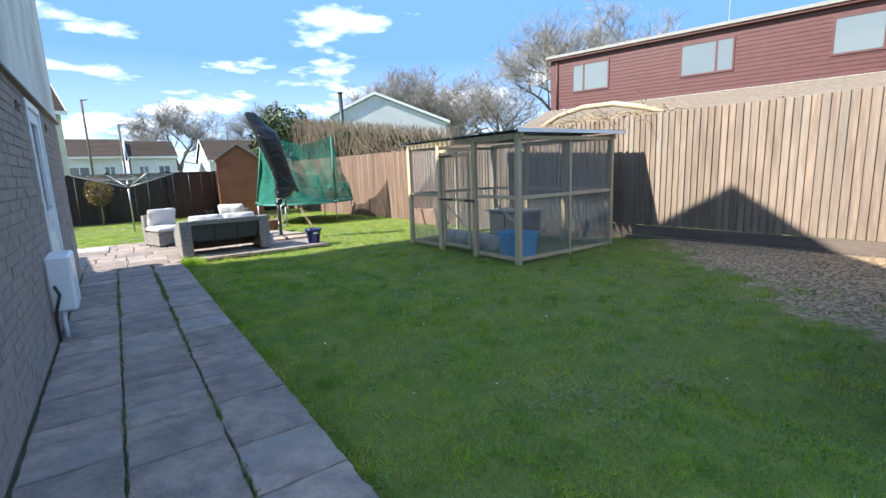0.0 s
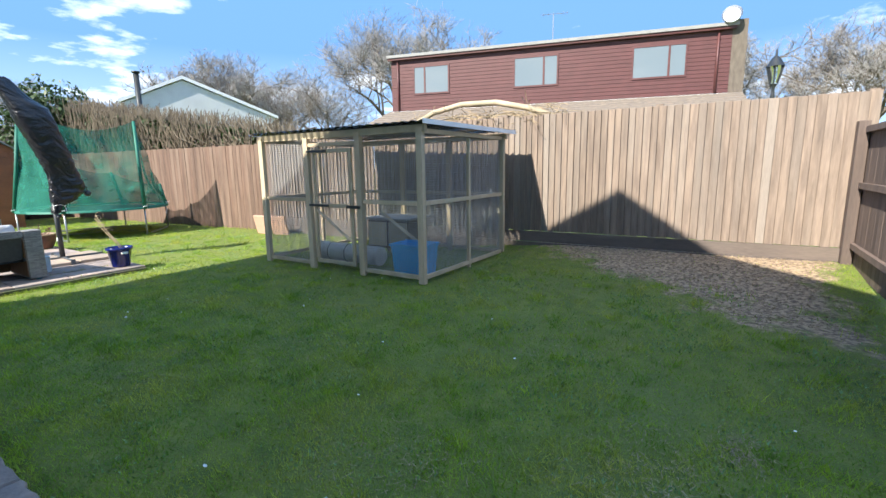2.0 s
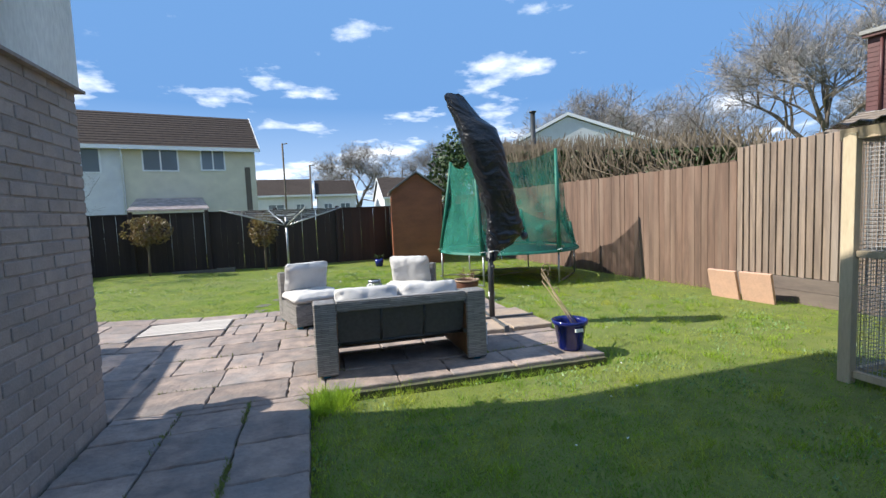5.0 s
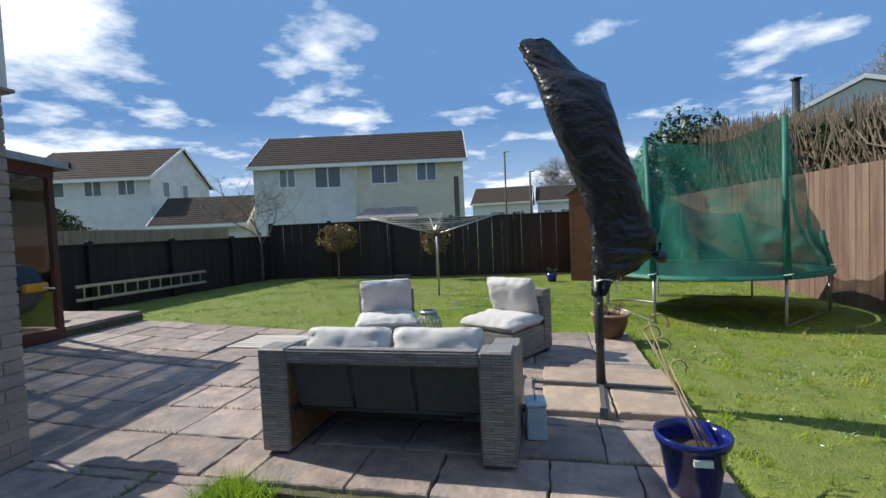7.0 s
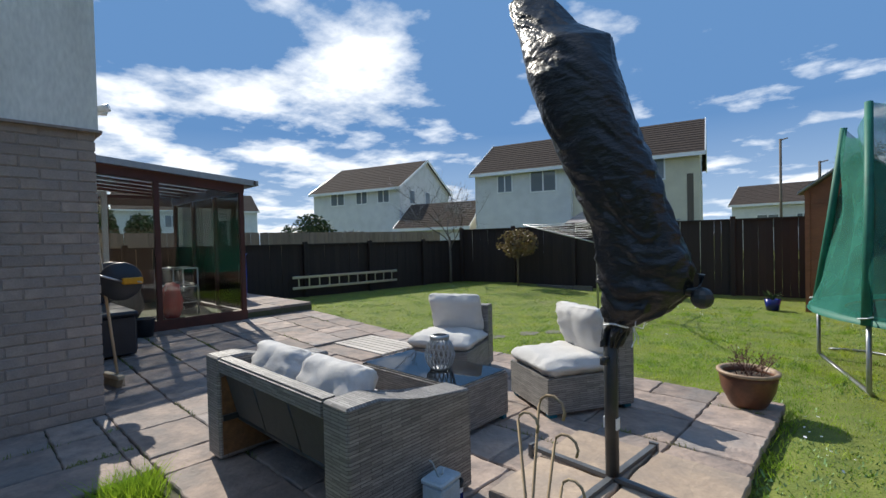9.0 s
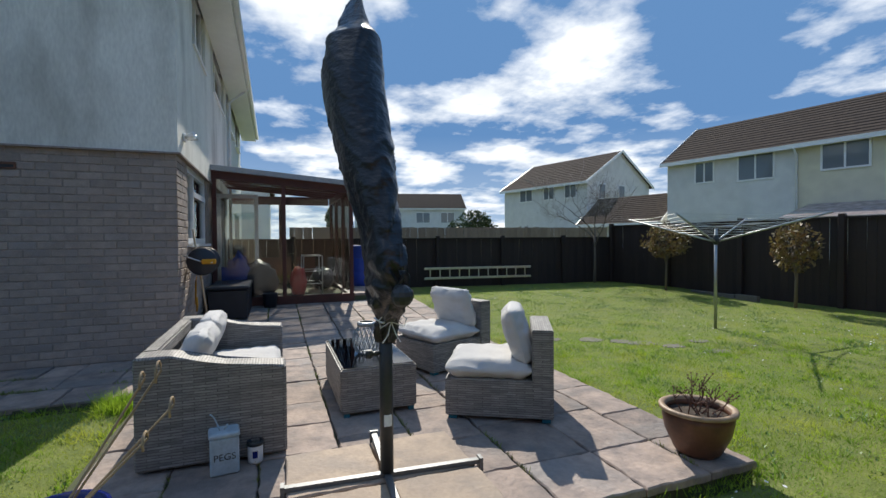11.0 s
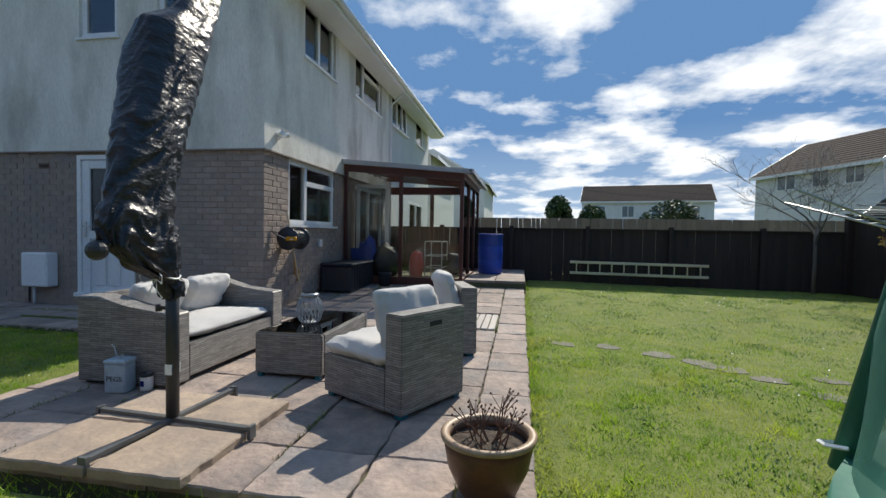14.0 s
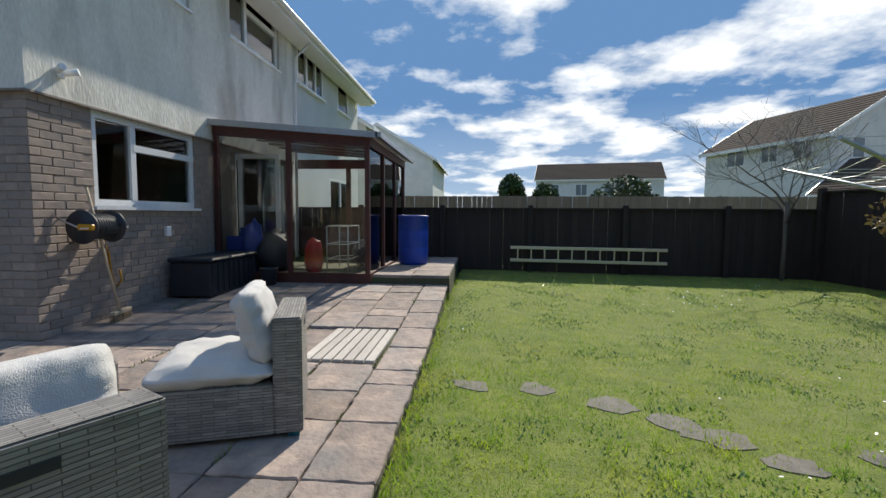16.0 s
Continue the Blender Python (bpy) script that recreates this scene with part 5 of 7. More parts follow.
# ---- distant houses ----
def house(name, label, p, q, depth, zb, eave, apex, wall_m, roof_m, windows=(), side_windows=(), overhang=0.35, split=None):
    """A house whose facade runs from p to q (seen with p on the left); the roof ridge runs along it. windows: (u0, u1, z0, z1)."""
    p, q = Vector((*p, 0)), Vector((*q, 0))
    d = q - p
    L = d.length
    t = thing(name, label, "house", (p.x, p.y, zb), math.degrees(math.atan2(d.y, d.x)))
    bm = bmesh.new()
    bx(bm, (0, 0, 0), (L, depth, eave - zb))
    e, a = eave - zb, apex - zb
    for x in (0, L):
        bm.faces.new([bm.verts.new(v) for v in ((x, 0, e), (x, depth, e), (x, depth / 2, a))])
    part("wall", bm, wall_m, t)
    bm = bmesh.new()
    sl = (a - e) / (depth / 2)
    rows = 14
    for s in (0, 1):
        y0 = -overhang if s == 0 else depth + overhang
        for k in range(rows):
            ya, yb = y0 + (depth / 2 - y0) * k / rows, y0 + (depth / 2 - y0) * (k + 1) / rows
            za = e - sl * overhang + (a - e + sl * overhang) * k / rows
            zb2 = e - sl * overhang + (a - e + sl * overhang) * (k + 1) / rows
            lo = [(-0.2, ya, za + 0.06), (L + 0.2, ya, za + 0.06), (L + 0.2, yb, zb2 + 0.03), (-0.2, yb, zb2 + 0.03)]
            vs = [bm.verts.new(v) for v in lo]
            vl = [bm.verts.new((v[0], v[1], v[2] - 0.09)) for v in lo]
            bm.faces.new(vs)
            for j in range(4):
                bm.faces.new((vs[j], vl[j], vl[(j + 1) % 4], vs[(j + 1) % 4]))
    tagged(part("roof", bm, roof_m, t), kind="stuff")
    boxes("fascia", "white", [((-0.2, -overhang - 0.03, e - sl * overhang - 0.12), (L + 0.2, -overhang, e - sl * overhang + 0.06))], t)
    for x0, x1 in ((-0.24, -0.2), (L + 0.2, L + 0.24)):
        bm = bmesh.new()
        for s in (-1, 1):
            ya = depth / 2 + s * (depth / 2 + overhang)
            for o in (0,):
                vs = [(x0, ya, e - sl * overhang - 0.12), (x0, depth / 2, a - 0.12), (x0, depth / 2, a + 0.08), (x0, ya, e - sl * overhang + 0.08)]
                A = [bm.verts.new(v) for v in vs]
                B = [bm.verts.new((x1, v[1], v[2])) for v in vs]
                bm.faces.new(A); bm.faces.new(B)
                for k in range(4):
                    bm.faces.new((A[k], B[k], B[(k + 1) % 4], A[(k + 1) % 4]))
        part("bargeboard", bm, "white", t)
    for (u0, u1, z0, z1) in windows:
        w = boxes("window", "white", [((u0, -0.05, z0 - zb), (u1, -0.005, z0 - zb + 0.07)), ((u0, -0.05, z1 - zb - 0.07), (u1, -0.005, z1 - zb)), ((u0, -0.05, z0 - zb + 0.07), (u0 + 0.07, -0.005, z1 - zb - 0.07)), ((u1 - 0.07, -0.05, z0 - zb + 0.07), (u1, -0.005, z1 - zb - 0.07)), (((u0 + u1) / 2 - 0.035, -0.05, z0 - zb + 0.07), ((u0 + u1) / 2 + 0.035, -0.005, z1 - zb - 0.07))], t)
        boxes("pane", "far_pane", [((u0 + 0.07, -0.03, z0 - zb + 0.07), (u1 - 0.07, -0.006, z1 - zb - 0.07))], w)
    for (v0, v1, z0, z1) in side_windows:
        w = boxes("window", "white", [((L + 0.004, v0, z0 - zb), (L + 0.05, v1, z1 - zb))], t)
        boxes("pane", "far_pane", [((L + 0.05, v0 + 0.08, z0 - zb + 0.08), (L + 0.06, v1 - 0.08, z1 - zb - 0.08))], w)
    return t


def gloss(name, colour, rough):
    m = bpy.data.materials.new(name)
    m.use_nodes = True
    b = m.node_tree.nodes["Principled BSDF"]
    b.inputs["Base Color"].default_value, b.inputs["Roughness"].default_value = (*colour, 1), rough
    return m


M["far_pane"] = gloss("dark_reflecting_pane", (0.16, 0.19, 0.22), 0.03)


# red house with a boarded upper storey and a tiled skirt below
def make_red_house():
    p, q = Vector((18.6, 6.9, 0)), Vector((22.2, -6.6, 0))
    d = q - p
    L = d.length
    t = thing("red_house", "house with dark red boarded upper storey and flat roof", "house", (p.x, p.y, -0.1), math.degrees(math.atan2(d.y, d.x)))
    bm = bmesh.new()
    bx(bm, (0, 0.02, 4.0), (L, 6, 6.5))
    z = 4.15
    while z < 6.4:
        bx(bm, (0, -0.012 + 0.0, z), (L, 0.02, z + 0.135))
        z += 0.15
    tagged(part("wall", bm, "red_clad", t), kind="stuff")
    boxes("lower_wall", "white_wall", [((-0.3, 1.2, 0), (L + 0.3, 7, 4.0))], t)
    bm = bmesh.new()
    rows = 9
    for k in range(rows):
        y0, y1 = -1.9 + 2.0 * k / rows, -1.9 + 2.0 * (k + 1) / rows
        z0, z1 = 3.2 + 0.95 * k / rows, 3.2 + 0.95 * (k + 1) / rows
        vs = [bm.verts.new(v) for v in ((-0.9 + 0.09 * k, y0, z0 + 0.05), (L + 0.5, y0, z0 + 0.05), (L + 0.5, y1, z1 + 0.02), (-0.9 + 0.09 * k, y1, z1 + 0.02))]
        lo = [bm.verts.new(v.co - Vector((0, 0, 0.07))) for v in vs]
        bm.faces.new(vs)
        for j in range(4):
            bm.faces.new((vs[j], lo[j], lo[(j + 1) % 4], vs[(j + 1) % 4]))
    part("skirt_roof", bm, "roof_tan", t, "tan tiled lower roof", kind="stuff")
    boxes("flashing", "white", [((0, -0.04, 4.08), (L, 0.0, 4.13))], t)
    boxes("roof_edge", "felt", [((-0.15, -0.25, 6.5), (L + 0.15, 6.1, 6.62))], t)
    boxes("gutter", "red_frame", [((-0.1, -0.2, 6.4), (L + 0.1, -0.08, 6.5))], t)
    boxes("corner_pier", "bark", [((L + 0.0, 0.0, 4.0), (L + 0.5, 1.2, 6.75))], t, "mottled grey end wall")
    for x in (0.35, L - 0.45):
        tubes("downpipe", "red_clad", [([(x, -0.06, 6.42), (x, -0.06, 4.15)], 0.045)], t)
    for a, b, c in ((1.1, 2.85, 0.3), (5.75, 7.65, 0.66), (10.5, 12.5, 0.66)):
        fr = [((a, -0.05, 4.83), (b, -0.01, 4.9)), ((a, -0.05, 6.03), (b, -0.01, 6.1)), ((a, -0.05, 4.9), (a + 0.07, -0.01, 6.03)), ((b - 0.07, -0.05, 4.9), (b, -0.01, 6.03)), ((a + (b - a) * c, -0.05, 4.9), (a + (b - a) * c + 0.08, -0.01, 6.03))]
        w = boxes("window", "red_clad", fr, t)
        boxes("pane", "sky_pane", [((a + 0.07, -0.035, 4.9), (b - 0.07, -0.015, 6.03))], w)


M["sky_pane"] = gloss("reflecting_pane", (0.16, 0.20, 0.23), 0.05)
make_red_house()


def aerial(loc, h, rz=0, name="tv_aerial"):
    t = thing(name, "thin grey television aerial on a pole above a roof", "aerial", loc, rz)
    tubes("mast", "galv", [([(0, 0, 0), (0, 0, h)], 0.02)], t, n=5)
    tubes("boom", "galv", [([(-0.5, 0, h), (0.6, 0, h)], 0.012)] + [([(x, -0.22, h), (x, 0.22, h)], 0.007) for x in (-0.4, -0.2, 0, 0.2, 0.4, 0.55)], t, n=4)


aerial((20.6, -0.2, 6.5), 1.1, -70)
t = thing("satellite_dish", "round grey satellite dish on the corner of a flat roof", "satellite dish", (22.0, -6.55, 6.75))
bm = bmesh.new(); lathe(bm, [(0.0, 0.0), (0.2, 0.03), (0.33, 0.09), (0.335, 0.1), (0.2, 0.045), (0.0, 0.015)], 24); bm.transform(Matrix.Rotation(radians(-75), 4, "Y"))
part("dish", bm, "alu", t)
tubes("bracket", "galv", [([(0, 0, 0), (0.1, 0, -0.35)], 0.025), ([(0, 0, -0.1), (-0.35, 0, -0.05)], 0.012)], t, n=6)

house("semi_detached_house", "cream and white semi-detached house with a brown tiled roof", (-12.5, 20.3), (-1.25, 22.87), 6.6, -0.2, 5.3, 7.35, "cream_wall", "roof",
      windows=((1.4, 2.35, 3.95, 5.0), (3.35, 4.85, 3.85, 5.05), (6.45, 8.0, 3.95, 5.05), (8.95, 10.1, 4.0, 5.1)), side_windows=((1.4, 2.4, 4.0, 5.0),))
u = Vector((11.25, 2.57, 0)).normalized()
mw = Matrix.Translation((-12.5, 20.3, -0.2)) @ Matrix.Rotation(math.atan2(u.y, u.x), 4, "Z")
bm = bmesh.new(); bx(bm, (0, -0.012, 0), (5.6, -0.002, 5.4), mw); part("white_half_wall", bm, "white_wall", tagged(new("white_half"), "white painted half of the pair of houses", "house wall", kind="structure"))
bm = bmesh.new(); bx(bm, (11.0, -0.02, 0.2), (11.27, -0.004, 4.4), mw)
tagged(part("quoin_strip", bm, "bark"), "brown stone corner strip of a house", "corner stones")
bm = bmesh.new(); tube(bm, [mw @ Vector((5.65, -0.4, 5.2)), mw @ Vector((5.65, -0.06, 4.9)), mw @ Vector((5.65, -0.06, 0))], 0.045, 6)
tagged(part("house_downpipe", bm, "white"), "white downpipe between two houses", "downpipe")
bm = bmesh.new()
bx(bm, (6.0, -2.2, 0.0), (9.0, -0.05, 2.25), mw); tagged(part("garden_room", bm, "white_wall"), "white garden room behind a house", "conservatory")
bm = bmesh.new()
vs = [mw @ Vector(v) for v in ((5.9, -2.4, 2.25), (9.1, -2.4, 2.25), (8.9, -0.05, 2.85), (6.1, -0.05, 2.85))]
bx_vs = [bm.verts.new(v) for v in vs]; lo = [bm.verts.new(v - Vector((0, 0, 0.08))) for v in vs]
bm.faces.new(bx_vs); bm.faces.new(lo)
for k in range(4):
    bm.faces.new((bx_vs[k], lo[k], lo[(k + 1) % 4], bx_vs[(k + 1) % 4]))
tagged(part("garden_room_roof", bm, "roof_poly"), "translucent sloping roof of a garden room", "roof")

house("white_house", "white rendered house with a brown roof beyond the fence", (-28.2, 19.1), (-20.2, 21.2), 7.5, -0.2, 5.4, 7.65, "white_wall", "roof",
      windows=((1.8, 3.2, 4.2, 5.2), (4.3, 5.4, 4.2, 5.3), (6.3, 7.4, 4.2, 5.3)), side_windows=((1.2, 2.0, 4.1, 5.2), (3.5, 4.3, 4.1, 5.2)))
house("bungalow_extension", "low extension with a dark hipped tiled roof", (-18.5, 19.5), (-13.5, 20.8), 4.0, -0.2, 2.4, 3.9, "white_wall", "roof")
house("distant_house", "long white house with a dark roof far beyond the gardens", (-56, 10.0), (-56, 25.5), 8, -0.5, 5.9, 8.2, "white_wall", "roof",
      windows=((1.5, 3, 3.7, 5.2), (5, 6.5, 3.7, 5.2), (8.5, 10.5, 3.7, 5.2), (12, 14, 3.7, 5.2)))
bpy.data.objects["distant_house"].rotation_euler.z = radians(78)
bpy.data.objects["distant_house"].location = (-58, 11.6, -0.5)
house("terrace_house", "row of white terraced houses with brown roofs in the distance", (-4.5, 46), (1.5, 46), 8, -0.5, 3.9, 5.7, "white_wall", "roof", windows=((1.8, 3.4, 1.7, 2.9), (4.5, 5.4, 1.7, 2.9)))
house("terrace_house", "white house with a lower brown roof in the distance", (2.2, 47.0), (6.2, 47.0), 8, -0.5, 3.9, 5.6, "white_wall", "roof", windows=((0.6, 1.5, 1.7, 2.9), (2.3, 3.4, 1.7, 2.9)))
house("bungalow", "white bungalow with a dark roof beyond the shed", (9.0, 45.0), (17.5, 45.0), 8, -0.5, 3.4, 5.6, "white_wall", "roof", windows=((0.8, 1.6, 1.7, 2.8),))
# the pale gable beyond the hedge


def make_gable():
    bm = bmesh.new()
    P, Q, A = Vector((12.6, 20.08, 0)), Vector((19.6, 17.15, 0)), Vector((15.24, 18.98, 6.35))
    pts = [Vector((P.x, P.y, 0)), Vector((Q.x, Q.y, 0)), Vector((Q.x, Q.y, 4.55)), A, Vector((P.x, P.y, 5.0))]
    back = Vector((3.0, 7.2, 0))
    a = [bm.verts.new(v) for v in pts]; b = [bm.verts.new(v + back) for v in pts]
    bm.faces.new(a); bm.faces.new(b)
    for k in range(5):
        bm.faces.new((a[k], b[k], b[(k + 1) % 5], a[(k + 1) % 5]))
    t = thing("pale_gable_house", "pale rendered gable end with white bargeboards beyond a hedge", "house")
    part("wall", bm, "render_blue", t)
    bm = bmesh.new()
    for u, v in ((pts[4], A), (pts[2], A)):
        w = u + (u - A) * 0.06
        vs = [w + Vector((-0.06, -0.14, 0.05)), A + Vector((-0.06, -0.14, 0.05)), A + Vector((-0.06, -0.14, 0.22)), w + Vector((-0.06, -0.14, 0.22))]
        f = [bm.verts.new(c) for c in vs]; g = [bm.verts.new(c + back * 1.0) for c in vs]
        bm.faces.new(f); bm.faces.new(g)
        for k in range(4):
            bm.faces.new((f[k], g[k], g[(k + 1) % 4], f[(k + 1) % 4]))
    part("roof", bm, "white", t, "white roof edge")


make_gable()
t = thing("flue_pipe", "tall black metal stove pipe above the hedge", "flue pipe", (11.2, 15.2, -0.1))
tubes("pipe", "steel_dark", [([(0, 0, 0), (0, 0, 5.75)], 0.11)], t, n=12)
bm = bmesh.new(); lathe(bm, [(0.02, 5.85), (0.16, 5.82), (0.16, 5.76), (0.11, 5.75)], 14); part("cowl", bm, "steel_dark", t)

# the rest of the row beyond the neighbour
house("row_house", "white rendered house continuing the row", (-16.0, -0.8), (-24.0, -0.8), 8.0, -0.2, 5.1, 7.5, "white_wall", "roof")
house("row_house", "white rendered house further along the row", (-29.0, 0.8), (-40.0, 0.8), 8.0, -0.2, 5.2, 7.6, "white_wall", "roof")


def lamp_post():
    t = thing("street_lamp", "black cast lantern street lamp with a tapered glass head", "street lamp", (16.9, -7.9, -0.1))
    bm = bmesh.new(); lathe(bm, [(0.09, 0), (0.07, 1.0), (0.05, 3.2), (0.08, 3.25), (0.05, 3.35), (0.05, 3.5), (0.12, 3.6)], 12); part("post", bm, "steel_dark", t)
    bm = bmesh.new(); lathe(bm, [(0.11, 3.62), (0.24, 4.08)], 4); part("pane", bm, "pane", t)
    tubes("frame", "steel_dark", [([(0.11 * math.cos(a), 0.11 * math.sin(a), 3.6), (0.25 * math.cos(a), 0.25 * math.sin(a), 4.08)], 0.018) for a in (0, math.pi / 2, math.pi, 3 * math.pi / 2)], t, n=4)
    bm = bmesh.new(); lathe(bm, [(0.28, 4.06), (0.12, 4.28), (0.04, 4.34), (0.03, 4.5), (0.0, 4.52)], 4); part("cap", bm, "steel_dark", t)


lamp_post()
bpy.data.objects["street_lamp"].scale = (0.8, 0.8, 1.0)
for i, (x, y, h) in enumerate(((-0.9, 45.2, 9.2), (1.6, 44.5, 7.0), (14.0, 60, 8))):
    t = thing("street_pole", "thin grey pole in the distance", "pole", (x, y, -0.3))
    tubes("shaft", "bark", [([(0, 0, 0), (0, 0, h)], 0.1)], t, n=6)
    tubes("arm", "bark", [([(0, 0, h - 0.1), (0.5, 0, h)], 0.05)], t, n=5)


# ---- trees ----
def limbs(rng, base, direction, length, radius, depth, out, twigs, droop=0.0, split=3):
    pts, rad = [base], [radius]
    p, d = base.copy(), direction.normalized()
    n = 4
    for i in range(n):
        d = (d + Vector((rng.gauss(0, 0.16), rng.gauss(0, 0.16), rng.gauss(0.03, 0.1) - droop))).normalized()
        p = p + d * (length / n)
        pts.append(p.copy()); rad.append(radius * (1 - 0.6 * (i + 1) / n))
    (twigs if depth <= 1 else out).append((pts, rad))
    if depth <= 0:
        return
    for k in range(split + (1 if depth > 2 else 0)):
        u = 0.35 + 0.65 * (k + rng.random()) / (split + 1)
        i = min(int(u * n), n - 1)
        b = pts[i].lerp(pts[i + 1], u * n - i)
        ax = Vector((rng.gauss(0, 1), rng.gauss(0, 1), rng.gauss(0.25, 0.5))).normalized()
        nd = (d * 0.75 + ax * 0.85).normalized()
        limbs(rng, b, nd, length * rng.uniform(0.55, 0.78), rad[i] * 0.6, depth - 1, out, twigs, droop, split)


def bare_tree(loc, height, seed, depth=5, label="tall bare winter tree with a spreading grey crown", spread=1.0, trunk=0.3, split=3, mat_t="twig", r0=None, name="tree"):
    rng = random.Random(seed)
    t = thing(name, label, "tree", loc)
    out, twigs = [], []
    th = height * trunk
    r = r0 or height * 0.022
    tops = []
    for k in range(4 if trunk else 5):
        a = k * 1.6 + rng.random()
        limbs(rng, Vector((0, 0, th * (0.8 + 0.08 * k))), Vector((math.cos(a) * spread * 0.6, math.sin(a) * spread * 0.6, 0.9)), height * 0.34, r * 0.6, depth - 1, out, twigs, split=split)
    bm = bmesh.new()
    tube(bm, [(0, 0, -0.1), (0.02, 0, th * 0.5), (0, 0, th * 1.1)], [r * 1.25, r, r * 0.8], 8)
    for pts, rad in out:
        tube(bm, pts, [max(x, height * 0.0012) for x in rad], 5, False)
    part("trunk", bm, "bark", t)
    bm = bmesh.new()
    for pts, rad in twigs:
        tube(bm, pts[::2] , [max(x * 0.8, height * 0.00055) for x in rad[::2]], 3, False)
    part("crown", bm, mat_t, t, "fine bare twigs")
    return t


big = bare_tree((26.5, 33.5, -0.3), 14.0, 3, 7, spread=1.5, trunk=0.24)
bare_tree((29.5, 30.5, -0.3), 14.5, 8, 6, spread=1.5, trunk=0.24, split=4)
bare_tree((33.5, 27.0, -0.3), 12.0, 5, 6, spread=1.3)
bare_tree((38.5, 22.0, -0.3), 18.0, 11, 6, spread=1.3, split=4)
copy_thing(big, pose(43.5, 17.5, -0.3, 0, 0, 130))
copy_thing(big, pose(34.0, 40.0, -0.3, 0, 0, 60))
for i, (x, y) in enumerate(((20, 60), (8, 62), (30, 55), (38, 48), (46, -14), (42, -22), (48, -6), (36, -24))):
    copy_thing(big, pose(x, y, -0.5, 0, 0, 47 * i))


def cloud_of_leaves(name, label, category, loc, size, count, material, leaf=0.05, seed=1, stems=0, kind_mat="bark", base=0.0, shape=None):
    """A crown of many small leaves on thin stems, with gaps and an uneven outline."""
    rng = np.random.default_rng(seed)
    t = thing(name, label, category, loc)
    n = count
    pts = rng.normal(size=(n * 3, 3))
    pts /= np.linalg.norm(pts, axis=1)[:, None]
    rad = rng.uniform(0.25, 1.0, (n * 3, 1)) ** 0.5
    pts = pts * rad
    keep = np.array([noise.noise(Vector((p[0] * 2.3 + seed, p[1] * 2.3, p[2] * 2.3))) > -0.12 for p in pts])
    pts = pts[keep][:n] * np.array(size) + np.array((0, 0, base))
    n = len(pts)
    a = rng.normal(size=(n, 3)); b = rng.normal(size=(n, 3))
    a /= np.linalg.norm(a, axis=1)[:, None]; b -= (a * b).sum(1)[:, None] * a; b /= np.linalg.norm(b, axis=1)[:, None]
    s = rng.uniform(0.6, 1.3, (n, 1)) * leaf
    v = np.stack([pts - a * s, pts + b * s * 0.45, pts + a * s, pts - b * s * 0.45], 1).reshape(-1, 3)
    me = bpy.data.meshes.new("crown")
    me.from_pydata(v.tolist(), [], [(4 * i, 4 * i + 1, 4 * i + 2, 4 * i + 3) for i in range(n)])
    me.materials.append(M[material])
    o = new("crown", me); o.parent = t
    bm = bmesh.new()
    r = random.Random(seed)
    for k in range(stems):
        e = Vector(pts[r.randrange(n)])
        m = Vector((e.x * 0.35, e.y * 0.35, base * 0.75 + e.z * 0.2 if base else e.z * 0.4))
        tube(bm, [(0, 0, max(base - size[2] * 0.9, 0) * 0.8), m, e], [0.014, 0.009, 0.004], 4, False)
    if base:
        tube(bm, [(0, 0, 0), (0.01, 0.01, base * 0.6), (0, 0, base)], [0.03, 0.024, 0.02], 7)
    if stems or base:
        part("trunk", bm, kind_mat, t)
    return t


cloud_of_leaves("ornamental_tree", "small round-headed shrub tree with golden green leaves on the lawn", "tree", (-2.7, 10.0, -0.03), (0.62, 0.5, 0.42), 1500, "leaf_gold", 0.045, 3, 26, base=1.25)
cloud_of_leaves("ornamental_tree", "small shrub tree with reddish-green leaves beside the dark fence", "tree", (0.15, 10.2, -0.03), (0.42, 0.4, 0.5), 1100, "leaf_gold", 0.045, 9, 22, base=1.15)
bare_tree((-4.98, 9.7, -0.03), 3.6, 21, 5, "small bare fruit tree with many upright twigs", 1.2, 0.38, 3, r0=0.035, name="fruit_tree")
cloud_of_leaves("evergreen_bush", "dark green rounded evergreen bush beyond the fence", "bush", (-11.8, 8.95, 1.0), (1.15, 1.35, 1.55), 9000, "leaf", 0.07, 5, 20)
cloud_of_leaves("evergreen_tree", "dense dark green clipped tree in a far garden", "tree", (-42, 7.3, 2.3), (1.5, 1.5, 3.0), 6000, "leaf", 0.2, 6, 10)
cloud_of_leaves("evergreen_tree", "low dark green bush in a far garden", "tree", (-42, 10.6, 1.9), (1.5, 1.5, 2.5), 4500, "leaf", 0.2, 7, 10)
cloud_of_leaves("conifer", "dark green conifer top with drooping sprays", "tree", (7.7, 14.2, 1.4), (1.9, 1.8, 3.6), 12000, "leaf", 0.10, 13, 40)
cloud_of_leaves("brown_shrub", "russet leafless shrub row beyond the fence", "shrub", (-16.0, 14.0, 0.3), (2.2, 2.6, 1.7), 5000, "twig", 0.12, 15, 20)


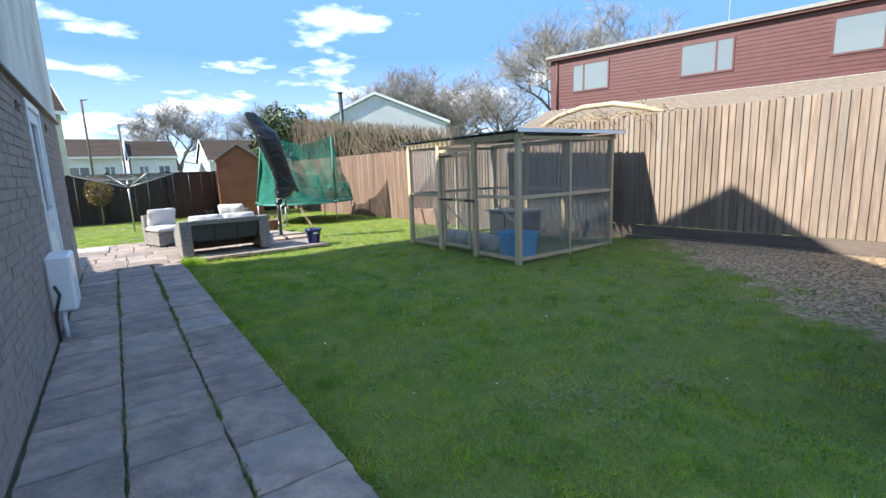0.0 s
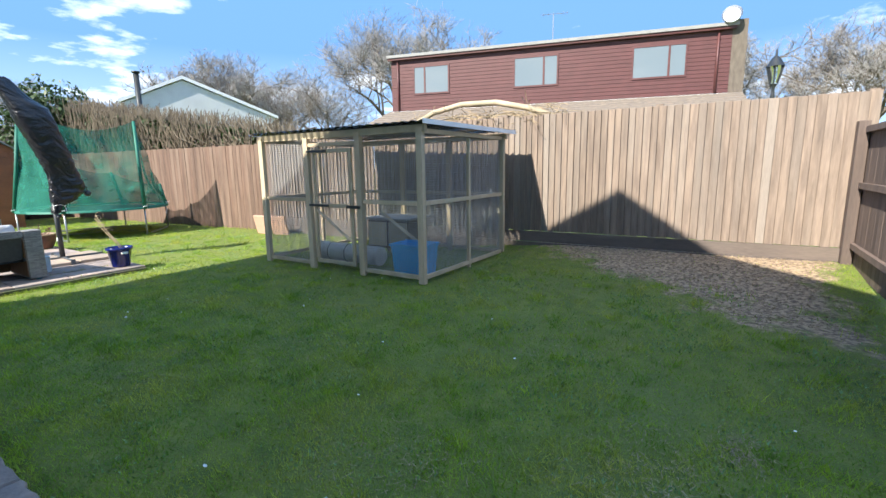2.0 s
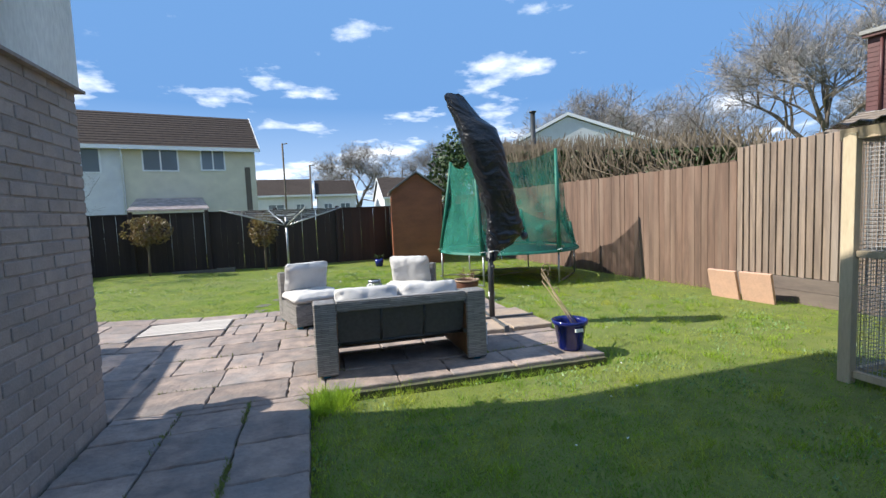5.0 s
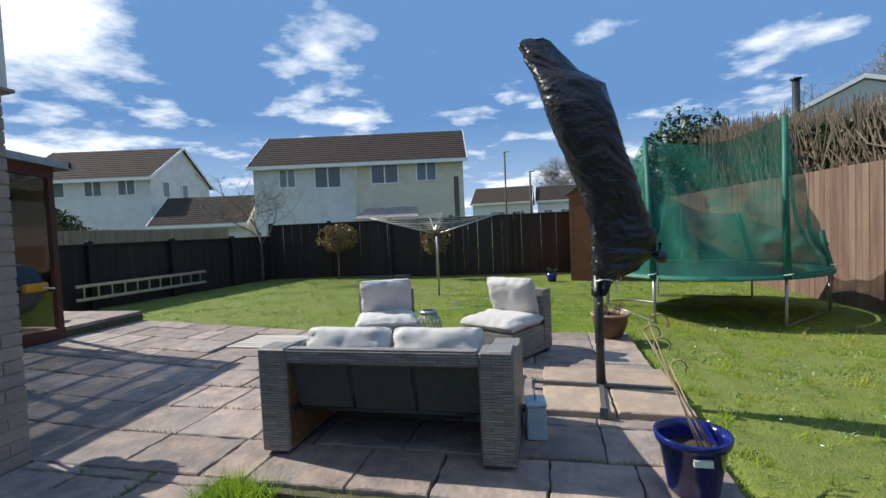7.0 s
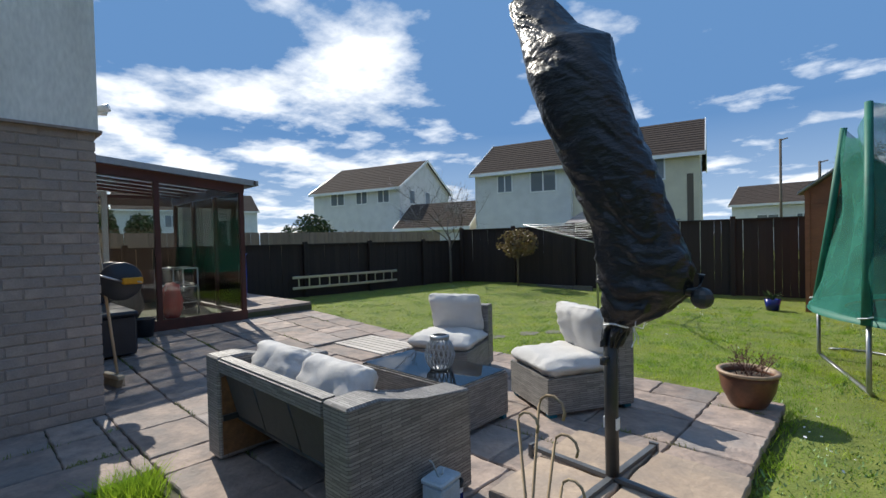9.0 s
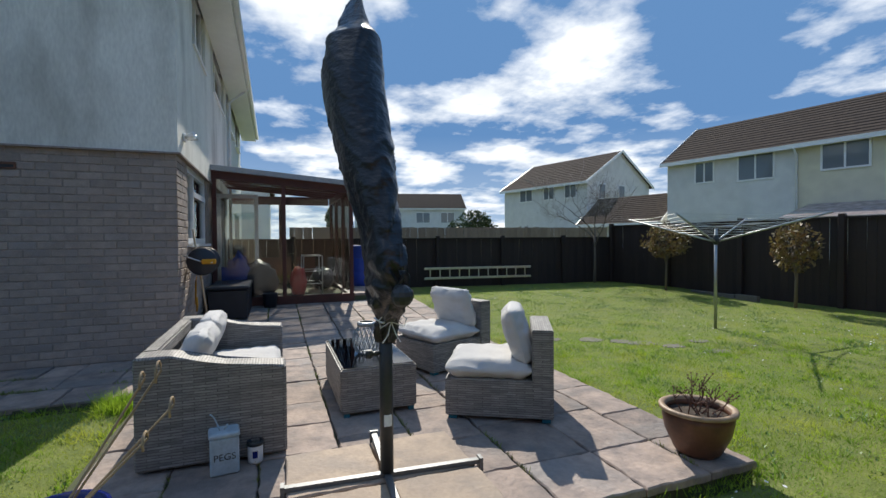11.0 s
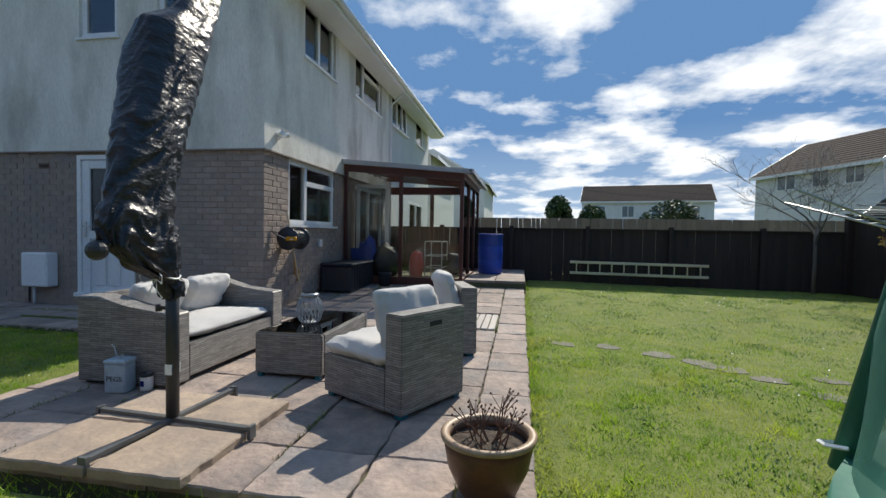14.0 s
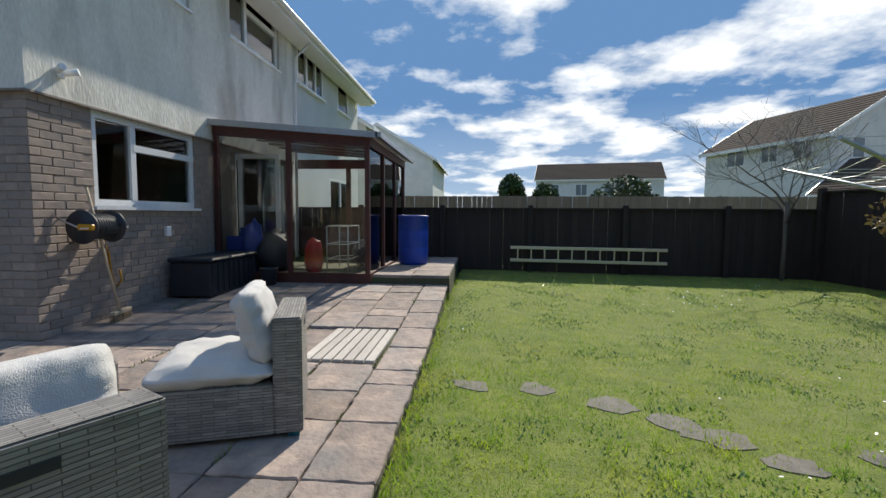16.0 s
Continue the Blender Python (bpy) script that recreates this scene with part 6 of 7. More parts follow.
def make_hedge():
    """A clipped hedge behind the low fence: pale cut stems with an uneven top and some ivy."""
    rng = random.Random(12)
    t = thing("hedge", "overgrown hedge of cut pale stems with dark ivy behind the fence", "hedge", (0, 0, 0))
    bm = bmesh.new()
    for k in range(2600):
        y = rng.uniform(2.2, 13.5)
        x = 8.35 - 0.1 * (y - 4) * 0.6 + rng.uniform(-0.1, 0.9)
        top = 2.50 + (y - 2.2) * 0.135 + 0.12 * noise.noise(Vector((y * 1.3, 0, 0))) + rng.uniform(-0.35, 0.12)
        z0 = rng.uniform(1.2, 2.1)
        p = Vector((x, y, z0))
        q = Vector((x + rng.gauss(0, 0.15), y + rng.gauss(0, 0.32), (z0 + top) / 2))
        r = Vector((q.x + rng.gauss(0, 0.12), q.y + rng.gauss(0, 0.22), top))
        tube(bm, [p, q, r], [0.016, 0.013, 0.007], 4, False)
    part("stem", bm, "hedgestem", t, "pale cut hedge stems")
    g = np.random.default_rng(3)
    n = 26000
    y = g.uniform(2.2, 13.8, n)
    x = 8.85 - 0.06 * (y - 4) + g.uniform(-0.5, 0.5, n)
    z = 1.6 + g.uniform(0, 1, n) ** 0.7 * (0.65 + (y - 2.2) * 0.125)
    pts = np.stack([x, y, z], 1)
    a = g.normal(size=(n, 3)) * 0.045; b = g.normal(size=(n, 3)) * 0.03
    v = np.stack([pts - a, pts + b, pts + a, pts - b], 1).reshape(-1, 3)
    me = bpy.data.meshes.new("ivy"); me.from_pydata(v.tolist(), [], [(4 * i, 4 * i + 1, 4 * i + 2, 4 * i + 3) for i in range(n)])
    me.materials.append(M["leaf"]); o = new("ivy", me); o.parent = t
    boxes("dense_core", "bark", [((8.75, 2.4, 0.0), (8.95, 13.2, 2.05))], t)


make_hedge()


def make_climber():
    rng = random.Random(5)
    t = thing("dead_climber", "tangle of dry pale climber stems and branch on the fence", "dead plant", (0, 0, 0))
    bm = bmesh.new()
    tube(bm, [(8.35, -1.9, 2.2), (8.4, -2.4, 2.42), (8.42, -3.0, 2.52), (8.42, -3.7, 2.5), (8.42, -4.3, 2.36), (8.4, -4.7, 2.22)], 0.05, 8)
    part("branch", bm, "run_wood", t, "pale peeled bent branch")
    bm = bmesh.new()
    for k in range(260):
        y = rng.uniform(-5.0, -1.8)
        p = Vector((8.45 + rng.gauss(0, 0.1), y, 2.15 + rng.uniform(0, 0.12)))
        pts = [p]
        d = Vector((rng.gauss(0, 0.3), rng.gauss(0, 1), rng.gauss(0.25, 0.3)))
        for j in range(4):
            d += Vector((rng.gauss(0, 0.3), rng.gauss(0, 0.3), -0.12))
            p = p + d.normalized() * rng.uniform(0.08, 0.17)
            pts.append(p.copy())
        tube(bm, pts, 0.006, 3, False)
    part("stem", bm, "drystem", t, "thin dry stems")


make_climber()

# ---- rear wall things ----
def pot(name, label, loc, prof, material, plant=None, seed=1):
    t = thing(name, label, "plant pot", loc)
    bm = bmesh.new(); lathe(bm, prof, 36); part("pot_body", bm, material, t)
    bm = bmesh.new(); lathe(bm, [(0.0, prof[-1][1]), (prof[-1][0], prof[-1][1] - 0.003)], 24); part("soil", bm, "soil", t, "dark potting soil")
    if plant:
        rng = random.Random(seed)
        bm = bmesh.new()
        for k in range(plant):
            a, r = rng.uniform(0, math.tau), rng.uniform(0, prof[-1][0] * 0.6)
            p = Vector((r * math.cos(a), r * math.sin(a), prof[-1][1]))
            d = Vector((math.cos(a) * 0.5 + rng.gauss(0, .3), math.sin(a) * 0.5 + rng.gauss(0, .3), 1)).normalized()
            q = p + d * rng.uniform(0.08, 0.2)
            tube(bm, [p, (p + q) / 2 + Vector((rng.gauss(0, 0.014), rng.gauss(0, 0.01), 0)), q], [0.004, 0.003, 0.002], 5)
            for s in range(4):
                e = q + Vector((rng.gauss(0, 0.035), rng.gauss(0, 0.035), rng.uniform(-0.03, 0.045)))
                tube(bm, [p.lerp(q, 0.7), e], [0.0022, 0.0015], 4)
                bmesh.ops.create_icosphere(bm, subdivisions=1, radius=0.0055, matrix=Matrix.Translation(e))
        part("stem", bm, "dead_stem", t, "dry brown stems with withered buds")
    return t


M["soil"] = mat("potting_soil", (0.07, 0.05, 0.035), (0.035, 0.025, 0.02), 0.95, 30, 90, 0.9, depth=0.02)
M["dead_stem"] = mat("dead_stems", (0.15, 0.08, 0.06), (0.10, 0.05, 0.04), 0.9, 20, 60, 0.3)
M["pot_rim"] = mat("pale_worn_rim", (0.38, 0.27, 0.18), (0.30, 0.20, 0.13), 0.5, 20, 60, 0.2)
p = pot("brown_glazed_pot", "large round brown glazed pot with withered stems on the paving", (3.87, 3.42, 0.005), [(0.0, 0.0), (0.11, 0.0), (0.125, 0.02), (0.17, 0.12), (0.185, 0.2), (0.18, 0.24), (0.165, 0.24), (0.165, 0.215)], "terracotta", 15, 3)
bm = bmesh.new(); lathe(bm, [(0.178, 0.232), (0.2, 0.238), (0.203, 0.255), (0.19, 0.262), (0.168, 0.255), (0.165, 0.235)], 36); part("rim", bm, "pot_rim", p, "pale worn rim")
p.scale = (1.07, 1.07, 1.07)
p = pot("blue_glazed_pot", "cobalt blue glazed pot on the paving holding bent wire hooks", (3.86, 0.24, 0.005), [(0.0, 0.0), (0.105, 0.0), (0.115, 0.01), (0.155, 0.25), (0.17, 0.252), (0.175, 0.29), (0.16, 0.292), (0.148, 0.25), (0.14, 0.2)], "blue_pot")
for i, (dx, dy, h, r) in enumerate(((-0.12, 0.33, 0.76, 0.05), (-0.09, 0.38, 0.62, 0.045), (-0.02, 0.30, 0.52, 0.04), (-0.16, 0.26, 0.72, 0.04))):
    top = Vector((dx, dy, h))
    base = Vector((0.03 + 0.02 * i, -0.02, 0.21))
    pts = [base, base.lerp(top, 0.5), top] + [top + Vector((r - r * math.cos(a), 0, r * math.sin(a))) for a in (0.6, 1.2, 1.8, 2.5, 3.1, 3.7)]
    bm = bmesh.new(); tube(bm, pts, 0.005, 6)
    part("wire_hook", bm, "drystem", p, "rusty bent wire hook")
boxes("label_tag", "white", [((-0.04, -0.172, 0.2), (0.04, -0.155, 0.23))], p, "small white sticker")

# peg tin
def make_tin():
    t = thing("peg_tin", "pale blue metal peg tin with a lid standing on the paving", "storage tin", (3.09, 0.74, 0.004), 97)
    M["tin"] = mat("pale_blue_enamel", (0.40, 0.50, 0.58), (0.34, 0.43, 0.50), 0.4, 12, 60, 0.1, colour3=(0.33, 0.36, 0.36))
    boxes("tin_body", "tin", [((-0.075, -0.06, 0), (0.075, 0.06, 0.205))], t, bevel=0.008)
    boxes("lid", "tin", [((-0.08, -0.065, 0.207), (0.08, 0.065, 0.235))], t, "pale blue lid", bevel=0.008)
    cu = bpy.data.curves.new("word", "FONT")
    cu.body, cu.size, cu.extrude, cu.align_x = "PEGS", 0.052, 0.0006, "CENTER"
    cu.materials.append(M["steel_dark"])
    o = new("lettering", cu); o.parent = t
    o.location, o.rotation_euler = (0.0, -0.0612, 0.085), (math.pi / 2, 0, 0)
    tubes("handle", "tin", [([(-0.02, 0, 0.235), (-0.05, 0.01, 0.31), (-0.07, 0.01, 0.33)], 0.004), ([(0.0, 0, 0.235), (0.02, 0, 0.26)], 0.007)], t)


make_tin()
t = thing("small_jar", "small black and white printed jar on the paving", "jar", (3.03, 0.90, 0.004))
bm = bmesh.new(); lathe(bm, [(0, 0), (0.04, 0), (0.043, 0.02), (0.043, 0.1)], 20); part("jar_body", bm, "white", t)
bm = bmesh.new(); lathe(bm, [(0.043, 0.1), (0.047, 0.102), (0.047, 0.125), (0.038, 0.126), (0.037, 0.06), (0, 0.058)], 20); part("rim", bm, "steel_dark", t, "black rim")
boxes("emblem", "blue_pot", [((0.040, -0.014, 0.035), (0.0445, 0.014, 0.075))], t)

# bench box
def make_box():
    t = thing("deck_box", "charcoal plastic garden storage box against the brick wall", "storage box", (-2.35, 0.36, patio_z(-2.35)))
    boxes("box_body", "box_dark", [((-0.62, -0.28, 0.0), (0.62, 0.27, 0.44))], t, bevel=0.012)
    boxes("lid", "box_dark", [((-0.65, -0.3, 0.445), (0.65, 0.30, 0.50))], t, "slightly domed charcoal lid", bevel=0.02)
    for k in range(9):
        boxes("rib", "box_dark", [((-0.56 + k * 0.135, 0.27, 0.04), (-0.50 + k * 0.135, 0.285, 0.42))], t)


make_box()


def make_reel():
    t = thing("hose_reel", "wall-mounted black hose reel with grey hose and yellow handle", "hose reel", (-0.48, 0.0, 1.06))
    for x in (-0.2, 0.16):
        bm = bmesh.new()
        m = Matrix.Translation((x, 0.2, 0)) @ Matrix.Rotation(math.pi / 2, 4, "Y")
        lathe(bm, [(0.0, 0.0), (0.165, 0.0), (0.17, 0.012), (0.165, 0.024), (0.0, 0.024)], 28); bm.transform(m)
        part("side_disc", bm, "box_dark", t)
    bm = bmesh.new()
    pts = [(-0.16 + 0.30 * (k / 140) if k < 141 else 0, 0.2 + 0.12 * math.cos(k * 0.45), 0.12 * math.sin(k * 0.45)) for k in range(141)]
    tube(bm, pts, 0.013, 6)
    part("hose", bm, "steel_dark", t, "coiled grey hose")
    bm = bmesh.new(); tube(bm, [(-0.16, 0.2, 0), (0.15, 0.2, 0)], 0.11, 20); part("drum", bm, "box_dark", t)
    tubes("bracket", "alu", [([(-0.24, 0.0, 0.08), (-0.24, 0.2, 0.0), (0.22, 0.2, 0.0), (0.22, 0.0, 0.08)], 0.009), ([(-0.3, 0.3, -0.01), (0.33, 0.32, -0.01)], 0.007)], t)
    boxes("handle", "yellow", [((0.19, 0.2, -0.03), (0.235, 0.36, 0.03))], t, "yellow crank handle", bevel=0.01)
    tubes("loose_hose", "yellow", [([(-0.2, 0.1, -0.1), (-0.3, 0.06, -0.3), (-0.34, 0.05, -0.55), (-0.42, 0.05, -0.68), (-0.48, 0.05, -0.62), (-0.46, 0.05, -0.5)], 0.011)], t, "yellow loose hose end")


make_reel()
t = thing("broom", "outdoor broom with a pale handle leaning on the brick wall", "broom", (-0.75, 0.2, 0.04), 12)
tubes("handle", "run_wood", [([(0.05, 0.02, 0.08), (0.2, -0.17, 1.42)], 0.013)], t)
boxes("broom_head", "run_wood", [((-0.17, -0.03, 0.07), (0.17, 0.03, 0.11))], t, bevel=0.006)
bm = bmesh.new()
rng = random.Random(8)
for k in range(160):
    x, y = rng.uniform(-0.165, 0.165), rng.uniform(-0.028, 0.028)
    tube(bm, [(x, y, 0.075), (x + rng.gauss(0, 0.012), y * 1.4, 0.0)], 0.0025, 3, False)
part("bristles", bm, "drystem", t, "stiff pale bristles")

t = thing("security_light", "small white twin spot light on the rendered wall", "light", (-0.33, 0.02, 2.55))
boxes("back_plate", "white", [((-0.04, 0, -0.05), (0.04, 0.03, 0.05))], t, bevel=0.006)
for s in (-1, 1):
    bm = bmesh.new(); tube(bm, [(s * 0.04, 0.03, 0.0), (s * 0.09, 0.13, 0.03)], [0.025, 0.035], 10); part("lamp_head", bm, "white", t)
boxes("outside_socket", "white", [((-1.86, -0.0, 0.9), (-1.77, 0.04, 1.03))], None, bevel=0.004)
tagged(bpy.data.objects["outside_socket"], "small pale outdoor socket box on the brick wall", "socket")
t = thing("meter_box", "white plastic meter box with dark cable on the house wall", "meter box", (0.0, -3.62, 0.52))
boxes("box_body", "white", [((0.0, -0.22, -0.25), (0.19, 0.24, 0.26))], t, bevel=0.02)
tubes("cable", "steel_dark", [([(0.05, -0.24, 0.0), (0.08, -0.27, -0.08), (0.04, -0.27, -0.22), (0.03, -0.26, -0.3), (0.03, -0.26, -0.5)], 0.014)], t, "black cable")
tubes("pipe", "white", [([(0.07, -0.12, -0.25), (0.07, -0.12, -0.52)], 0.02)], t, "white pipe")
for y in (-1.53, -3.62):
    v = boxes("air_vent", "terracotta", [((0.0, y - 0.09, 2.06), (0.012, y + 0.09, 2.13)), ((0.012, y - 0.09, 2.115), (0.02, y + 0.09, 2.13))])
    tagged(v, "small clay air vent in the brick wall", "air vent", "air vents")
    # dark strip laid on the vent face, painting the shade in its opening
    boxes("slot", "dark", [((0.0121, y - 0.07, 2.075), (0.0135, y + 0.07, 2.105))], v)
tagged(boxes("wall_flashing", "mortar", [((0.0, DEPTH, TOP - 0.02), (0.045, 0.04, TOP + 0.0)), ((-6.02, 0.0, TOP - 0.02), (0.0, 0.045, TOP))]), kind="structure")

# barrel, mat, ladder
t = thing("water_barrel", "tall blue plastic barrel standing on the raised step", "barrel", (-4.55, 2.88, 0.285))
bm = bmesh.new(); lathe(bm, [(0, 0), (0.25, 0), (0.27, 0.05), (0.28, 0.3), (0.272, 0.32), (0.28, 0.34), (0.28, 0.6), (0.272, 0.62), (0.28, 0.64), (0.27, 0.86), (0.285, 0.87), (0.285, 0.9), (0.25, 0.905), (0.24, 0.88), (0, 0.88)], 32)
part("barrel_body", bm, "barrel", t)
t = thing("duckboard", "silvered slatted timber board laid flush in the paving", "duckboard", (-0.17, 2.95, 0.0))
for k in range(7):
    boxes("slat", "wood_grey", [((-0.51, -0.31 + k * 0.09, -0.01), (0.5, -0.235 + k * 0.09, 0.022))], t, bevel=0.003)
t = thing("ladder", "aluminium ladder hung sideways on the dark fence", "ladder", (-5.60, 4.75, 0.0), 83.3)
for z in (0.28, 0.54):
    boxes("stile", "alu", [((0.0, 0.0, z - 0.03), (3.02, 0.04, z + 0.03))], t, bevel=0.004)
for k in range(11):
    boxes("rung", "alu", [((0.14 + k * 0.27, 0.008, 0.31), (0.165 + k * 0.27, 0.032, 0.51))], t)
for x in (0.4, 2.6):
    boxes("hook", "steel_dark", [((x, 0.02, 0.56), (x + 0.03, 0.12, 0.6))], t)


def make_airer():
    t = thing("rotary_airer", "open rotary clothes airer on a grey steel pole in the lawn", "clothes airer", (0.92, 7.2, -0.06), 20)
    tubes("pole", "galv", [([(0, 0, 0), (0, 0, 1.5)], 0.022)], t, n=10)
    tips = []
    for k in range(4):
        a = k * math.pi / 2
        e = Vector((1.35 * math.cos(a), 1.35 * math.sin(a), 1.68))
        tips.append(e)
        tubes("arm", "galv", [([(0, 0, 1.3), e], 0.013)], t)
        tubes("stay", "galv", [([(0, 0, 1.52), e * 0.5 + Vector((0, 0, 0.72))], 0.008)], t, n=5)
    for s in range(8):
        f = 1 - s * 0.1
        pts = [Vector((e.x * f, e.y * f, 1.3 + 0.38 * f)) for e in tips]
        loop = []
        for k in range(4):
            p, q = pts[k], pts[(k + 1) % 4]
            loop += [p, (p + q) / 2 - Vector((0, 0, 0.03 * f))]
        tubes("line", "alu", [(loop + [pts[0]], 0.003)], t, n=3)
    bm = bmesh.new(); lathe(bm, [(0.03, 1.26), (0.05, 1.3), (0.05, 1.36), (0.03, 1.4)], 12); part("hub", bm, "steel_dark", t)


make_airer()


def stepping_stones():
    rng = random.Random(3)
    pts = [(0.58, 4.06), (0.60, 4.52), (0.85, 4.98), (1.12, 5.30), (1.28, 5.47), (1.54, 5.72), (1.46, 6.25), (1.92, 5.98)]
    for i, (x, y) in enumerate(pts):
        bm = bmesh.new()
        n = 11
        sx, sy = rng.uniform(0.09, 0.14), rng.uniform(0.14, 0.20)
        rr = [rng.uniform(0.7, 1.15) for k in range(n)]
        lo = [bm.verts.new((math.cos(k / n * math.tau) * sx * rr[k], math.sin(k / n * math.tau) * sy * rr[k], -0.05)) for k in range(n)]
        hi = [bm.verts.new((v.co.x * 0.97, v.co.y * 0.97, 0.02)) for v in lo]
        bm.faces.new(hi)
        for k in range(n):
            bm.faces.new((lo[k], lo[(k + 1) % n], hi[(k + 1) % n], hi[k]))
        o = part("stepping_stone", bm, "stone_grey", None)
        o.location = (x, y, lawn_z(x, y) - 0.014)
        o.rotation_euler.z = -0.5 + rng.uniform(-0.3, 0.3)
        tagged(o, "worn grey stepping stone sunk in the lawn", "stepping stone", "stepping stones across the lawn")


M["stone_grey"] = mat("grey_worn_stone", (0.17, 0.155, 0.135), (0.115, 0.105, 0.095), 0.85, 12, 60, 0.5)
stepping_stones()
for i, (x, y, rz) in enumerate(((7.35, 1.75, 96), (7.45, 1.3, 99))):
    o = boxes("leaning_slab", "pink" , [((-0.22, -0.025, 0.0), (0.22, 0.025, 0.45))], bevel=0.004)
    o.location, o.rotation_euler = (x + 0.1, y, -0.07), (radians(-14), 0, radians(rz))
    tagged(o, "buff paving slab leaning against the fence", "paving slab", "slabs leaning on the fence")
t = thing("shed_pot", "small purple plant pot with green leaves beside the shed", "plant pot", (3.25, 9.3, -0.05))
bm = bmesh.new(); lathe(bm, [(0, 0), (0.1, 0), (0.13, 0.2), (0.11, 0.2), (0.1, 0.16), (0, 0.16)], 16); part("pot_body", bm, "blue_pot", t)
bm = bmesh.new()
rng = random.Random(2)
for k in range(30):
    a = rng.uniform(0, 6.28); tube(bm, [(0, 0, 0.16), (0.06 * math.cos(a), 0.06 * math.sin(a), 0.27), (0.15 * math.cos(a), 0.15 * math.sin(a), 0.27 + rng.uniform(-.04, .08))], [0.006, 0.01, 0.002], 3)
part("leaves", bm, "leaf", t)
o = boxes("concrete_edging", "stone_grey", [((-2.3, 10.35, -0.1), (-1.2, 10.45, 0.06)), ((-1.18, 10.36, -0.1), (-0.7, 10.46, 0.08))])
tagged(o, "grey concrete edging blocks at the foot of the fence", "edging blocks", kind="stuff")

# stored things in the conservatory
def stored():
    zf = 0.25
    t = thing("stored_rack", "white metal rack with stored items behind the glass", "rack", (-3.9, 1.75, zf))
    tubes("rack_frame", "alu", [([(x, y, 0), (x, y, 0.75)], 0.012) for x in (-0.35, 0.35) for y in (-0.18, 0.18)] + [([(-0.35, y, z), (0.35, y, z)], 0.01) for y in (-0.18, 0.18) for z in (0.2, 0.45, 0.75)] + [([(x, -0.18, z), (x, 0.18, z)], 0.01) for x in (-0.35, 0.35) for z in (0.2, 0.45, 0.75)], t)
    for nm, lab, loc, mt, size in (("stored_sack", "dark bulky stored sack behind the conservatory glass", (-3.35, 0.75), "box_dark", (0.28, 0.32, 0.5)), ("stored_bag", "red stored bag behind the conservatory glass", (-3.25, 1.45), "red", (0.13, 0.15, 0.42)),
                                   ("stored_bundle", "blue stored bundle behind the conservatory glass", (-3.3, 0.4), "barrel", (0.2, 0.2, 0.62)), ("stored_sack", "black stored bag behind the conservatory glass", (-4.5, 2.0), "cover", (0.35, 0.25, 0.35))):
        t = thing(nm, lab, "stored bag", (*loc, zf))
        bm = bmesh.new(); bmesh.ops.create_icosphere(bm, subdivisions=3, radius=1)
        for v in bm.verts:
            w = 1 + 0.22 * noise.noise(v.co * 2 + Vector(loc + (0,)))
            v.co = Vector((v.co.x * size[0] * w, v.co.y * size[1] * w, (max(v.co.z, -0.8) + 0.8) * size[2] * w * 0.75))
        for f in bm.faces: f.smooth = True
        part("bag_body", bm, mt, t)
    boxes_ = boxes("stored_board", "barrel", [((-3.02, 0.15, 0.25), (-2.99, 0.4, 0.85))])
    tagged(boxes_, "blue board leaning inside the conservatory", "board")


stored()
t = thing("grey_bucket", "grey plastic bucket on the paving beside the conservatory", "bucket", (-2.72, 0.95, patio_z(-2.72)))
bm = bmesh.new(); lathe(bm, [(0, 0), (0.1, 0), (0.13, 0.24), (0.137, 0.25), (0.125, 0.25), (0.1, 0.03), (0, 0.03)], 20); part("bucket_body", bm, "box_dark", t)
t = thing("white_chips", "pale scattered wood chips on the bare soil", "wood chips")
bm = bmesh.new()
rng = random.Random(31)
for k in range(2600):
    x, y = rng.uniform(5.8, 8.4), rng.uniform(-8.6, -4.4)
    if dirt_here(x, y):
        s = rng.uniform(0.006, 0.022)
        m = Matrix.Translation((x, y, lawn_z(x, y) + 0.004)) @ Euler((rng.gauss(0, .4), rng.gauss(0, .4), rng.uniform(0, 6))).to_matrix().to_4x4()
        bx(bm, (-s, -s * 0.35, -0.002), (s, s * 0.35, 0.003), m)
tagged(part("chips", bm, "drystem", t), kind="stuff")
tagged(t, kind="stuff")


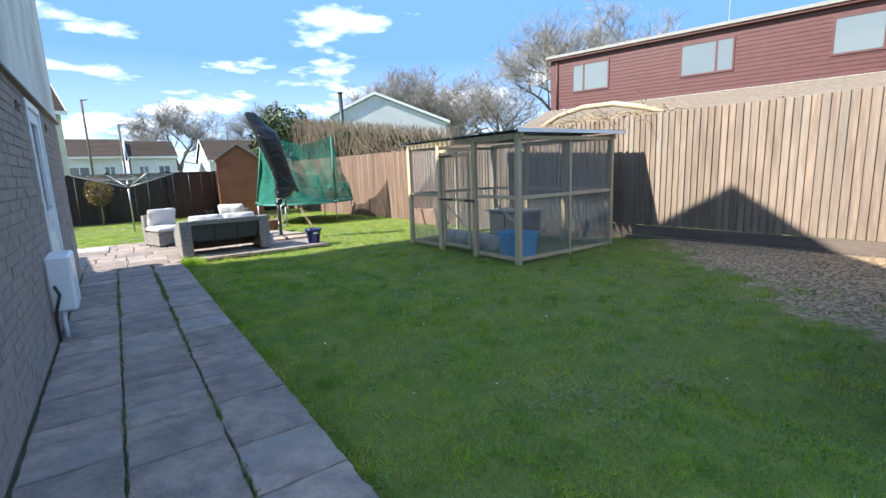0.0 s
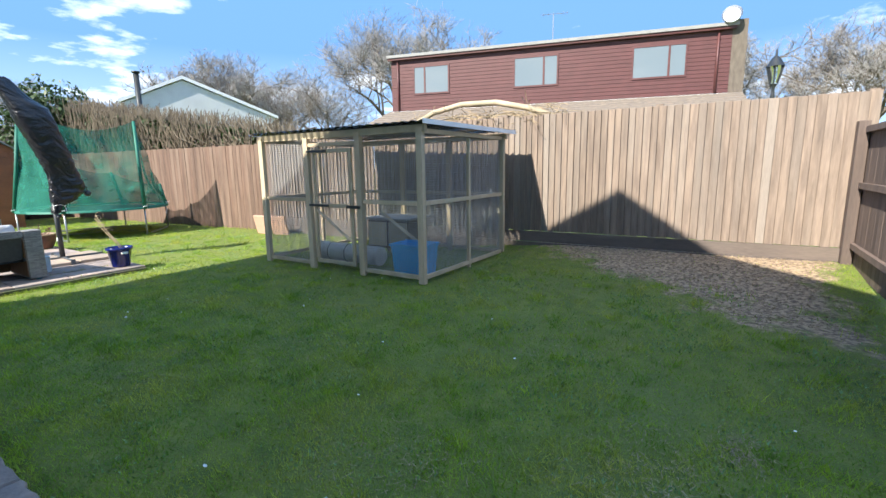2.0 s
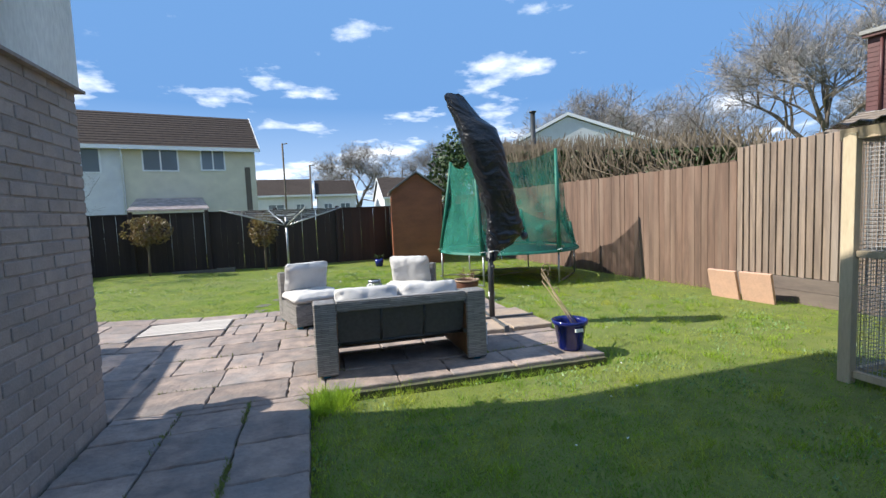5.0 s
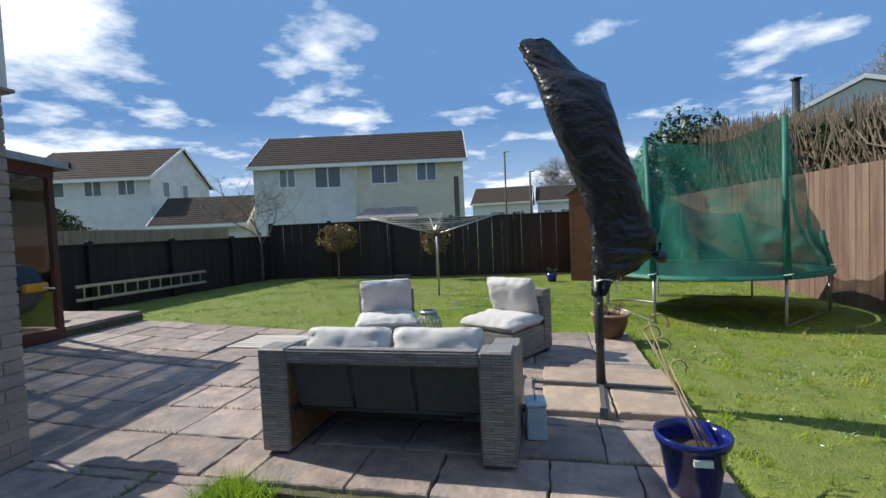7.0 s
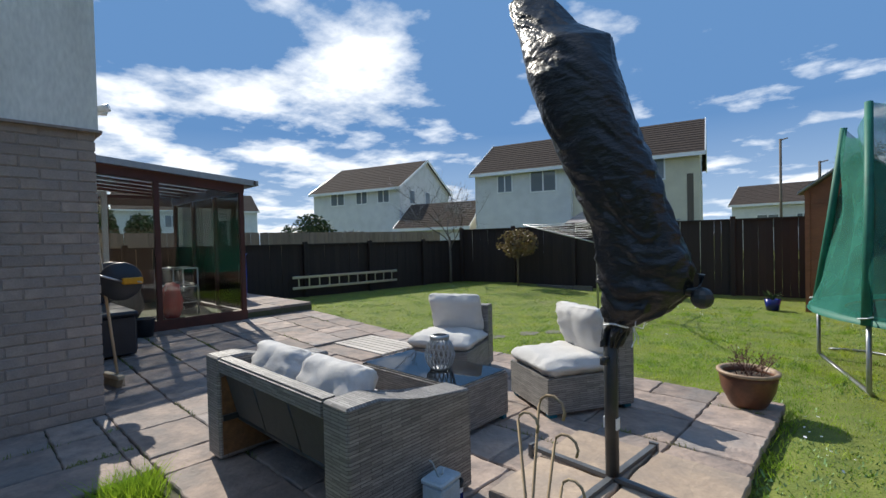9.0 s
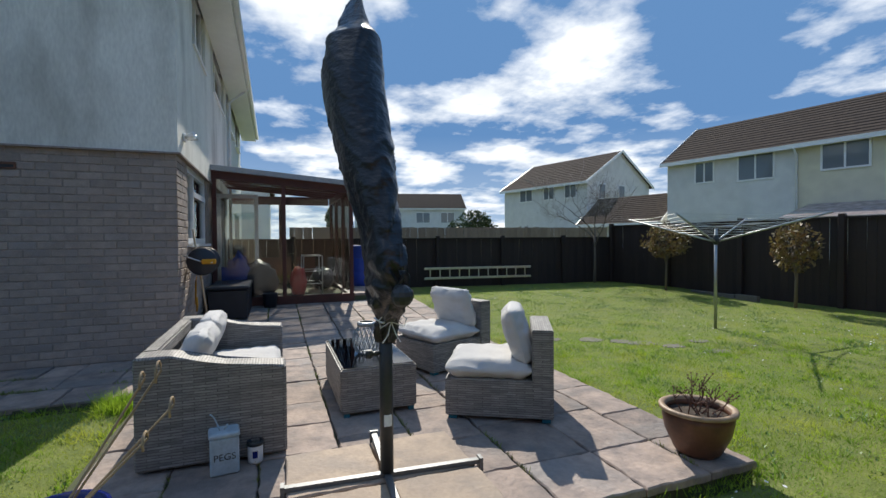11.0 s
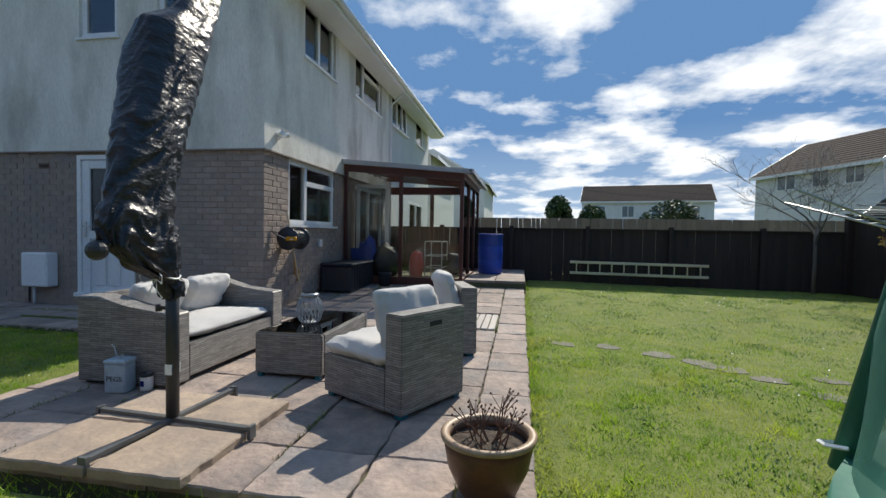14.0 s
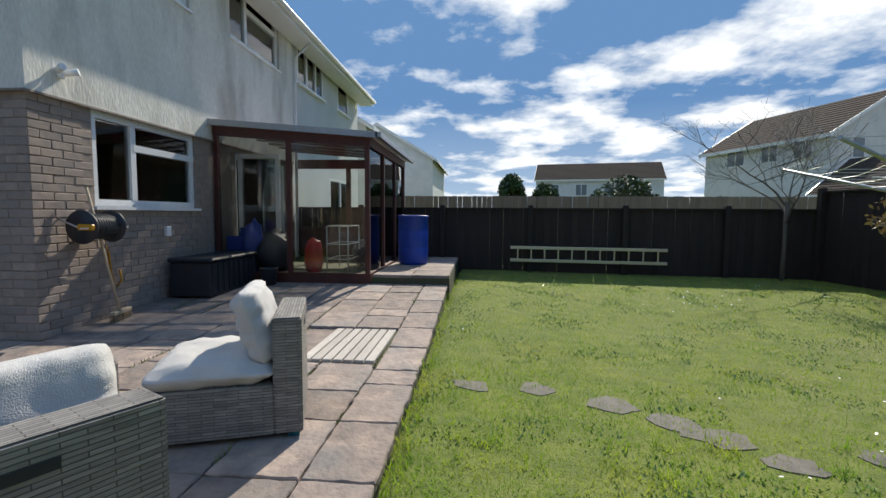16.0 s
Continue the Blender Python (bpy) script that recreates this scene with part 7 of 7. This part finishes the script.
# ---- grass ----
def make_grass(name, n, seed, box, h0, h1, material, w=0.005, test=None):
    g = np.random.default_rng(seed)
    x = g.uniform(box[0], box[1], n); y = g.uniform(box[2], box[3], n)
    on = ~((x < 1.39) & (y < 0.0)) & ~((x < 4.08) & (y >= -0.01) & (y < 3.64)) & ~((x < -2.9) & (y < 3.7))
    x, y = x[on], y[on]
    keep = np.array([not dirt_here(a + g.normal(0, 0.1), b + g.normal(0, 0.1)) or i % 14 == 0 for i, (a, b) in enumerate(zip(x, y))])
    if test is not None:
        keep &= test(x, y, g)
    x, y = x[keep], y[keep]
    z = np.array([lawn_z(a, b) for a, b in zip(x, y)]) - 0.006
    n = len(x)
    a = g.uniform(0, math.tau, n)
    clump = np.array([noise.noise(Vector((p * 1.7, q * 1.7, 3))) for p, q in zip(x, y)])
    h = g.uniform(h0, h1, n) * (1 + 0.5 * clump)
    lx, ly = g.normal(0, 0.55, n) * h, g.normal(0, 0.55, n) * h
    dx, dy = np.cos(a) * w, np.sin(a) * w
    v = np.stack([np.stack([x - dx, y - dy, z], 1), np.stack([x + dx, y + dy, z], 1), np.stack([x + lx, y + ly, z + h], 1)], 1).reshape(-1, 3)
    me = bpy.data.meshes.new(name)
    me.vertices.add(3 * n); me.vertices.foreach_set("co", v.ravel())
    me.loops.add(3 * n); me.loops.foreach_set("vertex_index", np.arange(3 * n))
    me.polygons.add(n); me.polygons.foreach_set("loop_start", np.arange(0, 3 * n, 3))
    me.update(calc_edges=True)
    me.materials.append(M[material])
    return tagged(new(name, me), "short mown grass blades of the lawn", "grass", kind="stuff")


M["blade"] = mat("grass_blade", (0.34, 0.49, 0.04), (0.15, 0.29, 0.03), 0.6, 4.5, 30, 0.0, colour3=(0.52, 0.52, 0.10), stain=1.5)
M["clover"] = mat("blue_green_weed", (0.20, 0.34, 0.13), (0.13, 0.25, 0.08), 0.5, 9, 60, 0.0, colour3=(0.30, 0.42, 0.20), stain=3)


def make_translucent(m, share=0.5):
    nt = m.node_tree
    b, out = nt.nodes["Principled BSDF"], nt.nodes["Material Output"]
    tr, mx = nt.nodes.new("ShaderNodeBsdfTranslucent"), nt.nodes.new("ShaderNodeMixShader")
    mx.inputs[0].default_value = share
    nt.links.new(b.inputs["Base Color"].links[0].from_socket, tr.inputs[0])
    nt.links.new(b.outputs[0], mx.inputs[1]); nt.links.new(tr.outputs[0], mx.inputs[2]); nt.links.new(mx.outputs[0], out.inputs[0])


make_translucent(M["blade"])
make_translucent(M["leaf_gold"], 0.3)
make_grass("lawn_grass", 260000, 5, (-5.2, 8.4, -9.6, 10.8), 0.014, 0.036, "blade", 0.004)
make_grass("lawn_grass_near", 330000, 6, (1.3, 6.6, -9.4, 3.0), 0.014, 0.034, "blade", 0.003, test=lambda x, y, g: g.uniform(0, 1, len(x)) < np.exp(-(np.maximum(x - 2.6, 0) / 1.5) ** 2) * np.exp(-(np.maximum(y + 1.5, 0) / 1.4) ** 2))
make_grass("lawn_grass_patio", 260000, 8, (-4.0, 6.8, 3.55, 9.6), 0.014, 0.036, "blade", 0.003, test=lambda x, y, g: g.uniform(0, 1, len(x)) < np.exp(-(np.hypot(x - 2.6, (y - 4.2) * 1.2) / 2.6) ** 2))
make_grass("long_grass_edge", 60000, 7, (-5.4, 8.0, -9.4, 10.8), 0.05, 0.11, "blade", 0.004, test=lambda x, y, g: ((np.abs(y + 0.04) < 0.06) & (x < 4.2)) | ((x < 1.45) & (y < 0) ) | ((np.abs(y - 3.68) < 0.05)) | (np.abs(x - 7.95 + (y - 1) * 0.1) < 0.14) | (np.hypot(x - 4.12, y) < 0.25) | ((np.abs(x - 4.12) < 0.04) & (y < 3.7)))


def daisies():
    g = random.Random(17)
    bm = bmesh.new()
    for k in range(900):
        x, y = (g.uniform(-4, 7.5), g.uniform(-8, 10)) if k < 420 else (g.gauss(*((4.9, 0.5), (-1.5, 0.9), (1.6, 1.2), (4.6, 0.5))[k % 4]), g.gauss(*((3.5, 0.45), (7.6, 0.6), (8.2, 0.7), (6.6, 0.5))[k % 4]))
        if noise.noise(Vector((x * 0.4, y * 0.4, 9))) < -0.05 or (x < 4.2 and -0.1 < y < 3.7) or x < 1.45 and y < 0:
            continue
        m = Matrix.Translation((x, y, lawn_z(x, y) + 0.035)) @ Euler((g.gauss(0, .3), g.gauss(0, .3), 0)).to_matrix().to_4x4()
        bmesh.ops.create_circle(bm, cap_ends=True, segments=6, radius=g.uniform(0.007, 0.012), matrix=m)
    tagged(part("daisies", bm, "white"), "tiny white daisies scattered in the lawn", "daisies", kind="stuff")


daisies()
make_grass("lawn_weeds", 170000, 12, (-4.5, 7.4, -9.4, 9.6), 0.012, 0.030, "clover", 0.009, test=lambda x, y, g: np.array([noise.noise(Vector((p * 1.9, q * 1.9, 21))) + 0.5 * noise.noise(Vector((p * 6, q * 6, 4))) > 0.16 for p, q in zip(x, y)]))
make_grass("lawn_tufts", 170000, 14, (1.3, 6.8, -9.0, 9.0), 0.035, 0.075, "blade", 0.004, test=lambda x, y, g: np.array([noise.noise(Vector((p * 4.5, q * 4.5, 31))) > 0.24 for p, q in zip(x, y)]))


# ---- bricks ----
def make_bricks():
    pitch, course = 0.235, 0.0825
    bw, bh, t = pitch - 0.011, course - 0.011, 0.03
    bm = bmesh.new(); bx(bm, (-bw / 2, -t, 0), (bw / 2, 0, bh)); me = mesh_of(bm, "brick", M["brick"], 0.004)
    meh_bm = bmesh.new(); bx(meh_bm, (-bw / 4, -t, 0), (bw / 4, 0, bh)); meh = mesh_of(meh_bm, "brick", M["brick"], 0.004)
    host_g, host_r = bpy.data.objects["wall_gable_lower"], bpy.data.objects["wall_rear_lower"]
    rng = random.Random(77)
    far = bmesh.new()
    singles = 0
    for host, m, u0, u1, holes, ang in ((host_r, None, -2.9, 0.0, rear_low, 0.0), (host_g, None, -8.35, 0.0, gable_holes_low, 1.0)):
        for c in range(28):
            z = 0.0 + c * course
            u = u1 - (pitch * 0.5 if c % 2 else 0)
            cells = []
            if c % 2:
                cells.append((u1 - pitch / 4 - 0.003, True))
            while u - pitch > u0:
                cells.append((u - pitch / 2, False))
                u -= pitch
            for cu, half in cells:
                w = bw / 2 if half else bw
                if any(h[0] - w / 2 + 0.01 < cu < h[1] + w / 2 - 0.01 and h[2] - bh < z < h[3] - 0.01 for h in holes):
                    continue
                pr = rng.uniform(-0.003, 0.003)
                single = (host is host_r and cu > -2.45) or (host is host_g and cu > -1.7)
                loc = (cu, pr, z) if host is host_r else (pr, cu, z)
                rot = 0.0 if host is host_r else math.pi / 2
                if host is host_g:
                    mm = Matrix.Translation(loc) @ Matrix.Rotation(-math.pi / 2, 4, "Z")
                else:
                    mm = Matrix.Translation(loc)
                if single and singles < 620:
                    singles += 1
                    o = new("brick", meh if half else me)
                    o.parent = host
                    o.matrix_basis = mm
                else:
                    bx(far, (-w / 2, -t, 0), (w / 2, 0, bh), mm)
    tagged(part("bricks_far", far, "brick", host_g), kind="stuff")


make_bricks()


# scruffy thin places in the lawn
def thatch():
    rng = random.Random(41)
    bm = bmesh.new()
    for cx, cy, r, n in ((2.9, -7.3, 0.45, 500), (3.45, -7.6, 0.16, 220), (2.4, -6.2, 0.5, 260), (4.4, -6.6, 0.6, 260), (-0.5, 7.7, 0.5, 420), (1.9, 6.6, 0.4, 260), (0.2, 6.6, 0.25, 120), (3.4, -4.6, 0.5, 160), (2.4, -3.9, 0.4, 120)):
        for k in range(n):
            x, y = rng.gauss(cx, r * 0.6), rng.gauss(cy, r * 0.45)
            a, l = rng.uniform(0, 6.3), rng.uniform(0.02, 0.06)
            z = lawn_z(x, y) + 0.012
            d, e = Vector((math.cos(a), math.sin(a), rng.uniform(-0.1, 0.35))) * l, Vector((-math.sin(a), math.cos(a), 0)) * 0.0022
            p = Vector((x, y, z))
            bm.faces.new([bm.verts.new(p - e), bm.verts.new(p + e), bm.verts.new(p + d)])
    me = bpy.data.meshes.new("thatch")
    bm.to_mesh(me); bm.free(); me.materials.append(M["drystem"])
    tagged(new("dead_thatch", me), "pale dead grass and thatch lying in the lawn", "dead grass", kind="stuff")


thatch()
make_grass("corner_tuft", 2600, 18, (1.39, 1.85, -0.42, -0.02), 0.06, 0.17, "blade", 0.004, test=lambda x, y, g: np.hypot(x - 1.5, y + 0.12) < g.uniform(0.05, 0.26, len(x)))
make_grass("lawn_straw", 60000, 19, (1.4, 7.2, -9.4, -0.5), 0.008, 0.02, "drystem", 0.004, test=lambda x, y, g: np.array([noise.noise(Vector((p * 0.8, q * 0.8, 51))) + 0.6 * noise.noise(Vector((p * 5, q * 5, 8))) > 0.22 for p, q in zip(x, y)]))


def joint_weeds():
    rng = random.Random(52)
    bm = bmesh.new()
    for k in range(9000):
        if k % 2:
            x, y = (0.467, 0.939, 0.939, 0.939)[k // 2 % 4] + rng.gauss(0, 0.012), rng.choice((rng.uniform(-11, 0), rng.gauss(-2.2, 0.8)))
            if y > 0 or noise.noise(Vector((y * 1.6, x * 9, 1))) < -0.12:
                continue
            z = 0.0
        else:
            x, y = rng.uniform(-2.8, 4.0), rng.choice((0.46, 0.92, 1.39, 1.86, 2.33, 2.82, 3.28)) + rng.gauss(0, 0.006)
            if noise.noise(Vector((x * 1.3, y * 3, 4))) < 0.12:
                continue
            z = patio_z(x)
        a, h = rng.uniform(0, 6.3), rng.uniform(0.01, 0.034)
        e = Vector((math.cos(a), math.sin(a), 0)) * 0.004
        p = Vector((x, y, z - 0.01))
        bm.faces.new([bm.verts.new(p - e), bm.verts.new(p + e), bm.verts.new(p + Vector((rng.gauss(0, 0.012), rng.gauss(0, 0.012), h + 0.01)))])
    me = bpy.data.meshes.new("weeds")
    bm.to_mesh(me); bm.free(); me.materials.append(M["leaf_moss"])
    tagged(new("joint_moss", me), "moss and small weeds in the paving joints", "moss", kind="stuff")


M["leaf_moss"] = mat("joint_moss", (0.17, 0.25, 0.05), (0.20, 0.18, 0.07), 0.9, 5, 40, 0.1)
joint_weeds()


t = thing("pet_hutch", "small dark brown timber pet hutch standing inside the run", "pet hutch", (6.75, -2.75, -0.04), 5)
boxes("hutch_body", "fence_mid", [((-0.28, -0.4, 0.16), (0.28, 0.4, 0.62))], t, bevel=0.01)
boxes("roof", "felt", [((-0.34, -0.46, 0.625), (0.34, 0.46, 0.65))], t, "grey felt hutch roof")
for x in (-0.24, 0.24):
    for y in (-0.36, 0.36):
        boxes("leg", "fence_mid", [((x - 0.025, y - 0.025, 0), (x + 0.025, y + 0.025, 0.16))], t)
for y in (-0.2, 0.2):
    boxes("door", "run_wood", [((-0.3, y - 0.17, 0.2), (-0.281, y + 0.17, 0.58))], t, "pale framed hutch door")

t = thing("white_hose", "pale curved hose lying in the grass by the trampoline", "hose", (0, 0, 0))
bm = bmesh.new()
tube(bm, [(4.2 + 0.16 * k, 6.25 - 0.05 * k + 0.18 * math.sin(k * 0.7), lawn_z(4.2 + 0.16 * k, 6.2) + 0.02) for k in range(12)], 0.014, 6)
part("hose_body", bm, "galv", t)
